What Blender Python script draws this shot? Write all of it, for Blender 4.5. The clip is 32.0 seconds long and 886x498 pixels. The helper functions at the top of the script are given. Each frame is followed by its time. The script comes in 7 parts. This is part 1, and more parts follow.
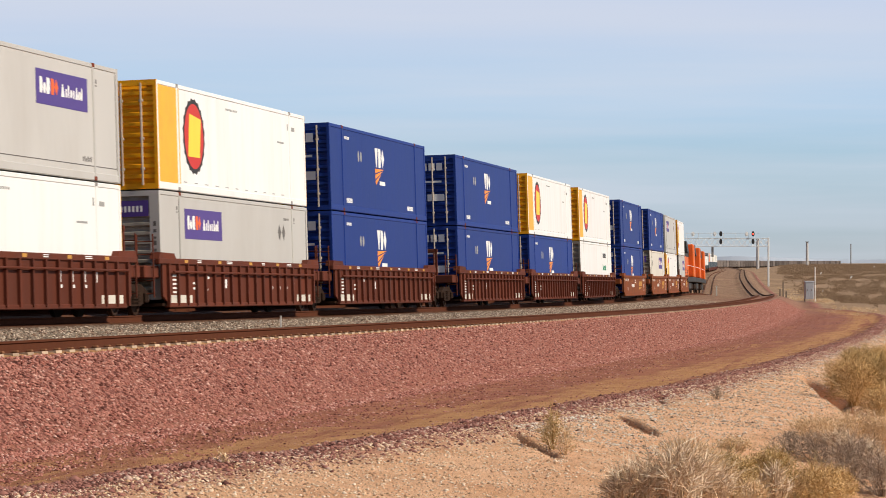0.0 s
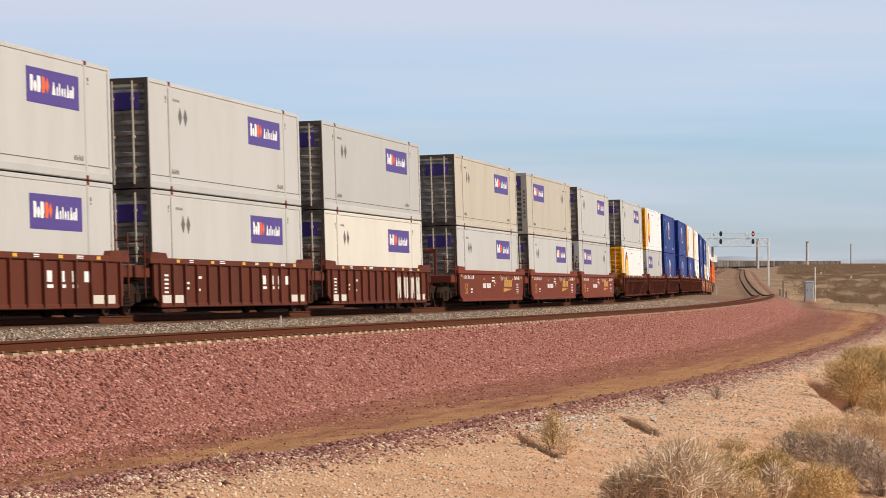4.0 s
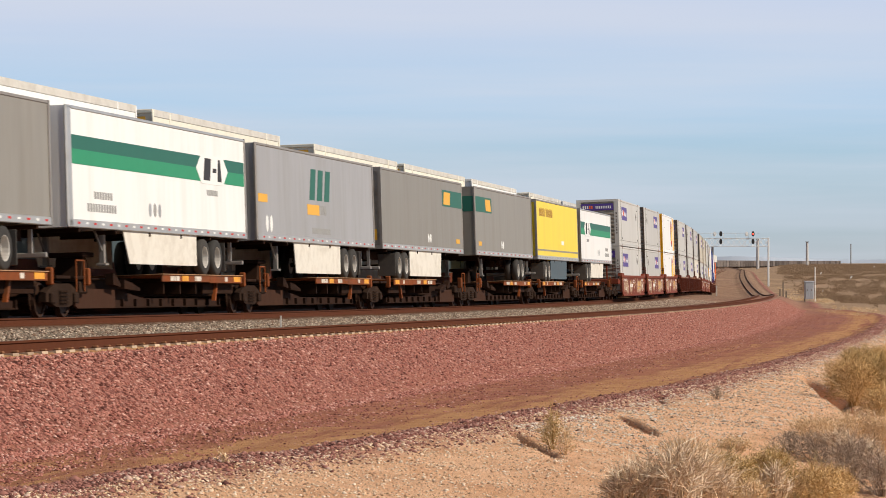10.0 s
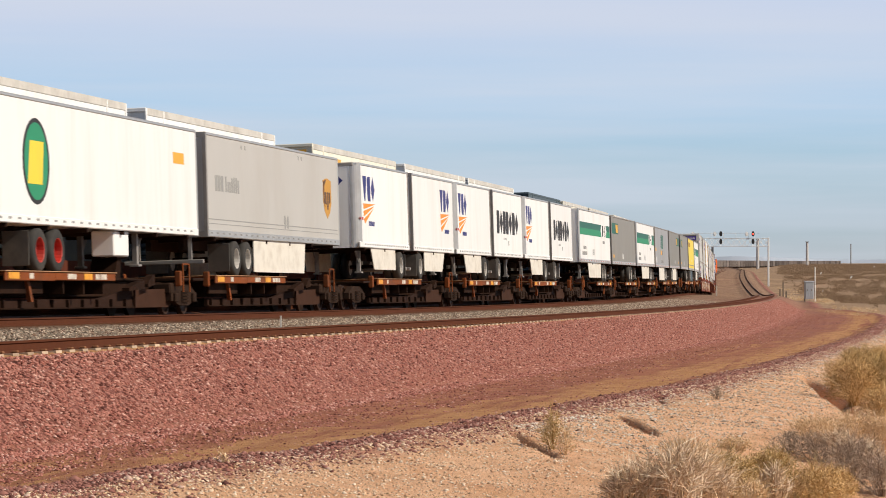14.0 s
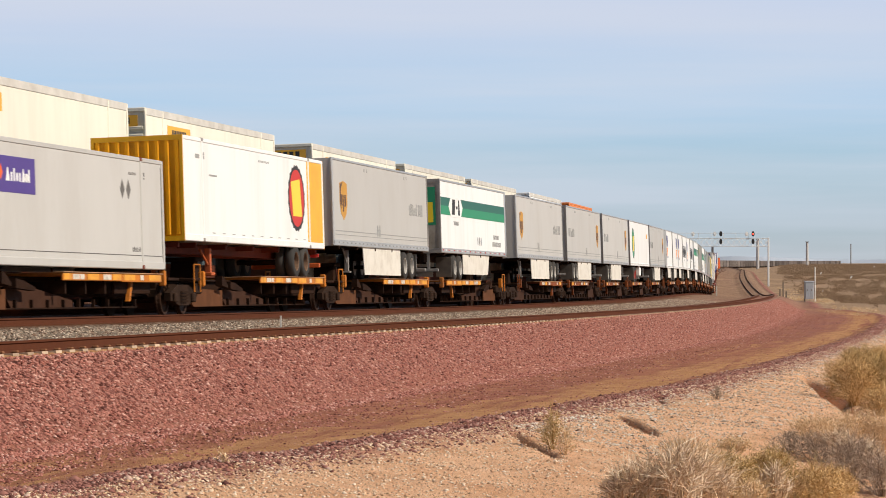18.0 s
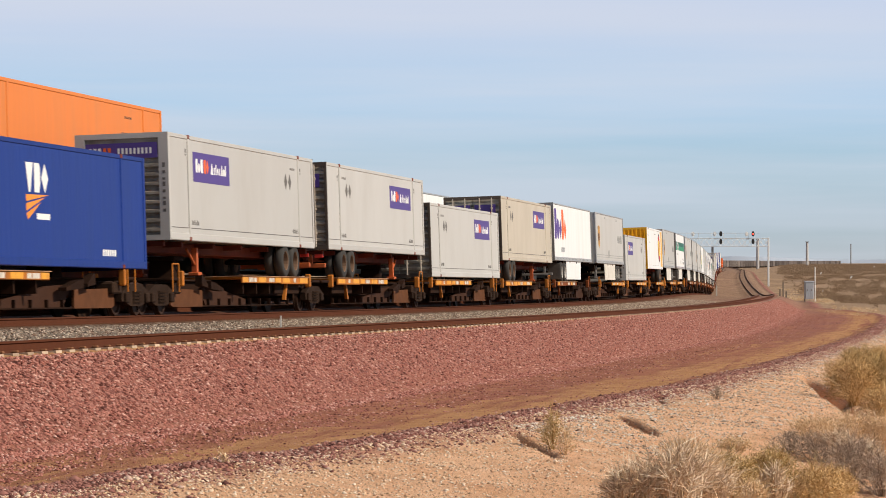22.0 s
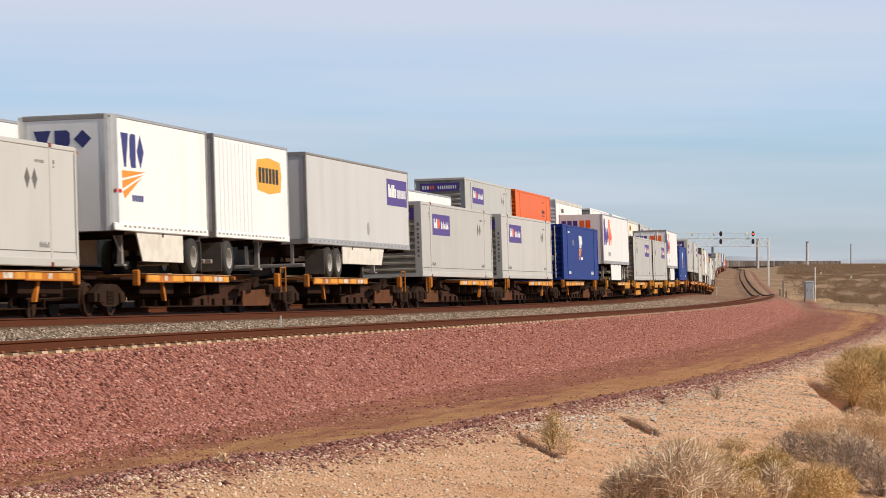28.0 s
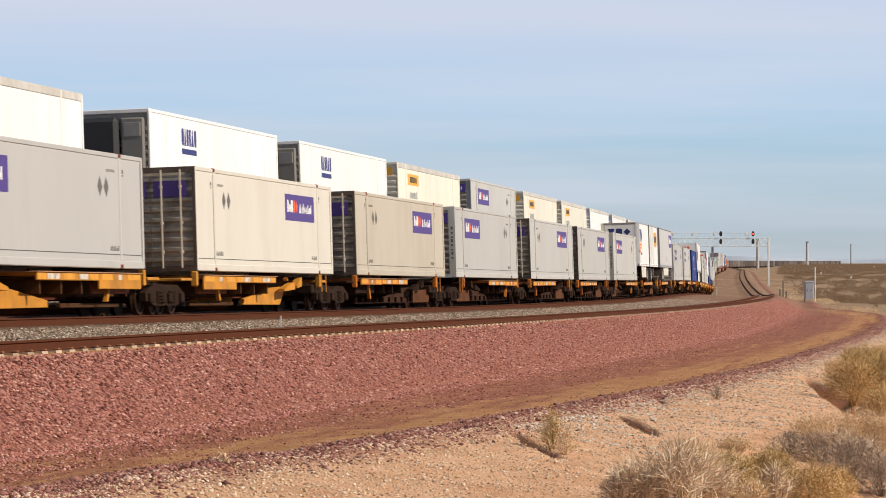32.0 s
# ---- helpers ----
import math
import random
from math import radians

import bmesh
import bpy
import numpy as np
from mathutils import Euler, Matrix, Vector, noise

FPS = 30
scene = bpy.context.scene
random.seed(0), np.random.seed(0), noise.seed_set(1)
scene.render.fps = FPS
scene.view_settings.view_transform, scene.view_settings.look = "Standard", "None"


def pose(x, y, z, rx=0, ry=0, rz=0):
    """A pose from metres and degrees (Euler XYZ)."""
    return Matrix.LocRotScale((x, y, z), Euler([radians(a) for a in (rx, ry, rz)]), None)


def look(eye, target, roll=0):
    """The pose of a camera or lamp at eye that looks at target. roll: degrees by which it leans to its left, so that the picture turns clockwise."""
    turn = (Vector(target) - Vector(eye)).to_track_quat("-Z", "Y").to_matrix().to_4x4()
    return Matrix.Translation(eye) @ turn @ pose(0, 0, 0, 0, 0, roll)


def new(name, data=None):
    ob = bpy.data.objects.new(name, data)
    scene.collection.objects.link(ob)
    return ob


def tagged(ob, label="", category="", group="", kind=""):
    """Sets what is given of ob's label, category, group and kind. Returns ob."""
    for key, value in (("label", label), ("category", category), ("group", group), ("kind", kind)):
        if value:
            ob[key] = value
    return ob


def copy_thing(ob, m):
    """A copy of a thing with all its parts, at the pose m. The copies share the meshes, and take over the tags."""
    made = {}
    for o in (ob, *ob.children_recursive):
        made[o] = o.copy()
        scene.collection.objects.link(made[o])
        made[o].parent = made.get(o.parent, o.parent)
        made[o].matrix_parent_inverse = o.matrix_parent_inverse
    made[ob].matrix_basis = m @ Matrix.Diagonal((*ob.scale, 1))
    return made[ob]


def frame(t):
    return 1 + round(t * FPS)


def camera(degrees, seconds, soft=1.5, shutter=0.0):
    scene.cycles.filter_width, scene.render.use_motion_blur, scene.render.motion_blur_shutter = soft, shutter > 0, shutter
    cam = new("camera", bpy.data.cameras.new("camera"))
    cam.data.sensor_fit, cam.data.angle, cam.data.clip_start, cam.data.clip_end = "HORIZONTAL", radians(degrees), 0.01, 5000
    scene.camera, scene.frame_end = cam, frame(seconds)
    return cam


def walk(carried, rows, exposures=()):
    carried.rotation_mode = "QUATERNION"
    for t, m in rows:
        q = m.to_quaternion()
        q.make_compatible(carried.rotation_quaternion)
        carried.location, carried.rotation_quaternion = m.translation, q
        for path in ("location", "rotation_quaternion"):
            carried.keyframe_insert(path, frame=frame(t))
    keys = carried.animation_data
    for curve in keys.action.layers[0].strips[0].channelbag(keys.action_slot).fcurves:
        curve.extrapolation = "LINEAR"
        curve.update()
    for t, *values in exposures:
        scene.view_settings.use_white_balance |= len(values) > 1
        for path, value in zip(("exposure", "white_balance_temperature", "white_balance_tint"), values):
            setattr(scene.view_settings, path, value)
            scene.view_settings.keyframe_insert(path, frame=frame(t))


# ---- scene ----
# ---------------------------------------------------------------- camera
EYE = (0.0, 0.0, 1.436)
cam = camera(17.70, 32.0, soft=0.8, shutter=0.12)
AIM = look(EYE, (0.0, 100.0, 1.436 + 100 * 21 / 5036))
walk(cam, [(0.0, AIM), (32.0, AIM)])

# ---------------------------------------------------------------- the railway's line
# plan and profile of the middle track, by distance along it (s, metres; 0 lies about 73 m before the camera)
BEND_S = (-20, 60, 130, 190, 250, 320, 450, 650, 900, 1200, 1600, 1800)
BEND = (-4.0e-5, -5.03e-4, -5.05e-4, -2.77e-4, -1.02e-4, -9.1e-5, -8e-6, 4.7e-5, 1e-6, -3.7e-5, -2.6e-5, -3.0e-5)
RISE_S = (-1200, -30, 0, 30, 60, 90, 120, 150, 180, 210, 240, 270, 300, 350, 400, 500, 600, 700, 800, 1000, 1300, 6000)
RISE = (12.0, 0.36, 0.0, -0.32, -0.61, -0.87, -1.10, -1.29, -1.49, -1.76, -2.11, -2.50, -2.92, -3.55, -3.95, -3.8, -3.2, -2.6, -2.3, -2.4, -2.7, -2.7)
CANT = 0.0333
NEAR_D, NEAR_Z, NEAR_CANT = 8.10, -0.08, 0.059      # the empty track nearest to the camera
FAR_D, FAR_Z = -4.30, 0.13                           # the far track

GS = np.arange(-1300.0, 5200.0, 2.5)
_k = np.interp(GS, BEND_S, BEND, left=0.0, right=0.0)
_i0 = int(np.argmin(np.abs(GS)))
_th = np.cumsum(_k) * 2.5
_th = _th - _th[_i0] + 0.1989
_mid = _th - _k * 1.25
_x = np.cumsum(np.sin(_mid)) * 2.5
_y = np.cumsum(np.cos(_mid)) * 2.5
GX, GY, GT = _x - _x[_i0] - 9.054, _y - _y[_i0] + 72.93, _th
_z = np.interp(GS, RISE_S, RISE)
_w = np.ones(13) / 13
GZ = np.convolve(np.pad(_z, 6, mode="edge"), _w, mode="valid")


def on_line(s):
    """x, y, z and heading of the middle track's centre at s."""
    return (np.interp(s, GS, GX), np.interp(s, GS, GY), np.interp(s, GS, GZ), np.interp(s, GS, GT))


def beside(s, d, z=0.0, cant=0.0):
    """The point d metres right of the middle track at s, z above its rails."""
    x, y, h, t = on_line(s)
    return x + d * np.cos(t), y - d * np.sin(t), h + z + d * cant


def stand(s, d=0.0, z=0.0, cant=0.0, reach=8.0):
    """The pose of a thing that stands on a track: x ahead, y to the left, z up."""
    a, b = Vector(beside(s - reach, d, z)), Vector(beside(s + reach, d, z))
    ahead = (b - a).normalized()
    left = Vector((0, 0, 1)).cross(ahead).normalized()
    up = ahead.cross(left)
    m = Matrix((ahead, left, up)).transposed().to_4x4()
    m.translation = (a + b) / 2
    return m @ Matrix.Rotation(-cant, 4, "X")


# ---------------------------------------------------------------- light
SUN_EL, SUN_AZ = radians(38), radians(108)           # azimuth clockwise from the way the camera looks
to_sun = Vector((math.sin(SUN_AZ) * math.cos(SUN_EL), math.cos(SUN_AZ) * math.cos(SUN_EL), math.sin(SUN_EL)))
sun = new("sun", bpy.data.lights.new("sun", "SUN"))
sun.data.energy, sun.data.angle, sun.data.color = 4.75, radians(0.6), (1.0, 0.89, 0.74)
sun.matrix_world = look(to_sun * 100, (0, 0, 0))

world = bpy.data.worlds.new("sky")
scene.world = world
world.use_nodes = True
wt = world.node_tree
wt.nodes.clear()
w_out = wt.nodes.new("ShaderNodeOutputWorld")
w_bg = wt.nodes.new("ShaderNodeBackground")
w_sky = wt.nodes.new("ShaderNodeTexSky")
w_sky.sky_type, w_sky.sun_disc = "NISHITA", False
w_sky.sun_elevation, w_sky.sun_rotation = SUN_EL, SUN_AZ
w_sky.altitude, w_sky.air_density, w_sky.dust_density, w_sky.ozone_density = 800, 1.0, 0.6, 1.5
# low haze and thin high cloud over the blue: colour by height above the horizon
w_co = wt.nodes.new("ShaderNodeTexCoord")
w_sep = wt.nodes.new("ShaderNodeSeparateXYZ")
w_haze = wt.nodes.new("ShaderNodeValToRGB")
for _ in range(4):
    w_haze.color_ramp.elements.new(0.5)
for e_, (h_, c_) in zip(w_haze.color_ramp.elements, ((0.0, (0.47, 0.52, 0.56)), (0.03, (0.42, 0.57, 0.67)), (0.055, (0.45, 0.63, 0.82)), (0.085, (0.58, 0.66, 0.82)), (0.13, (0.56, 0.66, 0.83)), (0.5, (0.16, 0.27, 0.52)))):
    e_.position, e_.color = h_, (*c_, 1)
w_veil = wt.nodes.new("ShaderNodeMapRange")
w_veil.inputs["From Min"].default_value, w_veil.inputs["From Max"].default_value = 0.10, 0.45
w_veil.inputs["To Min"].default_value, w_veil.inputs["To Max"].default_value = 1.0, 0.0
w_map = wt.nodes.new("ShaderNodeMapping")
w_map.inputs["Scale"].default_value = (2.2, 2.2, 42.0)
w_noise = wt.nodes.new("ShaderNodeTexNoise")
w_noise.inputs["Scale"].default_value, w_noise.inputs["Detail"].default_value = 1.5, 5.0
w_ramp = wt.nodes.new("ShaderNodeMapRange")
w_ramp.inputs["From Min"].default_value, w_ramp.inputs["From Max"].default_value = 0.40, 0.68
w_ramp.inputs["To Max"].default_value = 0.55
w_cloud = wt.nodes.new("ShaderNodeMix")
w_cloud.data_type = "RGBA"
w_cloud.inputs[7].default_value = (0.66, 0.70, 0.80, 1)
w_gain = wt.nodes.new("ShaderNodeVectorMath")
w_gain.operation, w_gain.inputs[3].default_value = "SCALE", 16.7
w_mix = wt.nodes.new("ShaderNodeMix")
w_mix.data_type = "RGBA"
wt.links.new(w_co.outputs["Generated"], w_sep.inputs[0])
wt.links.new(w_sep.outputs["Z"], w_haze.inputs["Fac"])
wt.links.new(w_sep.outputs["Z"], w_veil.inputs["Value"])
wt.links.new(w_co.outputs["Generated"], w_map.inputs["Vector"])
wt.links.new(w_map.outputs["Vector"], w_noise.inputs["Vector"])
wt.links.new(w_noise.outputs["Fac"], w_ramp.inputs["Value"])
wt.links.new(w_ramp.outputs["Result"], w_cloud.inputs[0])
wt.links.new(w_haze.outputs["Color"], w_cloud.inputs[6])
wt.links.new(w_cloud.outputs[2], w_gain.inputs[0])
wt.links.new(w_veil.outputs["Result"], w_mix.inputs[0])
wt.links.new(w_sky.outputs["Color"], w_mix.inputs[6])
wt.links.new(w_gain.outputs[0], w_mix.inputs[7])
wt.links.new(w_mix.outputs[2], w_bg.inputs["Color"])
wt.links.new(w_bg.outputs["Background"], w_out.inputs["Surface"])
w_bg.inputs["Strength"].default_value = 0.06
scene.view_settings.exposure = 0.0

# ---------------------------------------------------------------- materials


def mat(name, colour, rough=0.6, metal=0.0, vary=0.12, scale=3.0, dirt=None, dirt_amount=0.0, dirt_scale=1.2, bump=0.0, bump_scale=40.0,
        stretch=(1, 1, 1), tones=0.0, spec=0.4):
    """A painted, rusty or plain surface: a base colour with broad and fine variation, stains, and relief."""
    m = bpy.data.materials.new(name)
    m.use_nodes = True
    t = m.node_tree
    b = t.nodes["Principled BSDF"]
    b.inputs["Roughness"].default_value, b.inputs["Metallic"].default_value = rough, metal
    b.inputs["Specular IOR Level"].default_value = spec
    co = t.nodes.new("ShaderNodeTexCoord")
    mp = t.nodes.new("ShaderNodeMapping")
    mp.inputs["Scale"].default_value = stretch
    info = t.nodes.new("ShaderNodeObjectInfo")
    shift = t.nodes.new("ShaderNodeVectorMath")
    shift.operation = "ADD"
    big = t.nodes.new("ShaderNodeMath")
    big.operation, big.inputs[1].default_value = "MULTIPLY", 37.0
    t.links.new(info.outputs["Random"], big.inputs[0])
    t.links.new(co.outputs["Object"], mp.inputs["Vector"])
    t.links.new(mp.outputs["Vector"], shift.inputs[0])
    t.links.new(big.outputs[0], shift.inputs[1])
    n1 = t.nodes.new("ShaderNodeTexNoise")
    n1.inputs["Scale"].default_value, n1.inputs["Detail"].default_value = scale, 6.0
    t.links.new(shift.outputs[0], n1.inputs["Vector"])
    lo, hi = [max(0.0, c * (1 - vary)) for c in colour], [min(1.0, c * (1 + vary)) for c in colour]
    mix = t.nodes.new("ShaderNodeMix")
    mix.data_type = "RGBA"
    mix.inputs[6].default_value, mix.inputs[7].default_value = (*lo, 1), (*hi, 1)
    t.links.new(n1.outputs["Fac"], mix.inputs[0])
    out = mix.outputs[2]
    if tones:
        hsv = t.nodes.new("ShaderNodeHueSaturation")
        mr = t.nodes.new("ShaderNodeMapRange")
        mr.inputs["To Min"].default_value, mr.inputs["To Max"].default_value = 1 - tones, 1 + tones
        t.links.new(info.outputs["Random"], mr.inputs["Value"])
        t.links.new(mr.outputs[0], hsv.inputs["Value"])
        t.links.new(out, hsv.inputs["Color"])
        out = hsv.outputs["Color"]
    if dirt:
        n2 = t.nodes.new("ShaderNodeTexNoise")
        n2.inputs["Scale"].default_value, n2.inputs["Detail"].default_value, n2.inputs["Roughness"].default_value = dirt_scale, 8.0, 0.65
        t.links.new(shift.outputs[0], n2.inputs["Vector"])
        r2 = t.nodes.new("ShaderNodeMapRange")
        r2.inputs["From Min"].default_value, r2.inputs["From Max"].default_value = 0.45, 0.75
        r2.inputs["To Max"].default_value = dirt_amount
        t.links.new(n2.outputs["Fac"], r2.inputs["Value"])
        m2 = t.nodes.new("ShaderNodeMix")
        m2.data_type = "RGBA"
        m2.inputs[7].default_value = (*dirt, 1)
        t.links.new(r2.outputs[0], m2.inputs[0])
        t.links.new(out, m2.inputs[6])
        out = m2.outputs[2]
    t.links.new(out, b.inputs["Base Color"])
    if bump:
        n3 = t.nodes.new("ShaderNodeTexNoise")
        n3.inputs["Scale"].default_value, n3.inputs["Detail"].default_value = bump_scale, 4.0
        t.links.new(mp.outputs["Vector"], n3.inputs["Vector"])
        bp = t.nodes.new("ShaderNodeBump")
        bp.inputs["Strength"].default_value, bp.inputs["Distance"].default_value = bump, 0.02
        t.links.new(n3.outputs["Fac"], bp.inputs["Height"])
        t.links.new(bp.outputs["Normal"], b.inputs["Normal"])
    return m


GRIME = (0.16, 0.12, 0.09)
DOWN = (1.0, 1.0, 0.12)          # streaks that run down
M = {}
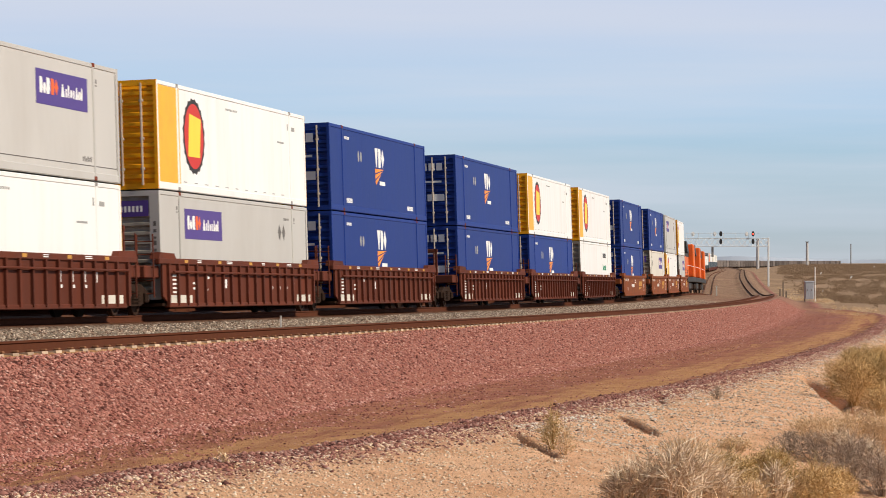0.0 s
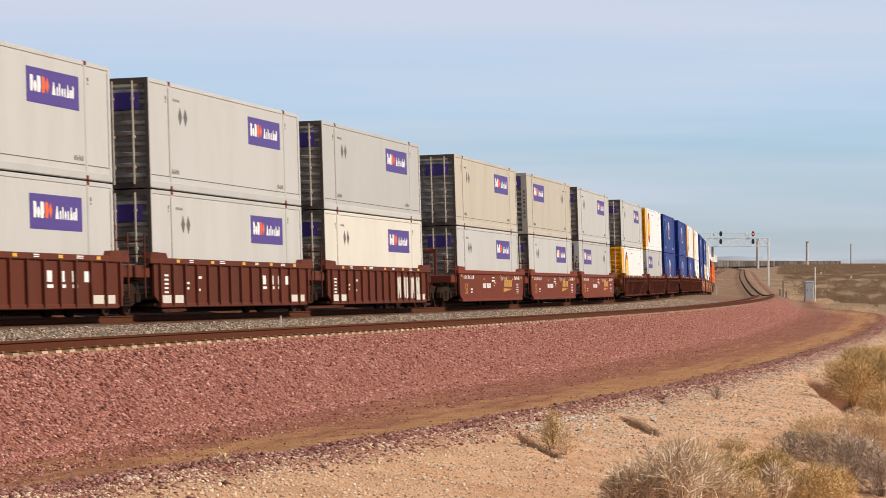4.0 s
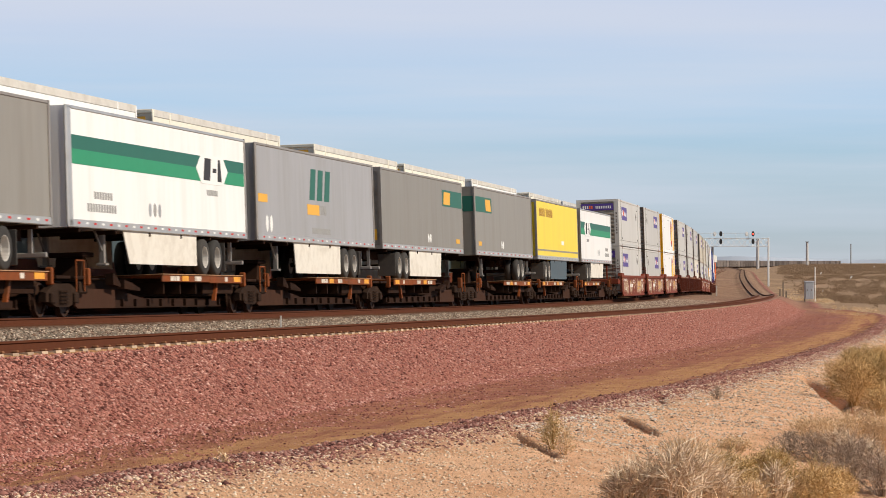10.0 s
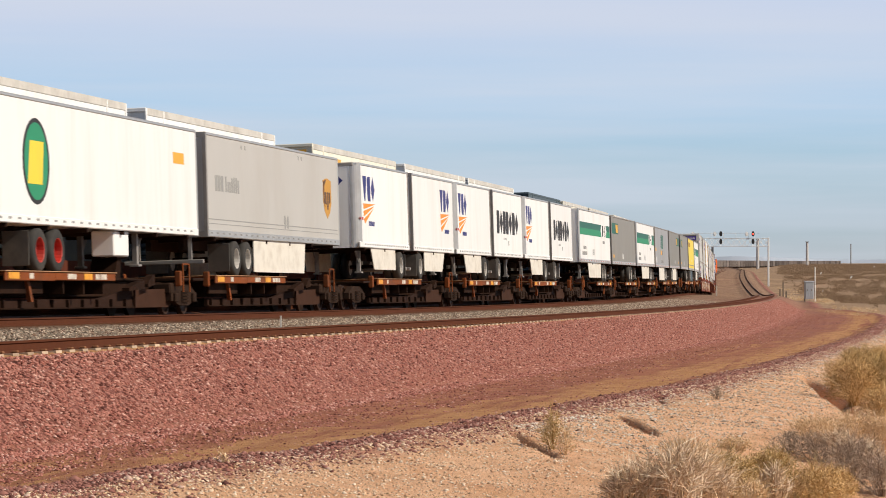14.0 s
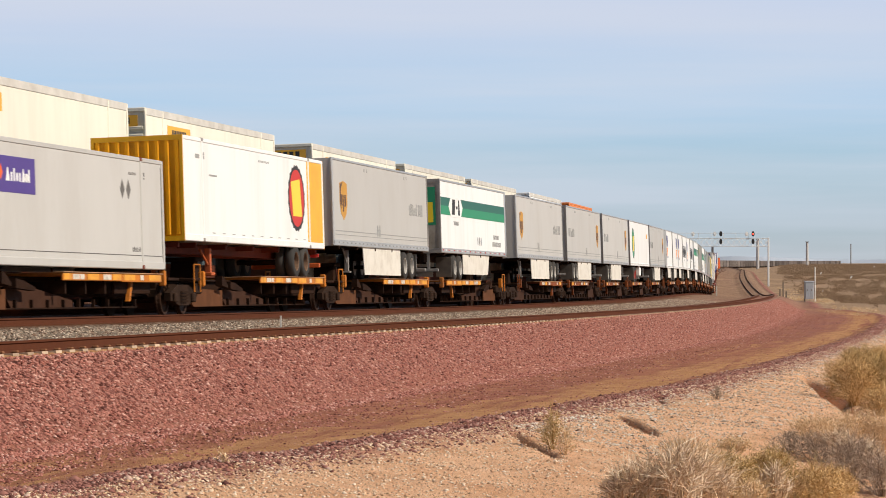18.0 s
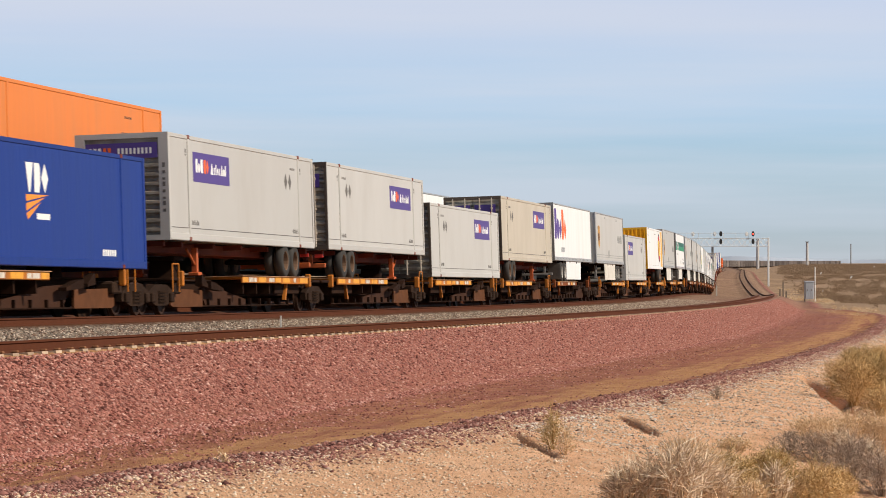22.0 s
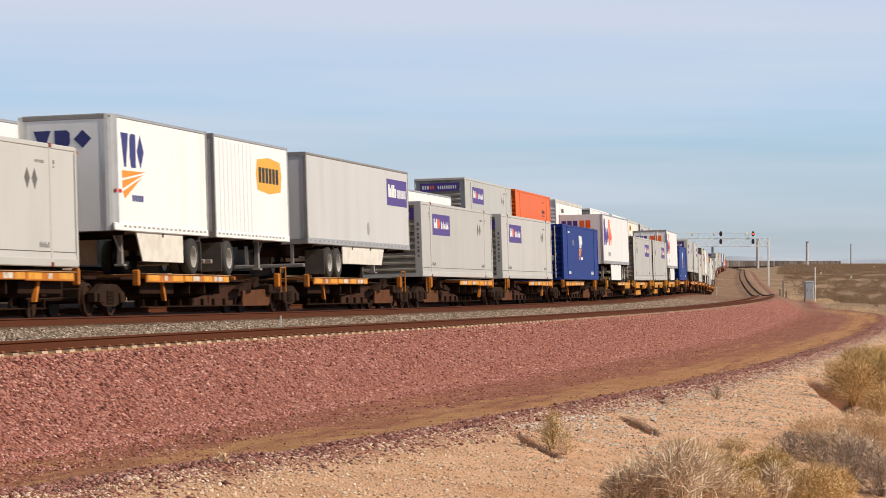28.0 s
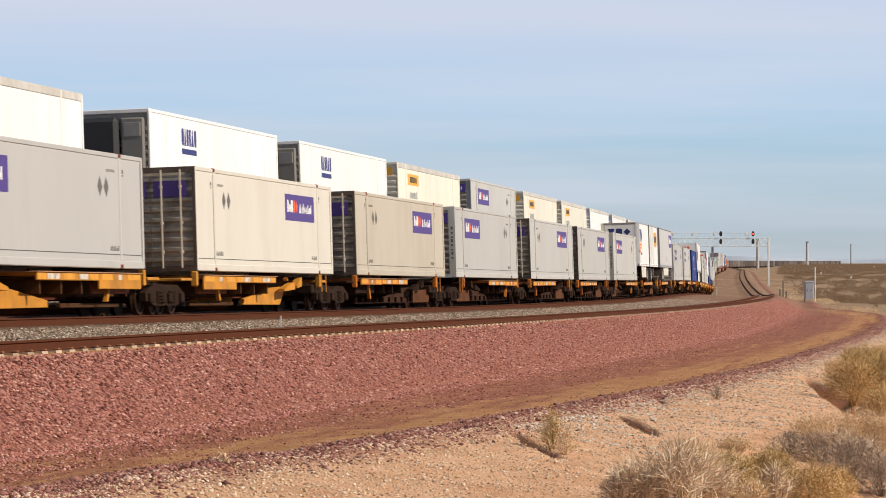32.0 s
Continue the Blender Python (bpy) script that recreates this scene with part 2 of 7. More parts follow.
for nm, col, kw in (
        ("grey_paint", (0.495, 0.483, 0.457), dict(rough=0.45, vary=0.05, scale=0.7, dirt=(0.33, 0.29, 0.24), dirt_amount=0.28, dirt_scale=0.55, stretch=(1, 1, 0.35), tones=0.07)),
        ("beige_paint", (0.51, 0.455, 0.37), dict(rough=0.5, vary=0.06, scale=0.7, dirt=(0.34, 0.28, 0.20), dirt_amount=0.4, dirt_scale=0.55, stretch=(1, 1, 0.35), tones=0.05)),
        ("cream_paint", (0.66, 0.62, 0.54), dict(rough=0.5, vary=0.05, scale=0.7, dirt=(0.42, 0.36, 0.28), dirt_amount=0.3, dirt_scale=0.55, stretch=(1, 1, 0.35), tones=0.05)),
        ("white_paint", (0.83, 0.825, 0.81), dict(rough=0.4, vary=0.03, dirt=(0.55, 0.50, 0.43), dirt_amount=0.3, stretch=DOWN, tones=0.04)),
        ("ivory_paint", (0.78, 0.74, 0.62), dict(rough=0.42, vary=0.04, dirt=(0.55, 0.48, 0.38), dirt_amount=0.35, stretch=DOWN, tones=0.05)),
        ("blue_paint", (0.009, 0.034, 0.205), dict(bump=0.3, bump_scale=9.0, rough=0.5, spec=0.2, vary=0.12, dirt=(0.02, 0.04, 0.15), dirt_amount=0.3, stretch=DOWN, tones=0.1)),
        ("amber_paint", (0.83, 0.43, 0.012), dict(rough=0.42, vary=0.08, dirt=(0.5, 0.22, 0.02), dirt_amount=0.3, tones=0.05)),
        # amber_paint made redder for the ends, with warm bounced light in the colour
        ("amber_bounce", (0.92, 0.40, 0.008), dict(rough=0.5, spec=0.2, vary=0.1, dirt=(0.5, 0.2, 0.02), dirt_amount=0.4)),
        ("lemon_paint", (0.83, 0.62, 0.03), dict(rough=0.42, vary=0.05, dirt=(0.6, 0.45, 0.06), dirt_amount=0.3, stretch=DOWN)),
        ("orange_paint", (0.74, 0.125, 0.007), dict(rough=0.45, vary=0.06, dirt=(0.5, 0.12, 0.02), dirt_amount=0.3, stretch=DOWN)),
        ("apricot_paint", (0.68, 0.19, 0.03), dict(rough=0.5, vary=0.08, dirt=(0.5, 0.2, 0.07), dirt_amount=0.4, stretch=DOWN)),
        ("slate_paint", (0.06, 0.085, 0.10), dict(rough=0.5, vary=0.15)),
        ("steel_grey", (0.232, 0.217, 0.190), dict(rough=0.42, metal=0.0, vary=0.12, dirt=(0.17, 0.145, 0.11), dirt_amount=0.55, stretch=DOWN, tones=0.08)),
        ("panel_grey", (0.56, 0.555, 0.55), dict(rough=0.45, vary=0.06, scale=0.7, dirt=(0.40, 0.37, 0.33), dirt_amount=0.35, stretch=DOWN)),
        ("silver_grey", (0.33, 0.33, 0.342), dict(rough=0.42, vary=0.1, dirt=(0.20, 0.18, 0.15), dirt_amount=0.5, stretch=DOWN, tones=0.05)),
        ("aluminium", (0.55, 0.54, 0.52), dict(rough=0.35, metal=0.6, vary=0.1, dirt=GRIME, dirt_amount=0.25)),
        ("top_grey", (0.58, 0.55, 0.50), dict(rough=0.5, vary=0.15, dirt=(0.2, 0.16, 0.12), dirt_amount=0.4)),
        ("dull_trim", (0.30, 0.28, 0.26), dict(rough=0.5, metal=0.3, vary=0.15, dirt=GRIME, dirt_amount=0.4)),
        ("dark_end", (0.34, 0.31, 0.26), dict(rough=0.6, vary=0.3, dirt=(0.09, 0.06, 0.04), dirt_amount=0.75)),
        ("end_frame", (0.085, 0.062, 0.048), dict(rough=0.65, vary=0.3, dirt=(0.16, 0.11, 0.07), dirt_amount=0.4)),
        ("rod_steel", (0.55, 0.48, 0.40), dict(rough=0.5, metal=0.2, vary=0.2, dirt=(0.25, 0.14, 0.08), dirt_amount=0.5)),
        ("amber_flag", (0.84, 0.27, 0.025), dict(rough=0.5, vary=0.08)),
        ("mark_ink", (0.13, 0.12, 0.11), dict(rough=0.6, vary=0.3, scale=9.0)),
        ("purple_sign", (0.075, 0.040, 0.23), dict(rough=0.45, vary=0.08)),
        ("purple_ink", (0.085, 0.04, 0.25), dict(rough=0.5, vary=0.05)),
        ("orange_ink", (0.80, 0.13, 0.015), dict(rough=0.5, vary=0.05)),
        ("red_ink", (0.55, 0.03, 0.02), dict(rough=0.5, vary=0.08)),
        ("white_ink", (0.80, 0.80, 0.78), dict(rough=0.5, vary=0.06)),
        ("black_ink", (0.03, 0.03, 0.032), dict(rough=0.6, vary=0.2)),
        ("grey_ink", (0.30, 0.30, 0.29), dict(rough=0.6, vary=0.2)),
        ("logo_gold", (0.52, 0.27, 0.05), dict(rough=0.6, vary=0.15)),
        ("gold_ink", (0.72, 0.38, 0.04), dict(rough=0.5, vary=0.1)),
        ("faded_spray", (0.60, 0.48, 0.34), dict(rough=0.7, vary=0.3, scale=2.0, dirt=(0.24, 0.09, 0.045), dirt_amount=0.95, dirt_scale=3.0)),
        ("gold_dark", (0.42, 0.24, 0.03), dict(rough=0.5, vary=0.1)),
        ("brown_ink", (0.10, 0.045, 0.02), dict(rough=0.5, vary=0.1)),
        ("green_ink", (0.02, 0.25, 0.12), dict(rough=0.5, vary=0.06)),
        ("deep_green_ink", (0.015, 0.12, 0.085), dict(rough=0.5, vary=0.08)),
        ("navy_ink", (0.03, 0.035, 0.17), dict(rough=0.5, vary=0.08)),
        ("rust_brown", (0.115, 0.029, 0.015), dict(spec=0.15, rough=0.7, vary=0.22, scale=2.0, dirt=(0.05, 0.03, 0.025), dirt_amount=0.5, stretch=DOWN, tones=0.12, bump=0.12)),
        ("oxide_red", (0.172, 0.037, 0.018), dict(spec=0.15, rough=0.65, vary=0.18, scale=2.0, dirt=(0.10, 0.034, 0.018), dirt_amount=0.45, stretch=DOWN, tones=0.1, bump=0.08)),
        # sill and plate browns are near black: shade under the decks put into colour
        ("sill_shade_brown", (0.030, 0.014, 0.009), dict(spec=0.1, rough=0.85, vary=0.3, scale=3.0, dirt=(0.022, 0.012, 0.008), dirt_amount=0.6, bump=0.1)),
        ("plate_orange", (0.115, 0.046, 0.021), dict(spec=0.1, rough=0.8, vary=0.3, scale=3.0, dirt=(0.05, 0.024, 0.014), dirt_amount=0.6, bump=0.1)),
        ("plate_shade_brown", (0.05, 0.022, 0.013), dict(spec=0.1, rough=0.8, vary=0.3, scale=3.0, dirt=(0.05, 0.025, 0.015), dirt_amount=0.6, bump=0.1)),
        ("flange_pale", (0.46, 0.25, 0.13), dict(spec=0.2, rough=0.6, vary=0.3, scale=4.0, dirt=(0.16, 0.07, 0.035), dirt_amount=0.7)),
        ("label_white", (0.62, 0.56, 0.48), dict(rough=0.6, vary=0.2, scale=6.0, dirt=(0.18, 0.12, 0.08), dirt_amount=0.8, dirt_scale=5.0)),
        ("patch_amber", (0.74, 0.33, 0.03), dict(rough=0.55, vary=0.15, scale=5.0, dirt=(0.25, 0.09, 0.03), dirt_amount=0.6, dirt_scale=3.0)),
        ("rust_orange", (0.21, 0.054, 0.013), dict(spec=0.15, rough=0.65, vary=0.25, scale=3.0, dirt=(0.09, 0.045, 0.025), dirt_amount=0.75, tones=0.1, bump=0.1)),
        ("car_yellow", (0.58, 0.245, 0.028), dict(spec=0.2, rough=0.6, vary=0.2, scale=3.0, dirt=(0.20, 0.10, 0.04), dirt_amount=0.7, tones=0.1, bump=0.1)),
        ("car_orange", (0.50, 0.16, 0.018), dict(spec=0.2, rough=0.6, vary=0.25, scale=3.0, dirt=(0.16, 0.07, 0.03), dirt_amount=0.8, tones=0.12, bump=0.1)),
        # undersides and trucks: rust and paint darkened to carry the deep shade there
        ("under_shade_rust", (0.020, 0.009, 0.005), dict(spec=0.1, rough=0.85, vary=0.35, scale=5.0, dirt=(0.055, 0.022, 0.010), dirt_amount=0.5, bump=0.2)),
        ("under_shade_yellow", (0.07, 0.029, 0.010), dict(spec=0.1, rough=0.75, vary=0.3, scale=4.0, dirt=(0.08, 0.05, 0.03), dirt_amount=0.8, bump=0.15)),
        ("bogie_shade_steel", (0.026, 0.014, 0.009), dict(spec=0.1, rough=0.85, vary=0.35, scale=8.0, dirt=(0.06, 0.033, 0.02), dirt_amount=0.5, bump=0.2)),
        ("wheel_steel", (0.045, 0.022, 0.013), dict(rough=0.6, spec=0.2, metal=0.2, vary=0.25, scale=8.0)),
        ("flap_grey", (0.06, 0.055, 0.05), dict(rough=0.85, vary=0.25, dirt=(0.16, 0.14, 0.11), dirt_amount=0.5)),
        ("rubber", (0.03, 0.028, 0.026), dict(rough=0.85, vary=0.25, dirt=(0.10, 0.085, 0.07), dirt_amount=0.4)),
        ("hub_white", (0.50, 0.475, 0.44), dict(rough=0.5, vary=0.15, scale=12.0, dirt=GRIME, dirt_amount=0.5)),
        ("hub_red", (0.45, 0.03, 0.02), dict(rough=0.5, vary=0.2, dirt=GRIME, dirt_amount=0.5)),
        ("skirt_white", (0.72, 0.68, 0.60), dict(rough=0.5, vary=0.06, dirt=(0.42, 0.36, 0.28), dirt_amount=0.6, dirt_scale=2.0)),
        ("hub_rust", (0.17, 0.10, 0.06), dict(rough=0.7, vary=0.3, scale=9.0)),
        # chassis_red darkened for the frame, with the shade under the container in its colour
        ("chassis_shade_red", (0.13, 0.022, 0.010), dict(spec=0.15, rough=0.7, vary=0.25, dirt=(0.03, 0.014, 0.008), dirt_amount=0.6)),
        ("chassis_red", (0.50, 0.10, 0.02), dict(rough=0.6, vary=0.2, dirt=(0.10, 0.05, 0.03), dirt_amount=0.6)),
        ("loco_orange", (0.70, 0.13, 0.012), dict(rough=0.45, vary=0.08, dirt=(0.25, 0.08, 0.03), dirt_amount=0.4)),
        ("loco_black", (0.03, 0.028, 0.026), dict(rough=0.6, vary=0.2)),
        ("rail_side", (0.094, 0.031, 0.015), dict(spec=0.1, rough=0.85, vary=0.2, scale=6.0, bump=0.1)),
        ("clip_steel", (0.22, 0.10, 0.05), dict(spec=0.15, rough=0.8, vary=0.3, scale=9.0)),
        ("rail_top", (0.15, 0.075, 0.04), dict(rough=0.6, spec=0.25, metal=0.1, vary=0.1)),
        ("concrete", (0.47, 0.355, 0.25), dict(rough=0.9, vary=0.2, scale=9.0, tones=0.25, dirt=(0.24, 0.13, 0.08), dirt_amount=0.8, dirt_scale=4.0, bump=0.1)),
        ("galvanised", (0.80, 0.80, 0.78), dict(rough=0.6, metal=0.0, vary=0.1, scale=6.0)),
        ("cabinet_grey", (0.46, 0.48, 0.50), dict(rough=0.5, metal=0.2, vary=0.07, scale=4.0)),
        # pole colour paled to carry the haze of the distance
        ("hazed_pole", (0.56, 0.53, 0.50), dict(rough=0.85, vary=0.15, scale=1.0)),
        ("pole_wood", (0.22, 0.17, 0.13), dict(rough=0.85, vary=0.25, scale=5.0, stretch=DOWN)),
        ("hopper_paint", (0.29, 0.25, 0.225), dict(rough=0.7, vary=0.3, scale=0.6, dirt=(0.15, 0.11, 0.09), dirt_amount=0.6, tones=0.5)),
        # mountain colour taken towards the sky's, so that haze is painted in
        ("mountain", (0.40, 0.45, 0.53), dict(rough=1.0, vary=0.05, scale=0.01)),
):
    M[nm] = mat(nm, col, **kw)

LAMP = {}
for nm, col, power in (("red_lens", (1.0, 0.05, 0.03), 6.0), ("dark_lens", (0.02, 0.02, 0.02), 0.0)):
    m_ = mat(nm, col, rough=0.3)
    if power:
        m_.node_tree.nodes["Principled BSDF"].inputs["Emission Color"].default_value = (*col, 1)
        m_.node_tree.nodes["Principled BSDF"].inputs["Emission Strength"].default_value = power
    LAMP[nm] = m_

# ---------------------------------------------------------------- mesh helpers


class Shape:
    """Collects simple solids into one mesh."""

    def __init__(self):
        self.v, self.f = [], []

    def add(self, verts, faces):
        n = len(self.v)
        self.v += verts
        self.f += [tuple(i + n for i in f) for f in faces]
        return self

    def box(self, x0, x1, y0, y1, z0, z1):
        v = [(x, y, z) for x in (x0, x1) for y in (y0, y1) for z in (z0, z1)]
        return self.add(v, [(0, 1, 3, 2), (4, 6, 7, 5), (0, 4, 5, 1), (2, 3, 7, 6), (0, 2, 6, 4), (1, 5, 7, 3)])

    def soft(self, x0, x1, y0, y1, z0, z1, c=0.02):
        """A box with chamfered edges."""
        c = min(c, (x1 - x0) * 0.4, (y1 - y0) * 0.4, (z1 - z0) * 0.4)
        v, idx = [], {}
        for i, x in enumerate((x0, x1)):
            for j, y in enumerate((y0, y1)):
                for k, z in enumerate((z0, z1)):
                    sx, sy, sz = (1, -1)[i], (1, -1)[j], (1, -1)[k]
                    for a, p in enumerate(((x, y + sy * c, z + sz * c), (x + sx * c, y, z + sz * c), (x + sx * c, y + sy * c, z))):
                        idx[i, j, k, a] = len(v)
                        v.append(p)
        f = []
        for i in (0, 1):
            f.append([idx[i, j, k, 0] for j, k in ((0, 0), (0, 1), (1, 1), (1, 0))])
            f.append([idx[j, i, k, 1] for j, k in ((0, 0), (0, 1), (1, 1), (1, 0))])
            f.append([idx[j, k, i, 2] for j, k in ((0, 0), (0, 1), (1, 1), (1, 0))])
        for a in (0, 1):
            for b in (0, 1):
                f.append([idx[a, b, 0, 0], idx[a, b, 1, 0], idx[a, b, 1, 1], idx[a, b, 0, 1]])
                f.append([idx[a, 0, b, 0], idx[a, 1, b, 0], idx[a, 1, b, 2], idx[a, 0, b, 2]])
                f.append([idx[0, a, b, 1], idx[1, a, b, 1], idx[1, a, b, 2], idx[0, a, b, 2]])
        for i in (0, 1):
            for j in (0, 1):
                for k in (0, 1):
                    f.append([idx[i, j, k, a] for a in range(3)])
        return self.add(v, f)

    def prism(self, pts, y0, y1):
        """A polygon in x and z, drawn out along y."""
        n = len(pts)
        v = [(x, y0, z) for x, z in pts] + [(x, y1, z) for x, z in pts]
        f = [tuple(range(n)), tuple(range(2 * n - 1, n - 1, -1))] + [(i, (i + 1) % n, n + (i + 1) % n, n + i) for i in range(n)]
        return self.add(v, f)

    def prism_x(self, pts, x0, x1):
        """A polygon in y and z, drawn out along x."""
        n = len(pts)
        v = [(x0, y, z) for y, z in pts] + [(x1, y, z) for y, z in pts]
        f = [tuple(range(n)), tuple(range(2 * n - 1, n - 1, -1))] + [(i, (i + 1) % n, n + (i + 1) % n, n + i) for i in range(n)]
        return self.add(v, f)

    def rod(self, a, b, r, n=8, r2=None):
        a, b = Vector(a), Vector(b)
        r2 = r if r2 is None else r2
        d = (b - a).normalized()
        u = d.orthogonal().normalized()
        w = d.cross(u)
        ring = [(math.cos(2 * math.pi * i / n), math.sin(2 * math.pi * i / n)) for i in range(n)]
        v = [tuple(a + (u * c + w * s_) * r) for c, s_ in ring] + [tuple(b + (u * c + w * s_) * r2) for c, s_ in ring]
        f = [tuple(range(n))[::-1], tuple(range(n, 2 * n))] + [(i, (i + 1) % n, n + (i + 1) % n, n + i) for i in range(n)]
        return self.add(v, f)

    def lathe(self, prof, x, y, z, n=20, caps=True):
        """A profile of (radius, offset) turned round the cross axis y."""
        v, f = [], []
        for r, o in prof:
            v += [(x + r * math.cos(2 * math.pi * i / n), y + o, z + r * math.sin(2 * math.pi * i / n)) for i in range(n)]
        for j in range(len(prof) - 1):
            f += [(j * n + i, j * n + (i + 1) % n, (j + 1) * n + (i + 1) % n, (j + 1) * n + i) for i in range(n)]
        if caps:
            f += [tuple(range(n)), tuple(range((len(prof) - 1) * n, len(prof) * n))[::-1]]
        return self.add(v, f)

    def ring(self, x0, x1, y0, y1, z0, z1, ty, tz):
        """An upright rectangular frame across the line, ty thick at the sides, tz above and below."""
        out = [(y0, z0), (y1, z0), (y1, z1), (y0, z1)]
        inn = [(y0 + ty, z0 + tz), (y1 - ty, z0 + tz), (y1 - ty, z1 - tz), (y0 + ty, z1 - tz)]
        v = [(x, y, z) for x in (x0, x1) for y, z in out + inn]
        f = []
        for i in range(4):
            j = (i + 1) % 4
            f += [(i, j, 4 + j, 4 + i), (8 + i, 12 + i, 12 + j, 8 + j), (i, 8 + i, 8 + j, j), (4 + i, 4 + j, 12 + j, 12 + i)]
        return self.add(v, f)

    def mesh(self, name, smooth=False):
        me = bpy.data.meshes.new(name)
        me.from_pydata(self.v, [], self.f)
        bm = bmesh.new()
        bm.from_mesh(me)
        bmesh.ops.recalc_face_normals(bm, faces=bm.faces)
        bm.to_mesh(me)
        bm.free()
        if smooth:
            me.polygons.foreach_set("use_smooth", [True] * len(me.polygons))
        return me


def part(name, shape, material, parent=None, label="", smooth=False):
    me = shape.mesh(name, smooth)
    me.materials.append(material)
    ob = new(name, me)
    ob.parent = parent
    if label:
        ob["label"] = label
    return ob


def thing(name, label, category, group="", kind=""):
    return tagged(new(name), label, category, group, kind)


MADE = {}


def spawn(key, build, *args):
    """A thing of that kind: built the first time, copied after that."""
    if key not in MADE:
        MADE[key] = build(*args)
        return MADE[key]
    return copy_thing(MADE[key], Matrix())


def near_drop(s):
    """The empty track sags a little towards the camera."""
    return np.interp(s, (-50, -20, 30), (-0.09, -0.04, 0.0))


MOVES = []                     # (thing, track, place at the start, height): keyed in motions()

# ---------------------------------------------------------------- ground


def pebbly(name, tones, rough=0.95):
    """Loose pieces in several tones, one for each."""
    m = bpy.data.materials.new(name)
    m.use_nodes = True
    t = m.node_tree
    b = t.nodes["Principled BSDF"]
    b.inputs["Roughness"].default_value = rough
    b.inputs["Specular IOR Level"].default_value = 0.2
    geo = t.nodes.new("ShaderNodeNewGeometry")
    ramp = t.nodes.new("ShaderNodeValToRGB")
    ramp.color_ramp.interpolation = "LINEAR"
    while len(ramp.color_ramp.elements) < len(tones):
        ramp.color_ramp.elements.new(0.5)
    for i, (e, c) in enumerate(zip(ramp.color_ramp.elements, tones)):
        e.position, e.color = i / (len(tones) - 1), (*c, 1)
    t.links.new(geo.outputs["Random Per Island"], ramp.inputs["Fac"])
    t.links.new(ramp.outputs["Color"], b.inputs["Base Color"])
    return m


GULLIES_AND_SHADOWS = []                   # ax, ay, bx, by, depth, width on the map
PINK = [(0.1, 0.033, 0.026), (0.28, 0.1, 0.076), (0.39, 0.156, 0.121), (0.47, 0.216, 0.167), (0.35, 0.133, 0.102), (0.66, 0.409, 0.335)]
GREY = [(0.09, 0.055, 0.038), (0.27, 0.19, 0.14), (0.42, 0.33, 0.25), (0.60, 0.50, 0.40), (0.20, 0.11, 0.075)]
SAND = [(0.36, 0.21, 0.125), (0.60, 0.41, 0.27), (0.80, 0.68, 0.54), (0.66, 0.45, 0.29), (0.74, 0.56, 0.40), (0.55, 0.35, 0.21), (0.46, 0.27, 0.16)]
M["berm_stone"] = pebbly("berm_stone", [(0.075, 0.03, 0.026), (0.24, 0.10, 0.08), (0.36, 0.17, 0.135), (0.27, 0.115, 0.092), (0.58, 0.42, 0.34)])
M["rubble_stone"] = pebbly("rubble_stone", [(0.12, 0.08, 0.055), (0.42, 0.33, 0.25), (0.66, 0.57, 0.47), (0.78, 0.72, 0.64), (0.34, 0.22, 0.16), (0.55, 0.44, 0.34)])
M["pink_stone"], M["grey_stone"], M["sand_stone"] = pebbly("pink_stone", PINK), pebbly("grey_stone", GREY), pebbly("sand_stone", SAND)

BERM_S, BERM_D = (-80, -44, -39, -30, -21, -10, 16, 49, 110, 128, 142, 152, 162, 400), (9.5, 13.6, 14.1, 15.2, 15.6, 16.3, 16.7, 16.8, 17.4, 17.0, 15.6, 13.9, 12.4, 12.0)


def berm_at(s):
    return np.interp(s, BERM_S, BERM_D)


def lumps(x, y, seed=0.0):
    """Smooth uneven ground, about -1 to 1."""
    return (np.sin(x * 0.9 + seed) * np.cos(y * 0.7 - seed * 2) + 0.6 * np.sin(x * 2.1 + y * 1.3 + seed) + 0.4 * np.sin(3.7 * y - 2.9 * x + seed * 3)) / 2.0


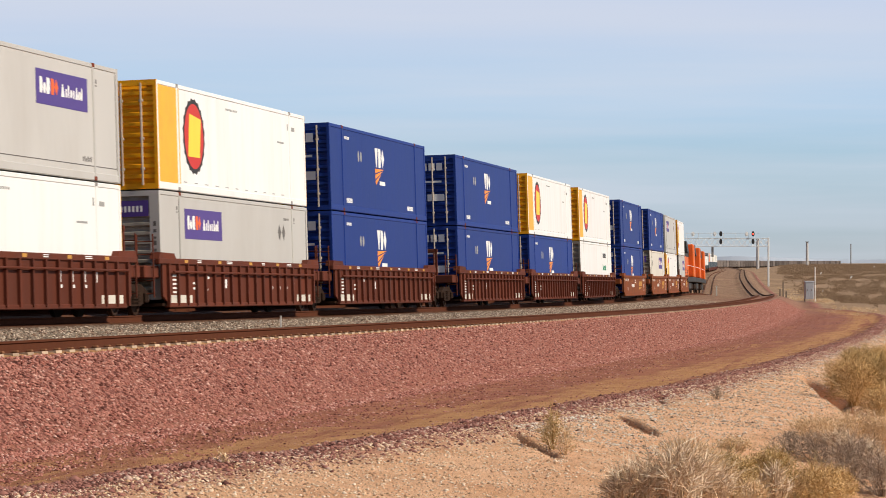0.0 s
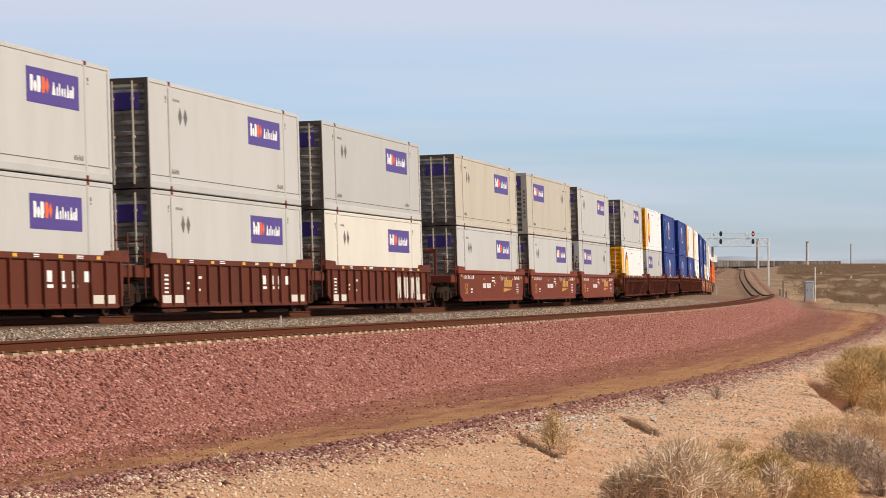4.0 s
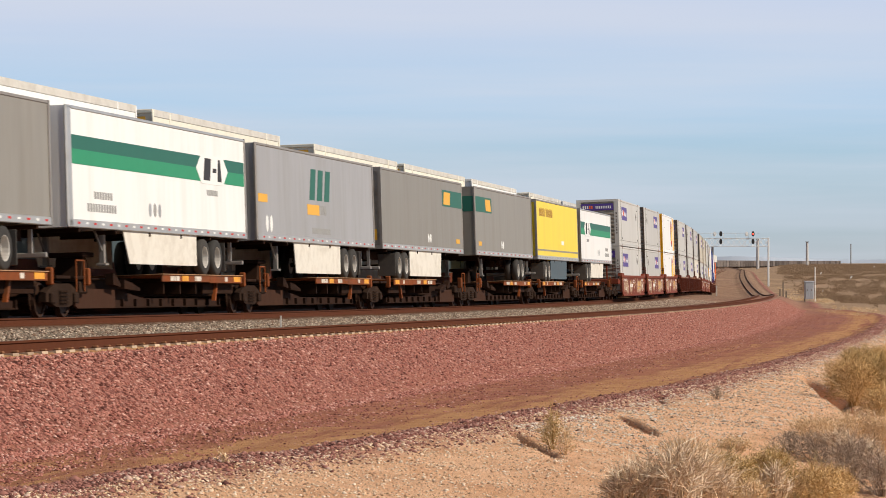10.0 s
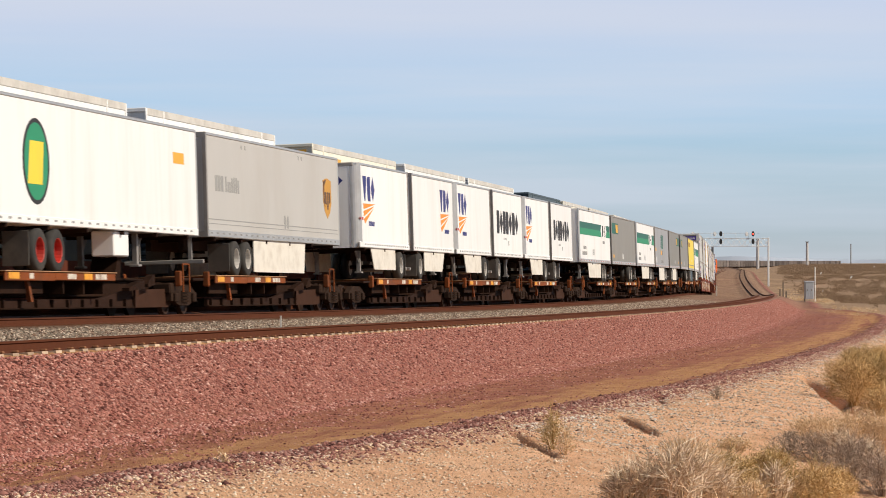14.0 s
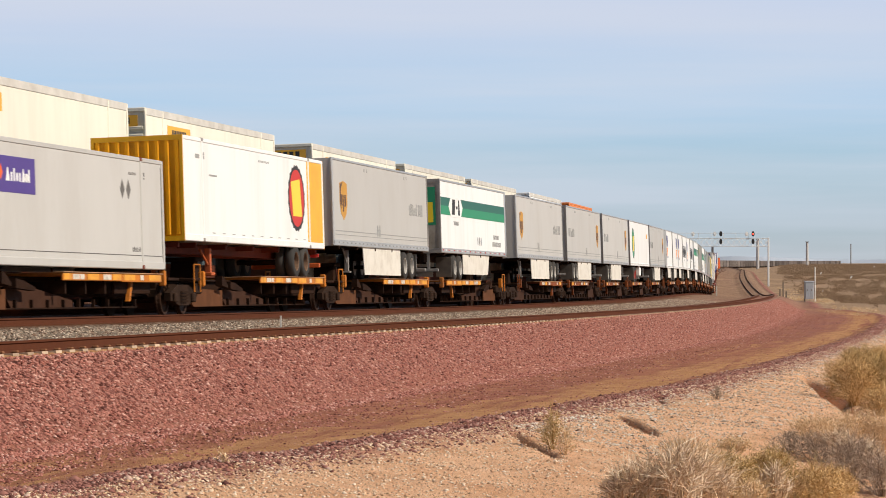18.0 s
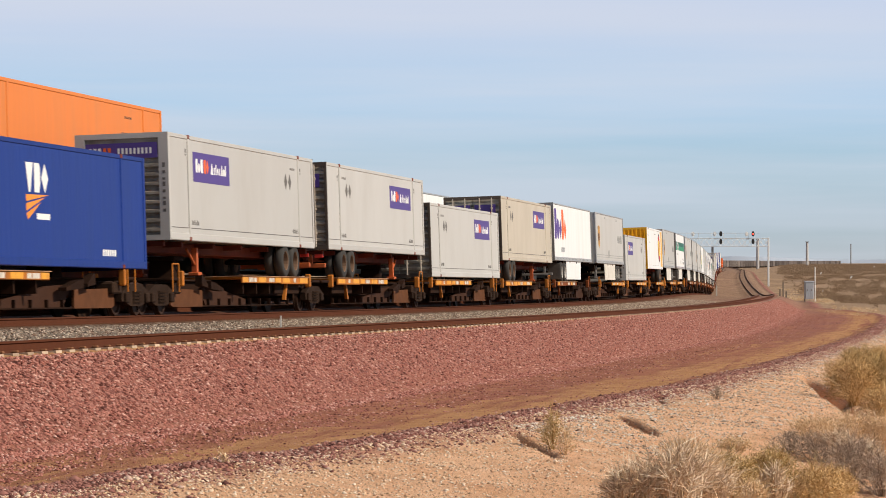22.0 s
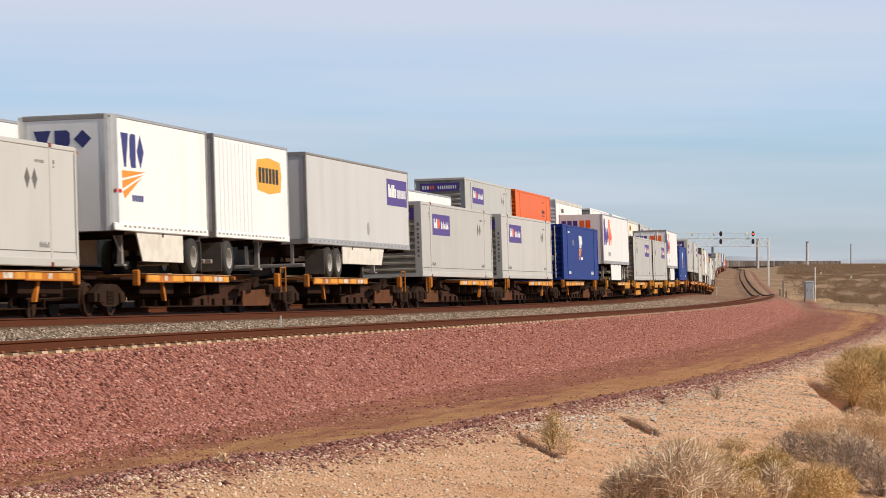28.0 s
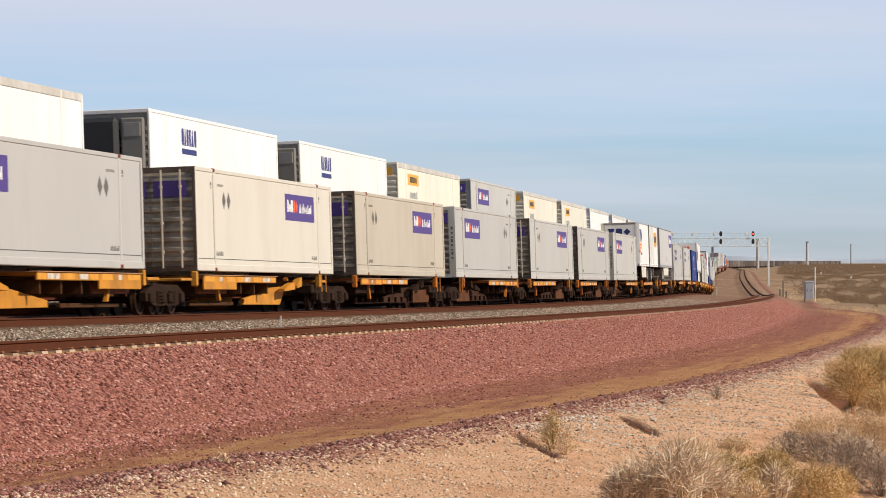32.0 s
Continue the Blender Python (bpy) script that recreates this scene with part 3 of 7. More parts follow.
def ground_z(s, d, x, y):
    """Height of the ground: an added rise beyond the far track, three track beds, the near shoulder, the dirt road, the
    berm, the sandy bank and the plain.
    """
    s, d = np.asarray(s, float), np.asarray(d, float)
    rail = np.interp(s, GS, GZ)
    db = berm_at(s)
    deep = np.interp(s, (60, 220), (1.0, 0.62))
    # the rise at d -18 to -9 is added to hide the sunlit plain
    zr = np.interp(d, (-40, -18, -13, -9, -6.4, -5.6, -2.9, -2.4, -1.9, 1.5, 2.2, 5.6, 6.2, 6.6, 9.25, 9.42, 9.56, 9.8), (-1.6, -0.6, 0.25, 0.1, -0.34, -0.16, -0.16, -0.30, -0.24, -0.13, -0.22, -0.50, -0.45, -0.345, -0.192, -0.212, -0.240, -0.30))
    zr = zr + near_drop(s) * np.clip((d - 5.5) / 1.0, 0, 1)
    toe = -1.33 * deep
    u = np.clip((d - 9.8) / 1.5, 0, 1)
    zr = np.where(d > 9.8, -0.30 + (toe + 0.30) * (u * 0.75 + 0.25 * u * u * (3 - 2 * u)), zr)
    road = -1.42 * deep
    k = np.clip((d - 11.3) / 0.8, 0, 1)
    zr = np.where(d > 11.3, toe + (road - toe) * k, zr)
    zr = zr + 0.10 * np.exp(-((d - db) / 0.5) ** 2) * (d > 11)
    past = np.clip(d - db, 0, 60)
    bank = -np.interp(past, (0, 1, 3, 6, 10, 16, 60), (0, 0.10, 0.42, 0.95, 1.25, 1.45, 1.6))
    zr = zr + bank * np.interp(s, (40, 150), (1.0, 0.35))
    zr = zr + lumps(x, y) * 0.05 * np.clip((d - 11) / 3, 0, 1) + lumps(x * 0.23, y * 0.23, 2.0) * 0.16 * np.clip((d - db - 1) / 4, 0, 1)
    z = rail + zr
    # dig the gullies, and the shrub shadows shaped as grooves
    for ax, ay, bx, by, depth, width in GULLIES_AND_SHADOWS:
        ux, uy = bx - ax, by - ay
        n2 = ux * ux + uy * uy
        q = np.clip(((x - ax) * ux + (y - ay) * uy) / n2, 0, 1)
        off = ((x - ax) * uy - (y - ay) * ux) / math.sqrt(n2) + 0.05 * np.sin(q * 14)
        end = np.hypot(x - ax - q * ux, y - ay - q * uy)
        z = z - depth * np.exp(-(end / width) ** 2) * (0.4 + 0.6 * np.sin(q * math.pi)) * (d > 11)
    plain = np.interp(y, (-100, 0, 60, 140, 260, 500, 900, 3000), (-2.6, -2.6, -2.7, -2.9, -3.3, -3.2, -2.9, -2.6)) + lumps(x * 0.05, y * 0.04, 1.0) * 0.35
    w = np.clip((np.abs(d - 6) - 22) / 40, 0, 1)
    w = w * w * (3 - 2 * w)
    return z * (1 - w) + plain * w


def ground_xy(s, d):
    x, y, _, t = on_line(s)
    c = np.clip(d, -30, 30)
    t0 = 0.14
    return x + c * np.cos(t) + (d - c) * np.cos(t0), y - c * np.sin(t) - (d - c) * np.sin(t0)


def build_ground():
    s = np.concatenate([np.arange(-1250, -90, 40.0), np.arange(-90, -50, 1.0), np.arange(-50, 2, 0.14), np.arange(2, 14, 0.25), np.arange(14, 70, 0.6), np.arange(70, 200, 2.0), np.arange(200, 500, 5.0), np.arange(500, 1300, 20.0), np.arange(1300, 5001, 100.0)])
    d = np.concatenate([-np.geomspace(3000, 14, 22), np.arange(-12, 6.4, 0.4), np.arange(6.4, 12, 0.2), np.arange(12, 13.6, 0.2), np.arange(13.6, 20, 0.07), np.arange(20, 22, 0.2), np.arange(22, 44, 0.8), np.geomspace(44, 3000, 34)])
    S, D = np.meshgrid(s, d, indexing="ij")
    X, Y = ground_xy(S, D)
    Z = ground_z(S, D, X, Y)
    n, m = S.shape
    verts = np.stack([X, Y, Z], -1).reshape(-1, 3)
    i = (np.arange(n - 1)[:, None] * m + np.arange(m - 1)[None, :]).ravel()
    faces = np.stack([i, i + 1, i + m + 1, i + m], -1)
    me = bpy.data.meshes.new("ground")
    me.from_pydata(verts.tolist(), [], faces.tolist())
    uv, uv2 = me.uv_layers.new(name="line"), me.uv_layers.new(name="berm")
    loops = np.zeros(len(me.loops), dtype=np.int32)
    me.loops.foreach_get("vertex_index", loops)
    uv.data.foreach_set("uv", np.stack([S.ravel(), D.ravel()], -1)[loops].astype(np.float32).ravel())
    uv2.data.foreach_set("uv", np.stack([(D - berm_at(S)).ravel(), D.ravel()], -1)[loops].astype(np.float32).ravel())
    me.polygons.foreach_set("use_smooth", [True] * len(me.polygons))
    ob = tagged(new("ground", me), "desert ground with ballast, a dirt road and sandy banks", "ground", kind="structure")
    # material: zones across the line, with ragged edges
    g = bpy.data.materials.new("desert_ground")
    g.use_nodes = True
    t = g.node_tree
    b = t.nodes["Principled BSDF"]
    b.inputs["Roughness"].default_value, b.inputs["Specular IOR Level"].default_value = 0.95, 0.15

    def node(kind, **kw):
        nd = t.nodes.new(kind)
        for key, v in kw.items():
            nd.inputs[key].default_value = v
        return nd

    co = node("ShaderNodeTexCoord")
    uvn = t.nodes.new("ShaderNodeUVMap")
    uvn.uv_map = "line"
    uvb = t.nodes.new("ShaderNodeUVMap")
    uvb.uv_map = "berm"
    sx, sb = node("ShaderNodeSeparateXYZ"), node("ShaderNodeSeparateXYZ")
    t.links.new(uvn.outputs[0], sx.inputs[0])
    t.links.new(uvb.outputs[0], sb.inputs[0])
    wob = node("ShaderNodeTexNoise", Scale=0.45, Detail=6.0, Roughness=0.6)
    t.links.new(co.outputs["Object"], wob.inputs["Vector"])

    def shifted(sock, amount):
        a = node("ShaderNodeMath")
        a.operation = "MULTIPLY_ADD"
        a.inputs[1].default_value = amount
        t.links.new(wob.outputs["Fac"], a.inputs[0])
        t.links.new(sock, a.inputs[2])
        return a.outputs[0]

    def step(sock, lo, hi):
        r = node("ShaderNodeMapRange")
        r.inputs["From Min"].default_value, r.inputs["From Max"].default_value = lo, hi
        t.links.new(sock, r.inputs["Value"])
        return r.outputs[0]

    def stone(c1, c2, c3, scale):
        v = node("ShaderNodeTexVoronoi", Scale=scale)
        t.links.new(co.outputs["Object"], v.inputs["Vector"])
        r = node("ShaderNodeValToRGB")
        r.color_ramp.elements.new(0.5)
        for e, p, c in zip(r.color_ramp.elements, (0.1, 0.5, 0.9), (c1, c2, c3)):
            e.position, e.color = p, (*c, 1)
        sep = node("ShaderNodeSeparateColor")
        t.links.new(v.outputs["Color"], sep.inputs[0])
        t.links.new(sep.outputs[0], r.inputs[0])
        return r.outputs[0]

    def grain(c1, c2, scale, detail=8.0):
        nz = node("ShaderNodeTexNoise", Scale=scale, Detail=detail, Roughness=0.7)
        t.links.new(co.outputs["Object"], nz.inputs["Vector"])
        r = node("ShaderNodeValToRGB")
        for e, p, c in zip(r.color_ramp.elements, (0.32, 0.68), (c1, c2)):
            e.position, e.color = p, (*c, 1)
        t.links.new(nz.outputs["Fac"], r.inputs[0])
        return r.outputs[0]

    def mix(fac, a, c):
        mx = node("ShaderNodeMix")
        mx.data_type = "RGBA"
        t.links.new(fac, mx.inputs[0])
        t.links.new(a, mx.inputs[6])
        t.links.new(c, mx.inputs[7])
        return mx.outputs[2]

    dd = shifted(sx.outputs[1], 0.9)      # d plus 0 to 0.9
    bb = shifted(sb.outputs[0], 1.1)
    grey = stone((0.045, 0.03, 0.022), (0.20, 0.15, 0.11), (0.44, 0.36, 0.28), 14.0)
    earth = grain((0.075, 0.029, 0.013), (0.18, 0.072, 0.032), 3.0)
    pink = stone((0.15, 0.054, 0.042), (0.33, 0.13, 0.103), (0.46, 0.22, 0.17), 15.0)
    fines = grain((0.245, 0.09, 0.054), (0.46, 0.197, 0.12), 1.6)
    tan = grain((0.41, 0.195, 0.083), (0.61, 0.335, 0.16), 1.3)
    flats = grain((0.22, 0.145, 0.09), (0.46, 0.31, 0.195), 0.05)
    sand = grain((0.65, 0.35, 0.19), (0.86, 0.545, 0.345), 1.1)
    sand = mix(step(sx.outputs[0], 60, 170), sand, flats)
    plain = grain((0.25, 0.165, 0.105), (0.47, 0.32, 0.20), 0.05)
    dust = grain((0.15, 0.078, 0.053), (0.32, 0.188, 0.135), 1.3)
    coarse = mix(step(sx.outputs[0], 25, 90), fines, pink)
    between = mix(step(sx.outputs[0], 70, 170), grey, dust)
    between = mix(step(dd, 2.0, 2.5), earth, between)
    col = mix(step(dd, 6.6, 7.2), between, pink)
    tie_line = node("ShaderNodeMath")
    tie_line.operation = "MULTIPLY"
    t.links.new(step(sx.outputs[1], 9.0, 9.15), tie_line.inputs[0])
    t.links.new(step(sx.outputs[1], 9.62, 9.5), tie_line.inputs[1])
    tie_near = node("ShaderNodeMath")
    tie_near.operation = "MULTIPLY"
    t.links.new(tie_line.outputs[0], tie_near.inputs[0])
    t.links.new(step(sx.outputs[0], 130, 70), tie_near.inputs[1])
    col = mix(tie_near.outputs[0], col, tan)
    col = mix(step(dd, 11.2, 12.2), col, mix(step(wob.outputs["Fac"], 0.45, 0.6), coarse, fines))
    lane = node("ShaderNodeMapping")
    lane.inputs["Scale"].default_value = (0.07, 1.5, 1.0)
    t.links.new(uvn.outputs[0], lane.inputs["Vector"])
    streak = node("ShaderNodeTexNoise", Scale=1.0, Detail=5.0, Roughness=0.65)
    t.links.new(lane.outputs[0], streak.inputs["Vector"])
    pale_lane = node("ShaderNodeMath")
    pale_lane.operation = "MULTIPLY"
    t.links.new(step(streak.outputs["Fac"], 0.52, 0.66), pale_lane.inputs[0])
    t.links.new(step(dd, 12.0, 13.4), pale_lane.inputs[1])
    dark_lane = step(streak.outputs["Fac"], 0.50, 0.38)
    far_s = step(sx.outputs[0], 35, 130)
    col = mix(pale_lane.outputs[0], col, mix(far_s, tan, fines))
    edge_lane = node("ShaderNodeMath")
    edge_lane.operation = "MULTIPLY"
    t.links.new(step(bb, -2.05, -1.0), edge_lane.inputs[0])
    t.links.new(step(sx.outputs[0], 165, 140), edge_lane.inputs[1])
    col = mix(edge_lane.outputs[0], col, mix(dark_lane, tan, fines))
    col = mix(step(sx.outputs[0], 120, 220), col, mix(step(wob.outputs["Fac"], 0.4, 0.62), dust, flats))
    col = mix(step(bb, 0.1, 0.5), col, pink)
    col = mix(step(bb, 0.8, 1.4), col, sand)
    col = mix(step(sx.outputs[1], 26, 50), col, plain)
    # dark earth reaches towards d -30, standing in for darkness seen under the cars
    col = mix(step(sx.outputs[1], -12, -30), col, plain)
    speck = node("ShaderNodeTexNoise", Scale=55.0, Detail=3.0, Roughness=0.8)
    t.links.new(co.outputs["Object"], speck.inputs["Vector"])
    sp_r = node("ShaderNodeMapRange")
    sp_r.inputs["From Min"].default_value, sp_r.inputs["From Max"].default_value = 0.3, 0.7
    sp_r.inputs["To Min"].default_value, sp_r.inputs["To Max"].default_value = 0.62, 1.28
    t.links.new(speck.outputs["Fac"], sp_r.inputs["Value"])
    hsv = node("ShaderNodeHueSaturation")
    t.links.new(sp_r.outputs[0], hsv.inputs["Value"])
    t.links.new(col, hsv.inputs["Color"])
    t.links.new(hsv.outputs["Color"], b.inputs["Base Color"])
    fine = node("ShaderNodeTexNoise", Scale=14.0, Detail=8.0, Roughness=0.75)
    t.links.new(co.outputs["Object"], fine.inputs["Vector"])
    mid = node("ShaderNodeTexNoise", Scale=3.2, Detail=4.0, Roughness=0.6)
    t.links.new(co.outputs["Object"], mid.inputs["Vector"])
    hsum = node("ShaderNodeMath")
    hsum.operation = "MULTIPLY_ADD"
    hsum.inputs[1].default_value = 1.6
    t.links.new(mid.outputs["Fac"], hsum.inputs[0])
    t.links.new(fine.outputs["Fac"], hsum.inputs[2])
    bp = node("ShaderNodeBump", Strength=0.9, Distance=0.06)
    t.links.new(hsum.outputs[0], bp.inputs["Height"])
    t.links.new(bp.outputs["Normal"], b.inputs["Normal"])
    me.materials.append(g)
    return ob


def ground_at(x, y):
    """Height of the ground under a point of the map."""
    s = np.interp(y, GY, GS)
    for _ in range(4):
        gx, gy, _z0, t = on_line(s)
        s = s + (x - gx) * np.sin(t) + (y - gy) * np.cos(t)
    gx, gy, _z0, t = on_line(s)
    d = (x - gx) * np.cos(t) - (y - gy) * np.sin(t)
    return float(ground_z(s, d, np.float64(x), np.float64(y)))


def sight(u, v, y0=24.0, y1=400.0):
    """Where the sight line at (u, v) of the view's grid meets the ground."""
    for y in np.arange(y0, y1, 0.5):
        x, z = (u - 784) * y / 5036.0, 1.436 - (v - 462) * y / 5036.0
        if z < ground_at(x, y):
            break
    return x, y


# the first, fourth and fifth are shrub shadows dug into the ground as grooves
GULLIES_AND_SHADOWS = [(*sight(u0, v0), *sight(u1, v1), dp, wd) for u0, v0, u1, v1, dp, wd in (
    (905, 769, 988, 812, 0.34, 0.06), (1086, 736, 1122, 752, 0.62, 0.09), (1120, 751, 1155, 774, 0.62, 0.09), (1425, 668, 1515, 735, 0.6, 0.2), (1250, 690, 1285, 704, 0.2, 0.08), (1040, 795, 1075, 806, 0.14, 0.07), (385, 826, 440, 836, 0.18, 0.12), (1160, 700, 1180, 720, 0.12, 0.09))]
build_ground()


def scatter(name, label, material, s, d, size, sink=0.25, squash=0.75):
    """Loose stones as one mesh of small uneven lumps."""
    n = len(s)
    rng = np.random.default_rng(len(name) * 7 + n)
    x, y = ground_xy(s, d)
    z = ground_z(s, d, x, y)
    base = np.array([(1, 0, 0), (0, 1, 0), (-1, 0, 0), (0, -1, 0), (0.1, 0.1, 0.9), (0, 0, -0.7), (0.6, 0.6, 0.5), (-0.6, 0.55, 0.45)])
    tri = np.array([(0, 6, 4), (6, 1, 4), (1, 7, 4), (7, 2, 4), (2, 3, 4), (3, 0, 4), (0, 1, 6), (1, 2, 7), (0, 3, 5), (3, 2, 5)])
    v = base[None] * (1 + rng.uniform(-0.35, 0.35, (n, 8, 3)))
    a = rng.uniform(0, 6.283, n)
    c, si = np.cos(a)[:, None], np.sin(a)[:, None]
    v = np.stack([v[..., 0] * c - v[..., 1] * si, v[..., 0] * si + v[..., 1] * c, v[..., 2] * squash], -1) * size[:, None, None]
    v += np.stack([x, y, z + size * (squash * 0.6 - sink)], -1)[:, None, :]
    f = (tri[None] + (np.arange(n) * 8)[:, None, None]).reshape(-1, 3)
    me = bpy.data.meshes.new(name)
    me.vertices.add(n * 8)
    me.vertices.foreach_set("co", v.astype(np.float32).ravel())
    me.loops.add(len(f) * 3)
    me.loops.foreach_set("vertex_index", f.astype(np.int32).ravel())
    me.polygons.add(len(f))
    me.polygons.foreach_set("loop_start", np.arange(0, len(f) * 3, 3, dtype=np.int32))
    me.update(calc_edges=True)
    me.materials.append(material)
    return tagged(new(name, me), label, "stones", kind="stuff")


_r = np.random.default_rng(5)


def spread(n, s0, s1, d0, d1, power=1.0):
    """Random places, thicker towards s0, the nearer end."""
    return s0 + (s1 - s0) * _r.random(n) ** power, d0 + (d1 - d0) * _r.random(n)


_s, _d = spread(84000, -46, 150, 9.52, 11.75, 1.7)
scatter("ballast_shoulder", "pink crushed-stone ballast on the shoulder beside the empty track", M["pink_stone"], _s, _d, _r.uniform(0.014, 0.040, len(_s)))
_s = -46 + 180 * _r.random(15000) ** 1.7
scatter("ballast_toe", "pink crushed stone thinning out onto the dirt road", M["pink_stone"], _s, 11.6 + np.interp(_s, (-46, -12), (0.8, 2.2)) * _r.random(len(_s)) ** 2.4, _r.uniform(0.012, 0.032, len(_s)))
_s, _d = spread(26000, -42, 150, 1.9, 6.5, 1.6)
scatter("ballast_between_tracks", "grey and tan ballast stones between the two tracks", M["grey_stone"], _s, _d, _r.uniform(0.016, 0.042, len(_s)))
_s = -46 + 140 * _r.random(27000) ** 1.6
scatter("berm_stones", "dark pink and grey stones along the road's berm", M["berm_stone"], _s, berm_at(_s) + _r.normal(0.08, 0.32, len(_s)), np.abs(_r.normal(0.0, 0.013, len(_s))) + 0.010)
_s = -46 + 110 * _r.random(88000) ** 1.7
scatter("bank_pebbles", "warm tan pebbles strewn over the sandy bank", M["sand_stone"], _s, berm_at(_s) + 0.2 + 9.0 * _r.random(len(_s)) ** 1.5, np.abs(_r.normal(0.0, 0.0105, len(_s))) + 0.0055)
_s = -27 + 110 * _r.random(14000) ** 1.4
scatter("bank_rubble", "grey and whitish broken stone below the berm", M["rubble_stone"], _s, berm_at(_s) + 0.5 + 2.6 * _r.random(len(_s)) ** 1.7, np.abs(_r.normal(0.0, 0.0125, len(_s))) + 0.007)
_s = -46 + 170 * _r.random(15000) ** 1.5
scatter("road_gravel", "small reddish gravel strewn on the dirt road", M["pink_stone"], _s, 11.2 + (berm_at(_s) - 11.2) * _r.random(len(_s)) ** 1.5, np.abs(_r.normal(0.0, 0.008, len(_s))) + 0.006)

# ---------------------------------------------------------------- tracks
RAIL = [(-0.075, 0), (0.075, 0), (0.075, 0.012), (0.012, 0.035), (0.012, 0.13), (0.036, 0.145), (0.036, 0.178), (-0.036, 0.178), (-0.036, 0.145), (-0.012, 0.13), (-0.012, 0.035), (-0.075, 0.012)]


def track(name, label, d, z, cant, s0, s1):
    root = thing(name, label, "railway track", kind="structure")
    for side in (-1, 1):
        s = np.concatenate([np.arange(s0, 520, 5.0), np.arange(520, s1, 20.0)])
        off = d + side * 0.755
        v, f, n = [], [], len(RAIL)
        for q in s:
            x, y, h, t = on_line(q)
            lift = z + side * 0.755 * cant + (near_drop(q) if d > 5 else 0.0)
            for a, b in RAIL:
                v.append((x + (off + a) * math.cos(t), y - (off + a) * math.sin(t), h + lift + b - 0.178))
        for i in range(len(s) - 1):
            f += [(i * n + j, i * n + (j + 1) % n, (i + 1) * n + (j + 1) % n, (i + 1) * n + j) for j in range(n)]
        sh = Shape()
        sh.v, sh.f = v, f
        rail = part("rail", sh, M["rail_side"], root, "rust-brown steel rail")
        rail.data.materials.append(M["rail_top"])
        tops = np.arange(len(f)) % n == 6
        rail.data.polygons.foreach_set("material_index", tops.astype(np.int32))
    return root


TRACKS = [track("track_near", "empty railway track with rusty rails on concrete ties", NEAR_D, NEAR_Z, NEAR_CANT, -110, 1900),
          track("track_middle", "middle railway track on pale ballast under a freight train", 0.0, 0.0, CANT, -1100, 1900),
          track("track_far", "far railway track behind the freight train", FAR_D, FAR_Z, CANT, -1100, 1900)]


def tie_mesh():
    sh = Shape().prism_x([(-1.36, -0.16), (1.36, -0.16), (1.34, 0.0), (0.9, 0.0), (0.6, -0.03), (-0.6, -0.03), (-0.9, 0.0), (-1.34, 0.0)], -0.13, 0.13)
    me = sh.mesh("tie")
    me.materials.append(M["concrete"])
    return me


def clip_mesh():
    sh = Shape()
    for y in (-0.89, -0.62, 0.62, 0.89):
        sh.soft(-0.045, 0.045, y - 0.045, y + 0.045, 0.0, 0.035, 0.012)
    me = sh.mesh("rail_clip")
    me.materials.append(M["clip_steel"])
    return me


TIE, CLIP = tie_mesh(), clip_mesh()


def ties(root, d, z, cant, s0, s1, clips):
    for q in np.arange(s0, s1, 0.61):
        ob = new("tie", TIE)
        ob.parent = root
        ob.matrix_basis = stand(q, d, z - 0.178 + near_drop(q), cant, 1.0)
        if clips and q < 12:
            c = new("rail_clip", CLIP)
            c.parent = ob


def far_ties(root, d, z, cant, s0, s1):
    sh = Shape()
    for q in np.arange(s0, s1, 0.61):
        m = stand(q, d, z - (0.19 if d > 5 else 0.30), cant, 1.0)
        sh.add([tuple(m @ Vector((x, y, h))) for x in (-0.13, 0.13) for y in (-1.3, 1.3) for h in (-0.14, 0)],
               [(0, 1, 3, 2), (4, 6, 7, 5), (0, 4, 5, 1), (2, 3, 7, 6), (0, 2, 6, 4), (1, 5, 7, 3)])
    tagged(part("far_ties", sh, M["concrete"], root), kind="stuff")


ties(TRACKS[0], NEAR_D, NEAR_Z, NEAR_CANT, -46, 95, True)
far_ties(TRACKS[0], NEAR_D, NEAR_Z, NEAR_CANT, 95.2, 420)
far_ties(TRACKS[1], 0.0, 0.0, CANT, -60, 300)
far_ties(TRACKS[2], FAR_D, FAR_Z, CANT, -60, 120)

# ---------------------------------------------------------------- loads: boxes, trailers


def plates(name, parent, material, rects, y, side, proud=0.006, label=""):
    """Flat painted panels or bars on a side wall; rects of x0, x1, z0, z1 or polygons of (x, z)."""
    sh = Shape()
    a, b = sorted((side * y, side * (y + proud)))
    for r in rects:
        if isinstance(r, tuple):
            sh.box(min(r[0], r[1]), max(r[0], r[1]), a, b, r[2], r[3])
        else:
            sh.prism(r, a, b)
    return part(name, sh, material, parent, label)


def end_plates(name, parent, material, rects, x, way, proud=0.006, label=""):
    sh = Shape()
    a, b = sorted((x, x + way * proud))
    for y0, y1, z0, z1 in rects:
        sh.box(a, b, y0, y1, z0, z1)
    return part(name, sh, material, parent, label)


def ellipse(cx, cz, rx, rz, n=28, teeth=0.0):
    return [(cx + rx * (1 + teeth * (i % 2)) * math.cos(2 * math.pi * i / n), cz + rz * (1 + teeth * (i % 2)) * math.sin(2 * math.pi * i / n)) for i in range(n)]


def letters(x0, widths, z0, heights, gap=0.06, way=1):
    """Bars in the place of letters."""
    out, x = [], x0
    for w, h in zip(widths, heights):
        out.append((x, x + way * w, z0, z0 + h))
        x += way * (w + gap)
    return out


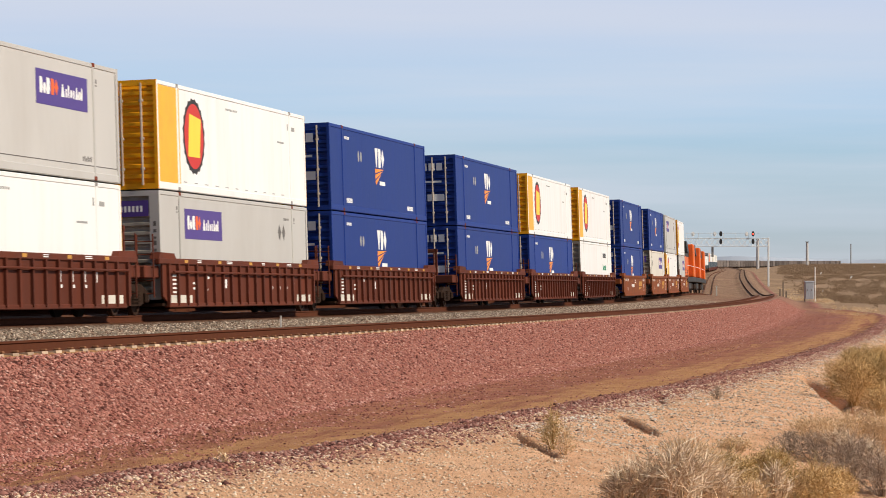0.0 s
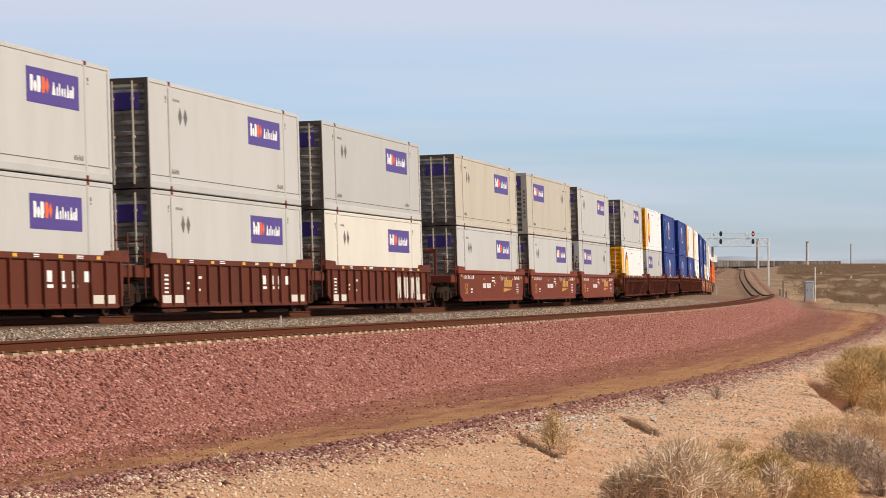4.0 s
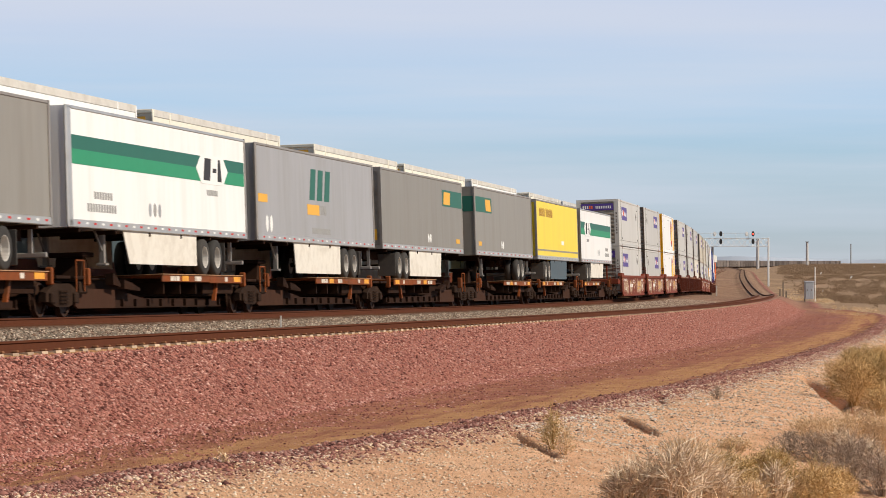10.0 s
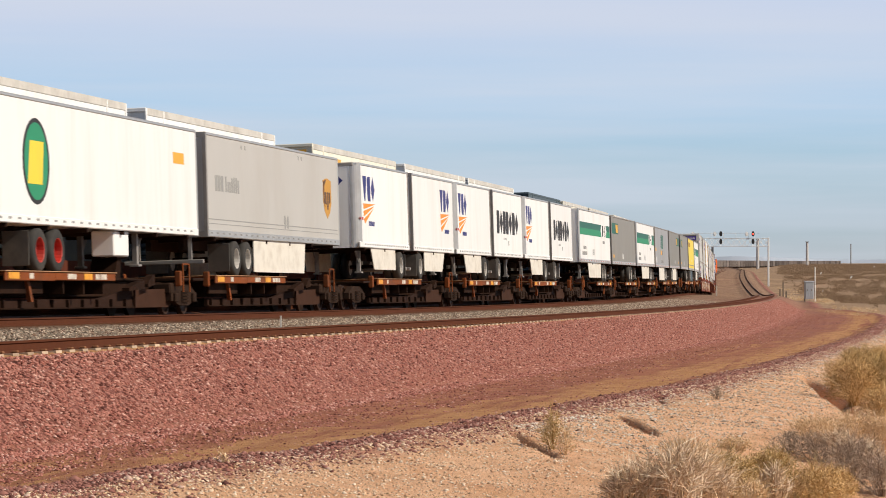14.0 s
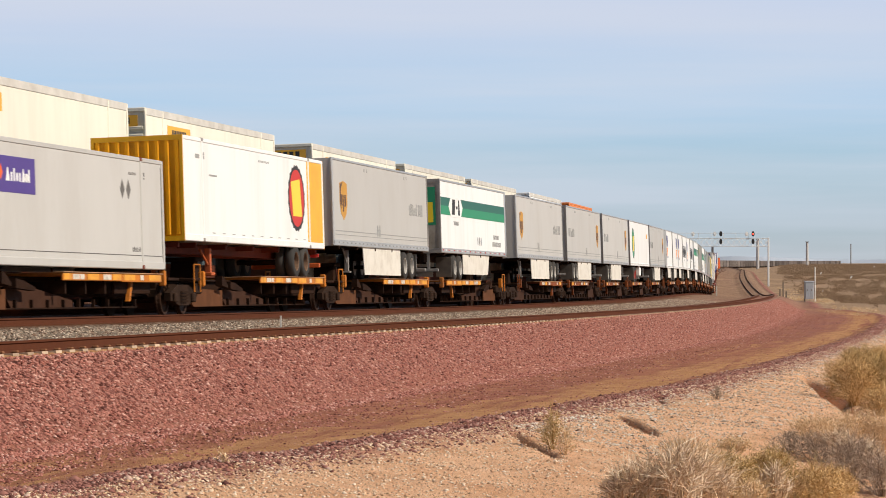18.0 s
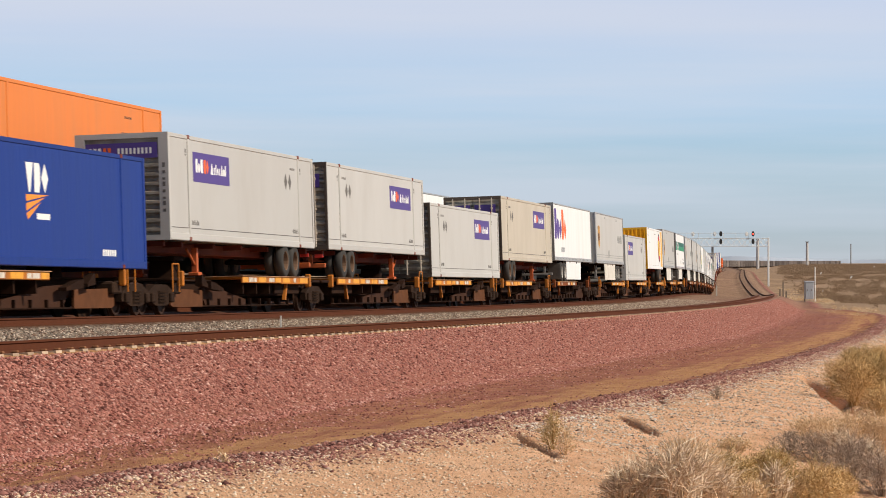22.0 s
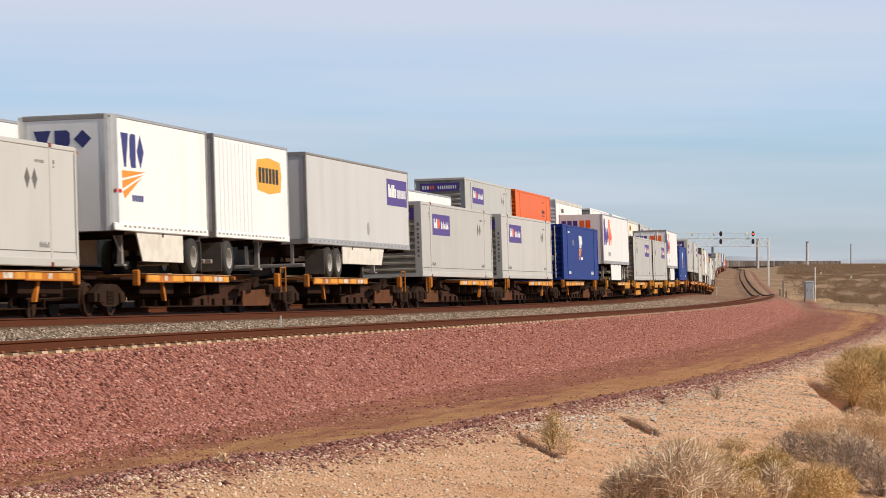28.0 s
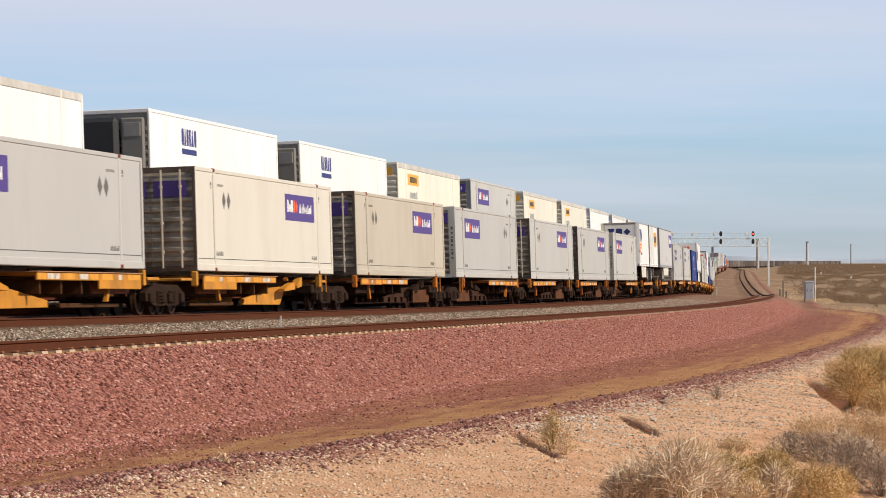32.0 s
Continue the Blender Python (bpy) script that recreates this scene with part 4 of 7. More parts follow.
def shapes(x0, kinds, widths, z0, tall, gap=0.05, way=1):
    """Plain shapes in the place of letters: I a tall bar, n a low one, o a low disc, O a tall one, A and V wedges, D a diamond, P a block with cut corners."""
    out, x = [], x0
    for k, w in zip(kinds, widths):
        a, b, c, low = min(x, x + way * w), max(x, x + way * w), x + way * w / 2, z0 + tall * 0.68
        if k in "oO":
            hz = (tall if k == "O" else tall * 0.68) / 2
            out.append(ellipse(c, z0 + hz, w / 2, hz, 16))
        elif k == "A":
            out.append([(a, z0), (b, z0), (c + w * 0.12, z0 + tall), (c - w * 0.12, z0 + tall)])
        elif k == "V":
            out.append([(c - w * 0.12, z0), (c + w * 0.12, z0), (b, z0 + tall), (a, z0 + tall)])
        elif k == "D":
            top = z0 + tall * (0.68 if tall > 1.2 else 1.0)
            out.append([(c, z0), (b, (z0 + top) / 2), (c, top), (a, (z0 + top) / 2)])
        elif k == "P":
            out.append([(a, z0), (b - w * 0.2, z0), (b, z0 + tall * 0.3), (b, z0 + tall * 0.85), (b - w * 0.2, z0 + tall), (a, z0 + tall)])
        else:
            out.append([(a, z0), (b, z0), (b, low if k == "n" else z0 + tall), (a, low if k == "n" else z0 + tall)])
        x += way * (w + gap)
    return out


BOX = {  # body, end, label
    "grey": ("grey_paint", "dark_end", "grey 53-foot steel container with purple logo panels"),
    "beige": ("beige_paint", "dark_end", "dust-stained beige 53-foot container with purple logo panels"),
    "cream": ("cream_paint", "dark_end", "pale cream 53-foot container with purple logo panels"),
    "blue": ("blue_paint", "blue_paint", "dark blue 53-foot steel container with white and orange logos"),
    "amber": ("white_paint", "amber_paint", "white 53-foot container with amber-yellow end and red logo"),
    "hunt": ("ivory_paint", "steel_grey", "ivory-white 53-foot container with yellow sign panels"),
    "plain": ("white_paint", "steel_grey", "plain white 53-foot container with grey top rail"),
    "orange": ("orange_paint", "orange_paint", "bright orange 53-foot container with dark small marks"),
    "apricot": ("apricot_paint", "orange_paint", "sun-faded light orange 53-foot container"),
    "slate": ("slate_paint", "slate_paint", "dark slate 53-foot container with white marks"),
    "reefer": ("white_paint", "black_ink", "white refrigerated container with black cooling unit and blue logo"),
    "leaf": ("white_paint", "steel_grey", "white container with a green logo block"),
}


def container(kind, length=16.0, far=False, turned=False):
    """Doors at the back end (-x), nose ahead; far: fewer separate parts."""
    body, end, label = BOX[kind]
    root = thing("container", label, "container", "containers on the trains")
    h, w, L = 2.88, 1.295, length / 2
    skin = M[body]
    part("body", Shape().box(-L + 0.13, L - 0.08, -w + 0.02, w - 0.02, 0.12, h - 0.05), skin, root)
    # frame
    if not far:
        part("top_rail", Shape().soft(-L, L, -w, -w + 0.09, h - 0.12, h, 0.02).soft(-L, L, w - 0.09, w, h - 0.12, h, 0.02), skin, root)
    if not far:
        part("bottom_rail", Shape().soft(-L, L, -w, -w + 0.1, 0.0, 0.2, 0.02).soft(-L, L, w - 0.1, w, 0.0, 0.2, 0.02), skin, root)
    part("roof", Shape().box(-L + 0.1, L - 0.1, -w + 0.09, w - 0.09, h - 0.05, h - 0.02), M["aluminium"], root)
    post = 6.1 if length > 14 else L - 0.08
    if far:
        sh = Shape()
        for x in (-post, post, -L + 0.06, L - 0.06):
            for y in (-1, 1):
                sh.soft(x - 0.055, x + 0.055, min(y * (w - 0.07), y * (w + 0.008)), max(y * (w - 0.07), y * (w + 0.008)), 0.02, h - 0.01, 0.02)
        for y0, y1 in ((-w, -w + 0.09), (w - 0.09, w)):
            sh.soft(-L, L, y0, y1, h - (0.24 if kind in ("hunt", "plain", "leaf") else 0.12), h, 0.02).soft(-L, L, y0, y1, 0.0, 0.2, 0.02)
        sh.soft(L - 0.06, L + 0.02, -w, w, h - 0.13, h, 0.02).soft(L - 0.06, L + 0.02, -w, w, 0, 0.16, 0.02)
        fr = part("frame", sh, skin, root)
        fr.data.materials.append(M["top_grey"])
        if kind in ("hunt", "plain", "leaf"):
            fr.data.polygons.foreach_set("material_index", [int(p_.center.z > h - 0.25 and abs(p_.center.x) < L - 0.2 and p_.area > 0.3) for p_ in fr.data.polygons])
    for x in (() if far else (-post, post, -L + 0.06, L - 0.06) if length > 14 else (-L + 0.06, L - 0.06)):
        for y in (-1, 1):
            sh = Shape()
            a, b = sorted((y * (w - 0.07), y * (w + 0.008)))
            sh.soft(x - 0.055, x + 0.055, a, b, 0.02, h - 0.01, 0.02)
            part("corner_post" if abs(x) > 7 else "side_post", sh, skin, root)
    cast = Shape()
    for x in (-post, post):
        for y in (-1, 1):
            for z in (0.0, h - 0.1):
                cast.soft(x - 0.09, x + 0.09, min(y * (w - 0.1), y * (w + 0.014)), max(y * (w - 0.1), y * (w + 0.014)), z, z + 0.11, 0.015)
    if not far:
        part("corner_casting", cast, M["oxide_red"] if kind in ("grey", "beige", "cream", "blue") else M["dull_trim"], root)
    # door end
    dark = M["amber_bounce"] if kind == "amber" else M[end]
    for y0, y1 in ((-1.2, 1.2),) if far else ((-1.2, -0.01), (0.01, 1.2)):
        prof = [(-L + 0.12, 0.14)]
        for i in range(9):
            z = 0.24 + i * 0.275
            prof += [(-L + 0.09, z), (-L + 0.0, z + 0.05), (-L + 0.0, z + 0.13), (-L + 0.09, z + 0.18)]
        door = Shape().prism(prof + [(-L + 0.12, h - 0.14)], y0, y1)
        dr = part("door", door, dark, root)
        if far:
            continue
        rods = Shape()
        for f_ in (0.27, 0.73):
            yy = y0 + (y1 - y0) * f_
            rods.rod((-L - 0.05, yy, 0.1), (-L - 0.05, yy, h - 0.08), 0.028, 6)
            for z in (0.5, 1.3, 2.3):
                rods.soft(-L - 0.06, -L + 0.02, yy - 0.05, yy + 0.05, z, z + 0.07, 0.01)
        part("lock_rod", rods, M["rod_steel"], dr, "galvanised lock rod")
    if not far:
        part("door_frame", Shape().ring(-L - 0.02, -L + 0.06, -w, w, 0.0, h, 0.09, 0.15), M["end_frame"] if kind in ("grey", "beige", "cream") else dark, root)
    # nose end: level ribs between posts
    boxed = kind in ("grey", "beige", "cream")
    nose = Shape().box(L - 0.06, L - 0.02, -w + 0.06, w - 0.06, 0.1, h - 0.05)
    if kind == "amber":
        for i in range(9):
            y = -1.12 + i * 0.28
            nose.soft(L - 0.04, L + 0.03, y - 0.07, y + 0.07, 0.15, h - 0.12, 0.03)
    else:
        prof = [(L - 0.07, 0.1)]
        for i in range(9):
            z = 0.2 + i * 0.245
            prof += [(L - 0.06, z), (L + 0.03, z + 0.05), (L + 0.03, z + 0.12), (L - 0.06, z + 0.17)]
        nose = Shape().prism(prof + [(L - 0.07, h - 0.05)], -1.02 if boxed else -1.2, 1.02 if boxed else 1.2)
    part("nose_wall", nose, M["amber_bounce"] if kind == "amber" else (M["dull_trim"] if kind == "reefer" else dark if kind in ("grey", "beige", "cream") else skin), root, "amber-yellow ribbed nose" if kind == "amber" else "")
    if not far:
        part("nose_frame", Shape().ring(L - 0.06, L + 0.03, -w, w, 0, h, 0.27 if boxed else 0.09, 0.14), M["amber_paint"] if kind == "amber" else skin, root)
    g = M["grey_ink"]
    for side in (1,) if far or turned else (-1,):
        y = w - 0.02
        if kind in ("grey", "beige", "cream"):
            sign = plates("logo_panel", root, M["purple_sign"], [(1.95, 5.65, 1.64, 2.46)], y, side, 0.006, "purple logo panel")
            fx = 2.2 if side < 0 else 5.4
            plates("logo_mark", sign, M["white_ink"], shapes(fx, "PoP", (0.2, 0.22, 0.24), 1.9, 0.38, 0.03, -side)
                   + shapes(fx - side * 1.5, "AnPonAo", (0.26, 0.1, 0.1, 0.14, 0.1, 0.2, 0.16), 1.9, 0.3, 0.07, -side) + shapes(fx - side * 2.75, "oP", (0.16, 0.1), 1.9, 0.3, 0.07, -side), y + 0.006, side, 0.003)
            plates("logo_mark", sign, M["orange_ink"], shapes(fx - side * 0.8, "PD", (0.22, 0.26), 1.9, 0.38, 0.025, -side), y + 0.006, side, 0.003)
            for i in (0, 1):
                cx = -5.05 + i * 0.5
                plates("diamond_mark", root, M["mark_ink"], [ellipse(cx, 2.02, 0.19, 0.25, 4)], y, side, 0.004)
            plates("stencil_mark", root, M["mark_ink"], letters(-5.7, (0.06,) * 6, 2.4, (0.07,) * 6, 0.05) + letters(5.2, (0.07,) * 6, 0.44, (0.11, 0.13, 0.08, 0.13, 0.1, 0.13), 0.05) + letters(-5.95, (0.07,) * 6, 0.44, (0.13, 0.08, 0.13, 0.1, 0.13, 0.11), 0.05)
                   + [(6.3, 6.4, 2.32, 2.36), (6.3, 6.4, 2.4, 2.5), (-6.43, -6.33, 2.32, 2.36), (-6.43, -6.33, 2.4, 2.5)], y, side, 0.004)
            plates("seam", root, M["mark_ink"], [(-7.8, 7.8, 0.34, 0.36), (-6.19, -6.168, 0.36, 2.7), (6.168, 6.19, 0.36, 2.7), (-7.85, -7.83, 0.3, 2.7), (7.83, 7.85, 0.3, 2.7)], y, side, 0.005)
        elif kind == "blue":
            o = -0.95
            plates("logo_mark", root, M["white_ink"], shapes(o, "VPD", (0.5, 0.4, 0.48), 1.7, 0.68, 0.08), y, side, 0.005, "white logo mark")
            plates("logo_flag", root, M["amber_flag"], [[(o, 1.64), (o + 1.55, 1.66), (o, 1.48)], [(o, 1.43), (o + 1.3, 1.6), (o, 1.26)], [(o, 1.2), (o + 1.0, 1.48), (o + 0.1, 1.06)]], y, side, 0.005, "orange logo flag")
            plates("logo_line", root, M["white_ink"], [(o + 0.7, o + 1.6, 1.08, 1.22)], y, side, 0.005)
            for i in (0, 1):
                plates("diamond_mark", root, g, [ellipse(-3.6 + i * 0.4, 1.95, 0.13, 0.19, 8)], y, side, 0.004)
            plates("stencil_mark", root, M["white_ink"], letters(-5.7, (0.1,) * 5, 2.45, (0.1,) * 5, 0.05) + letters(-5.6, (0.13,) * 5, 0.3, (0.16,) * 5, 0.05) + letters(4.5, (0.13,) * 6, 0.3, (0.16,) * 6, 0.05), y, side, 0.004)
        elif kind == "amber":
            plates("end_panel", root, M["amber_paint"], [(-L + 0.12, -5.9, 0.2, h - 0.12)], y, side, 0.008, "amber-yellow end panel")
            lx = -4.52
            logo = plates("logo_rim", root, M["black_ink"], [ellipse(lx, 1.55, 1.02, 1.0, 40, 0.06)], y, side, 0.005, "black scalloped logo rim")
            plates("logo_disc", logo, M["red_ink"], [ellipse(lx, 1.55, 0.92, 0.9)], y + 0.005, side, 0.004, "red logo disc")
            plates("logo_block", logo, M["lemon_paint"], [[(lx - 0.62, 0.98), (lx + 0.5, 0.98), (lx + 0.7, 2.05), (lx - 0.42, 2.16)]], y + 0.009, side, 0.004, "yellow logo block")
            plates("base_line", root, M["grey_ink"], [(-5.6 + i * 1.05, -5.3 + i * 1.05, 0.25, 0.275) for i in range(11)], y, side, 0.004)
            plates("stencil_mark", root, g, letters(-1.2, (0.1,) * 8, 2.48, (0.06,) * 8, 0.06) + [(5.85, 5.95, 2.3, 2.5), (6.35, 6.75, 2.3, 2.42), (4.6, 5.4, 1.85, 1.9)], y, side, 0.004)
        elif kind in ("hunt", "leaf"):
            sg = plates("sign_panel", root, M["gold_ink"] if kind == "hunt" else M["white_ink"], [(3.0, 5.6, 1.95, 2.45)], y, side, 0.006, "yellow sign panel")
            plates("sign_lettering", sg, M["black_ink"], letters(3.5, (0.2, 0.2, 0.25, 0.2, 0.25, 0.2), 2.07, (0.26,) * 6, 0.06), y + 0.006, side, 0.003)
            plates("lettering", root, M["green_ink"] if kind == "leaf" else M["grey_ink"], letters(3.4, (0.2,) * 7, 1.35, (0.34, 0.26, 0.3, 0.26, 0.26, 0.3, 0.26), 0.07), y, side, 0.004)
        elif kind in ("orange", "apricot"):
            plates("lettering", root, M["black_ink"], letters(-5.2 if side > 0 else 4.2, (0.12,) * 8, 1.75, (0.22,) * 8, 0.05) + [(-5.2, -3.9, 1.6, 1.66)], y, side, 0.004)
            plates("stencil_mark", root, M["brown_ink"], letters(-4.9, (0.1,) * 5, 2.4, (0.07,) * 5, 0.05), y, side, 0.004)
        elif kind == "slate":
            plates("stencil_mark", root, M["white_ink"], letters(5.0, (0.12,) * 8, 2.3, (0.2,) * 8, 0.05) + letters(-6.6, (0.12,) * 3, 2.3, (0.2,) * 3, 0.05), y, side, 0.004)
        elif kind == "reefer":
            plates("lettering", root, M["navy_ink"], shapes(2.7, "PAPPAP", (0.26, 0.28, 0.22, 0.22, 0.22, 0.26), 1.9, 0.55, 0.05), y, side, 0.005)
            plates("name_line", root, M["navy_ink"], [(2.7, 4.4, 1.62, 1.8)], y, side, 0.005)
    if kind in ("grey", "beige", "cream"):
        a = end_plates("end_panel", root, M["purple_sign"], [(-1.0, 1.0, 2.2, 2.62)], L + 0.03, 1, 0.012, "purple end panel")
        end_plates("end_mark", a, M["white_ink"], [(-0.9 + i * 0.13, -0.82 + i * 0.13, 2.32, 2.5) for i in range(3)] + [(-0.1 + i * 0.11, -0.04 + i * 0.11, 2.32, 2.48) for i in range(9)], L + 0.042, 1, 0.004)
        end_plates("end_mark", a, M["orange_ink"], [(-0.5 + i * 0.13, -0.42 + i * 0.13, 2.32, 2.5) for i in range(2)], L + 0.042, 1, 0.004)
        if not far:
            end_plates("post_mark", root, M["mark_ink"], [(y_ - 0.04, y_ + 0.04, 0.75 + i * 0.17, 0.75 + i * 0.17 + (0.08, 0.12, 0.06)[i % 3]) for y_ in (-1.16, 1.16) for i in range(8)], L + 0.03, 1, 0.004)
        end_plates("end_panel", root, M["purple_sign"], [(-1.05, -0.1, 2.05, 2.5), (0.1, 1.05, 2.05, 2.5)], -L - 0.01, -1, 0.012, "purple door panel")
    elif kind == "blue":
        end_plates("end_mark", root, M["white_ink"], [(-0.75 + i * 0.32, -0.5 + i * 0.32, 2.25, 2.55) for i in range(3)] + [(-0.8, -0.1, 1.0, 1.28), (-0.7, 0.2, 1.75, 1.83)], -L - 0.02, -1, 0.006)
    elif kind == "hunt":
        end_plates("end_panel", root, M["gold_ink"], [(-1.05, 1.05, 2.3, 2.65)], L + 0.03, 1, 0.01, "yellow end panel")
        end_plates("end_mark", root, M["black_ink"], [(0.8 - i * 0.24, 0.64 - i * 0.24, 2.38, 2.58) for i in range(7)], L + 0.04, 1, 0.004)
    elif kind == "reefer":
        part("cooling_unit", Shape().soft(L, L + 0.34, -1.1, 0.35, 0.5, 2.62, 0.16), M["black_ink"], root, "black rounded cooling unit")
        part("unit_panel", Shape().soft(L, L + 0.18, 0.4, 1.15, 0.5, 2.6, 0.05), M["steel_grey"], root, "grey service panel")
        part("unit_vent", Shape().soft(L + 0.17, L + 0.2, 0.5, 1.05, 2.0, 2.45, 0.01), M["dull_trim"], root)
    return root


def road_wheel(x, y, z, hub, root):
    """A dual wheel: tyre with rounded shoulders, dished rim."""
    s_ = 1 if y > 0 else -1
    prof = [(0.30, -0.13), (0.44, -0.14), (0.50, -0.11), (0.515, 0.0), (0.50, 0.11), (0.44, 0.14), (0.30, 0.13)]
    tyre = part("tyre", Shape().lathe(prof, x, y, z, 20, False).lathe([(r, o - s_ * 0.32) for r, o in prof], x, y, z, 16, False), M["rubber"], root, smooth=True)
    part("rim", Shape().lathe([(0.02, s_ * -0.44), (0.30, s_ * -0.44), (0.30, s_ * 0.132), (0.282, s_ * 0.12), (0.262, s_ * -0.05), (0.17, s_ * -0.09), (0.13, s_ * 0.0), (0.03, s_ * 0.01)], x, y, z, 18), hub, tyre)


TRAILER = {
    "freight_green": ("white_paint", "white box trailer with a two-tone green stripe"),
    "yellow": ("lemon_paint", "bright yellow box trailer with dark slate side skirt"),
    "grey_patch": ("steel_grey", "weathered grey box trailer with dark green corner patch"),
    "grey_big": ("silver_grey", "weathered grey box trailer with large green logo mark"),
    "shield": ("grey_paint", "pale grey box trailer with brown and gold shield"),
    "oval": ("white_paint", "white box trailer with green oval logo and red hubs"),
    "purple_name": ("white_paint", "white box trailer with large purple and orange lettering"),
    "purple_panel": ("panel_grey", "pale grey ribbed box trailer with purple logo panel"),
    "plain": ("white_paint", "plain white box trailer with grey top rail"),
    "pup_black": ("white_paint", "short white trailer with large black painted shapes"),
    "pup_flag": ("white_paint", "short white round-nosed trailer with blue lettering and orange flag"),
    "pup_flag_back": ("white_paint", "short white trailer with blue lettering and orange flag"),
    "pup_yellow": ("white_paint", "short white ribbed trailer with yellow oval name panel"),
}


def trailer(kind, turned=False, far=False):
    """A box trailer, nose ahead, wheels behind; z 0 is the deck that its wheels stand on."""
    skin, label = TRAILER[kind]
    pup = kind.startswith("pup")
    root = thing("trailer", label, "trailer", "trailers on the train")
    L = 4.2 if pup else 8.0
    z0, z1, w = 1.09, 4.02, 1.295
    body_mat = M[skin]
    part("body", Shape().box(-L + 0.04, L - (0.34 if kind == "pup_flag" else 0.05), -w + 0.02, w - 0.02, z0 + 0.12, z1 - 0.05), body_mat, root)
    trim = M["aluminium"] if skin in ("white_paint", "grey_paint") else M["dull_trim"]
    for y in (-1, 1):
        part("top_rail", Shape().soft(-L, L - (0.3 if kind == "pup_flag" else 0.0), min(y * w, y * (w - 0.08)), max(y * w, y * (w - 0.08)), z1 - 0.10, z1, 0.03), trim, root)
        part("bottom_rail", Shape().soft(-L, L, min(y * w, y * (w - 0.08)), max(y * w, y * (w - 0.08)), z0, z0 + 0.2, 0.02), M["white_paint"] if skin == "white_paint" and kind not in ("purple_name", "plain", "freight_green") else M["aluminium"], root)
        if (y > 0) != turned:
            continue
        gap_ = 0.62 if not pup else 0.4
        dashes = [(-L + 0.3 + i * gap_, -L + 0.5 + i * gap_, z0 + 0.09, z0 + 0.14) for i in range(int((2 * L - 0.5) / gap_))]
        if kind in ("freight_green", "grey_big", "grey_patch"):
            plates("rail_stripe", root, M["red_ink"], dashes[::2], w, y, 0.004)
            plates("rail_stripe", root, M["white_ink"], dashes[1::2], w, y, 0.004)
        else:
            plates("rail_stripe", root, M["grey_ink"], dashes, w, y, 0.004)
    part("roof", Shape().box(-L + 0.05, L - 0.05, -w + 0.08, w - 0.08, z1 - 0.06, z1 - 0.03), M["aluminium"], root)
    # nose
    if kind == "pup_flag":
        sh = Shape()
        for y in (-1, 1):
            sh.add(*quarter_post(L, y, z0, z1, w))
        part("nose_post", sh, M["aluminium"], root, "rounded bright metal nose corner")
    else:
        deep = 0.34 if kind == "freight_green" else 0.1
        for a_, b_ in ((-w, -w + 0.1), (w - 0.1, w)):
            part("nose_post", Shape().soft(L - deep, L + 0.01, a_, b_, z0, z1, 0.045 if deep > 0.2 else 0.03), trim, root)
    if kind == "pup_flag":
        part("nose_header", Shape().soft(L - 0.34, L + 0.005, -w + 0.2, w - 0.2, z1 - 0.14, z1 + 0.01, 0.03), M["dull_trim"], root)
    nw = w - (0.32 if kind == "pup_flag" else 0.05)
    part("nose_wall", Shape().box(L - (0.36 if kind == "pup_flag" else 0.06), L - 0.01, -nw, nw, z0, z1 - 0.02), body_mat, root)
    # back
    part("back_frame", Shape().ring(-L - 0.02, -L + 0.1, -w, w, z0, z1, 0.1, 0.15), M["dull_trim"], root)
    for y0, y1 in ((-1.19, -0.01), (0.01, 1.19)):
        dr = part("door", Shape().box(-L, -L + 0.05, y0, y1, z0 + 0.17, z1 - 0.15), body_mat if kind not in ("grey_patch", "grey_big", "freight_green") else M["dark_end"], root)
        part("lock_rod", Shape().rod((-L - 0.03, (y0 + y1) / 2, z0 + 0.15), (-L - 0.03, (y0 + y1) / 2, z1 - 0.13), 0.018, 6), M["galvanised"], dr)
    # running gear
    axles = (-4.9, -3.65) if not pup else (-2.75,)
    frame_ = Shape().box(-L + 0.1, axles[-1] + 1.2, -0.55, -0.4, 0.75, z0).box(-L + 0.1, axles[-1] + 1.2, 0.4, 0.55, 0.75, z0)
    for i in range(6 if not pup else 3):
        x = -L + 0.9 + i * (2 * L - 1.8) / (5 if not pup else 2)
        frame_.box(x - 0.06, x + 0.06, -w + 0.05, w - 0.05, z0 - 0.1, z0)
    part("underframe", frame_, M["under_shade_rust"], root)
    hub = M["hub_red"] if kind == "oval" else M["hub_white"]
    for x in () if far else axles:
        part("axle", Shape().rod((x, -1.0, 0.515), (x, 1.0, 0.515), 0.07), M["under_shade_rust"], root)
        for y in (-1.12, 1.12):
            road_wheel(x, y, 0.515, hub, root)
    leg_x = L - 4.1 if not pup else L - 2.0
    if far:
        wh = Shape()
        for x in axles:
            for y in (-1.12, 1.12):
                wh.lathe([(0.3, -0.14), (0.5, -0.1), (0.5, 0.1), (0.3, 0.14)], x, y, 0.515, 16)
        part("wheels", wh, M["rubber"], root)
        # dark panels and a block, added to keep bright sky out of the gap
        for y in (-1, 1):
            part("side_skirt", Shape().prism([(-2.6, 0.14), (4.4, 0.14), (4.8, z0), (-2.6, z0)], min(y * 1.2, y * 1.23), max(y * 1.2, y * 1.23)), M["slate_paint"], root, "dark panel added to close the gap under the trailer")
        part("hitch_stand", Shape().soft(5.6, 7.2, -1.1, 1.1, 0.0, z0, 0.05), M["under_shade_rust"], root)
        return root
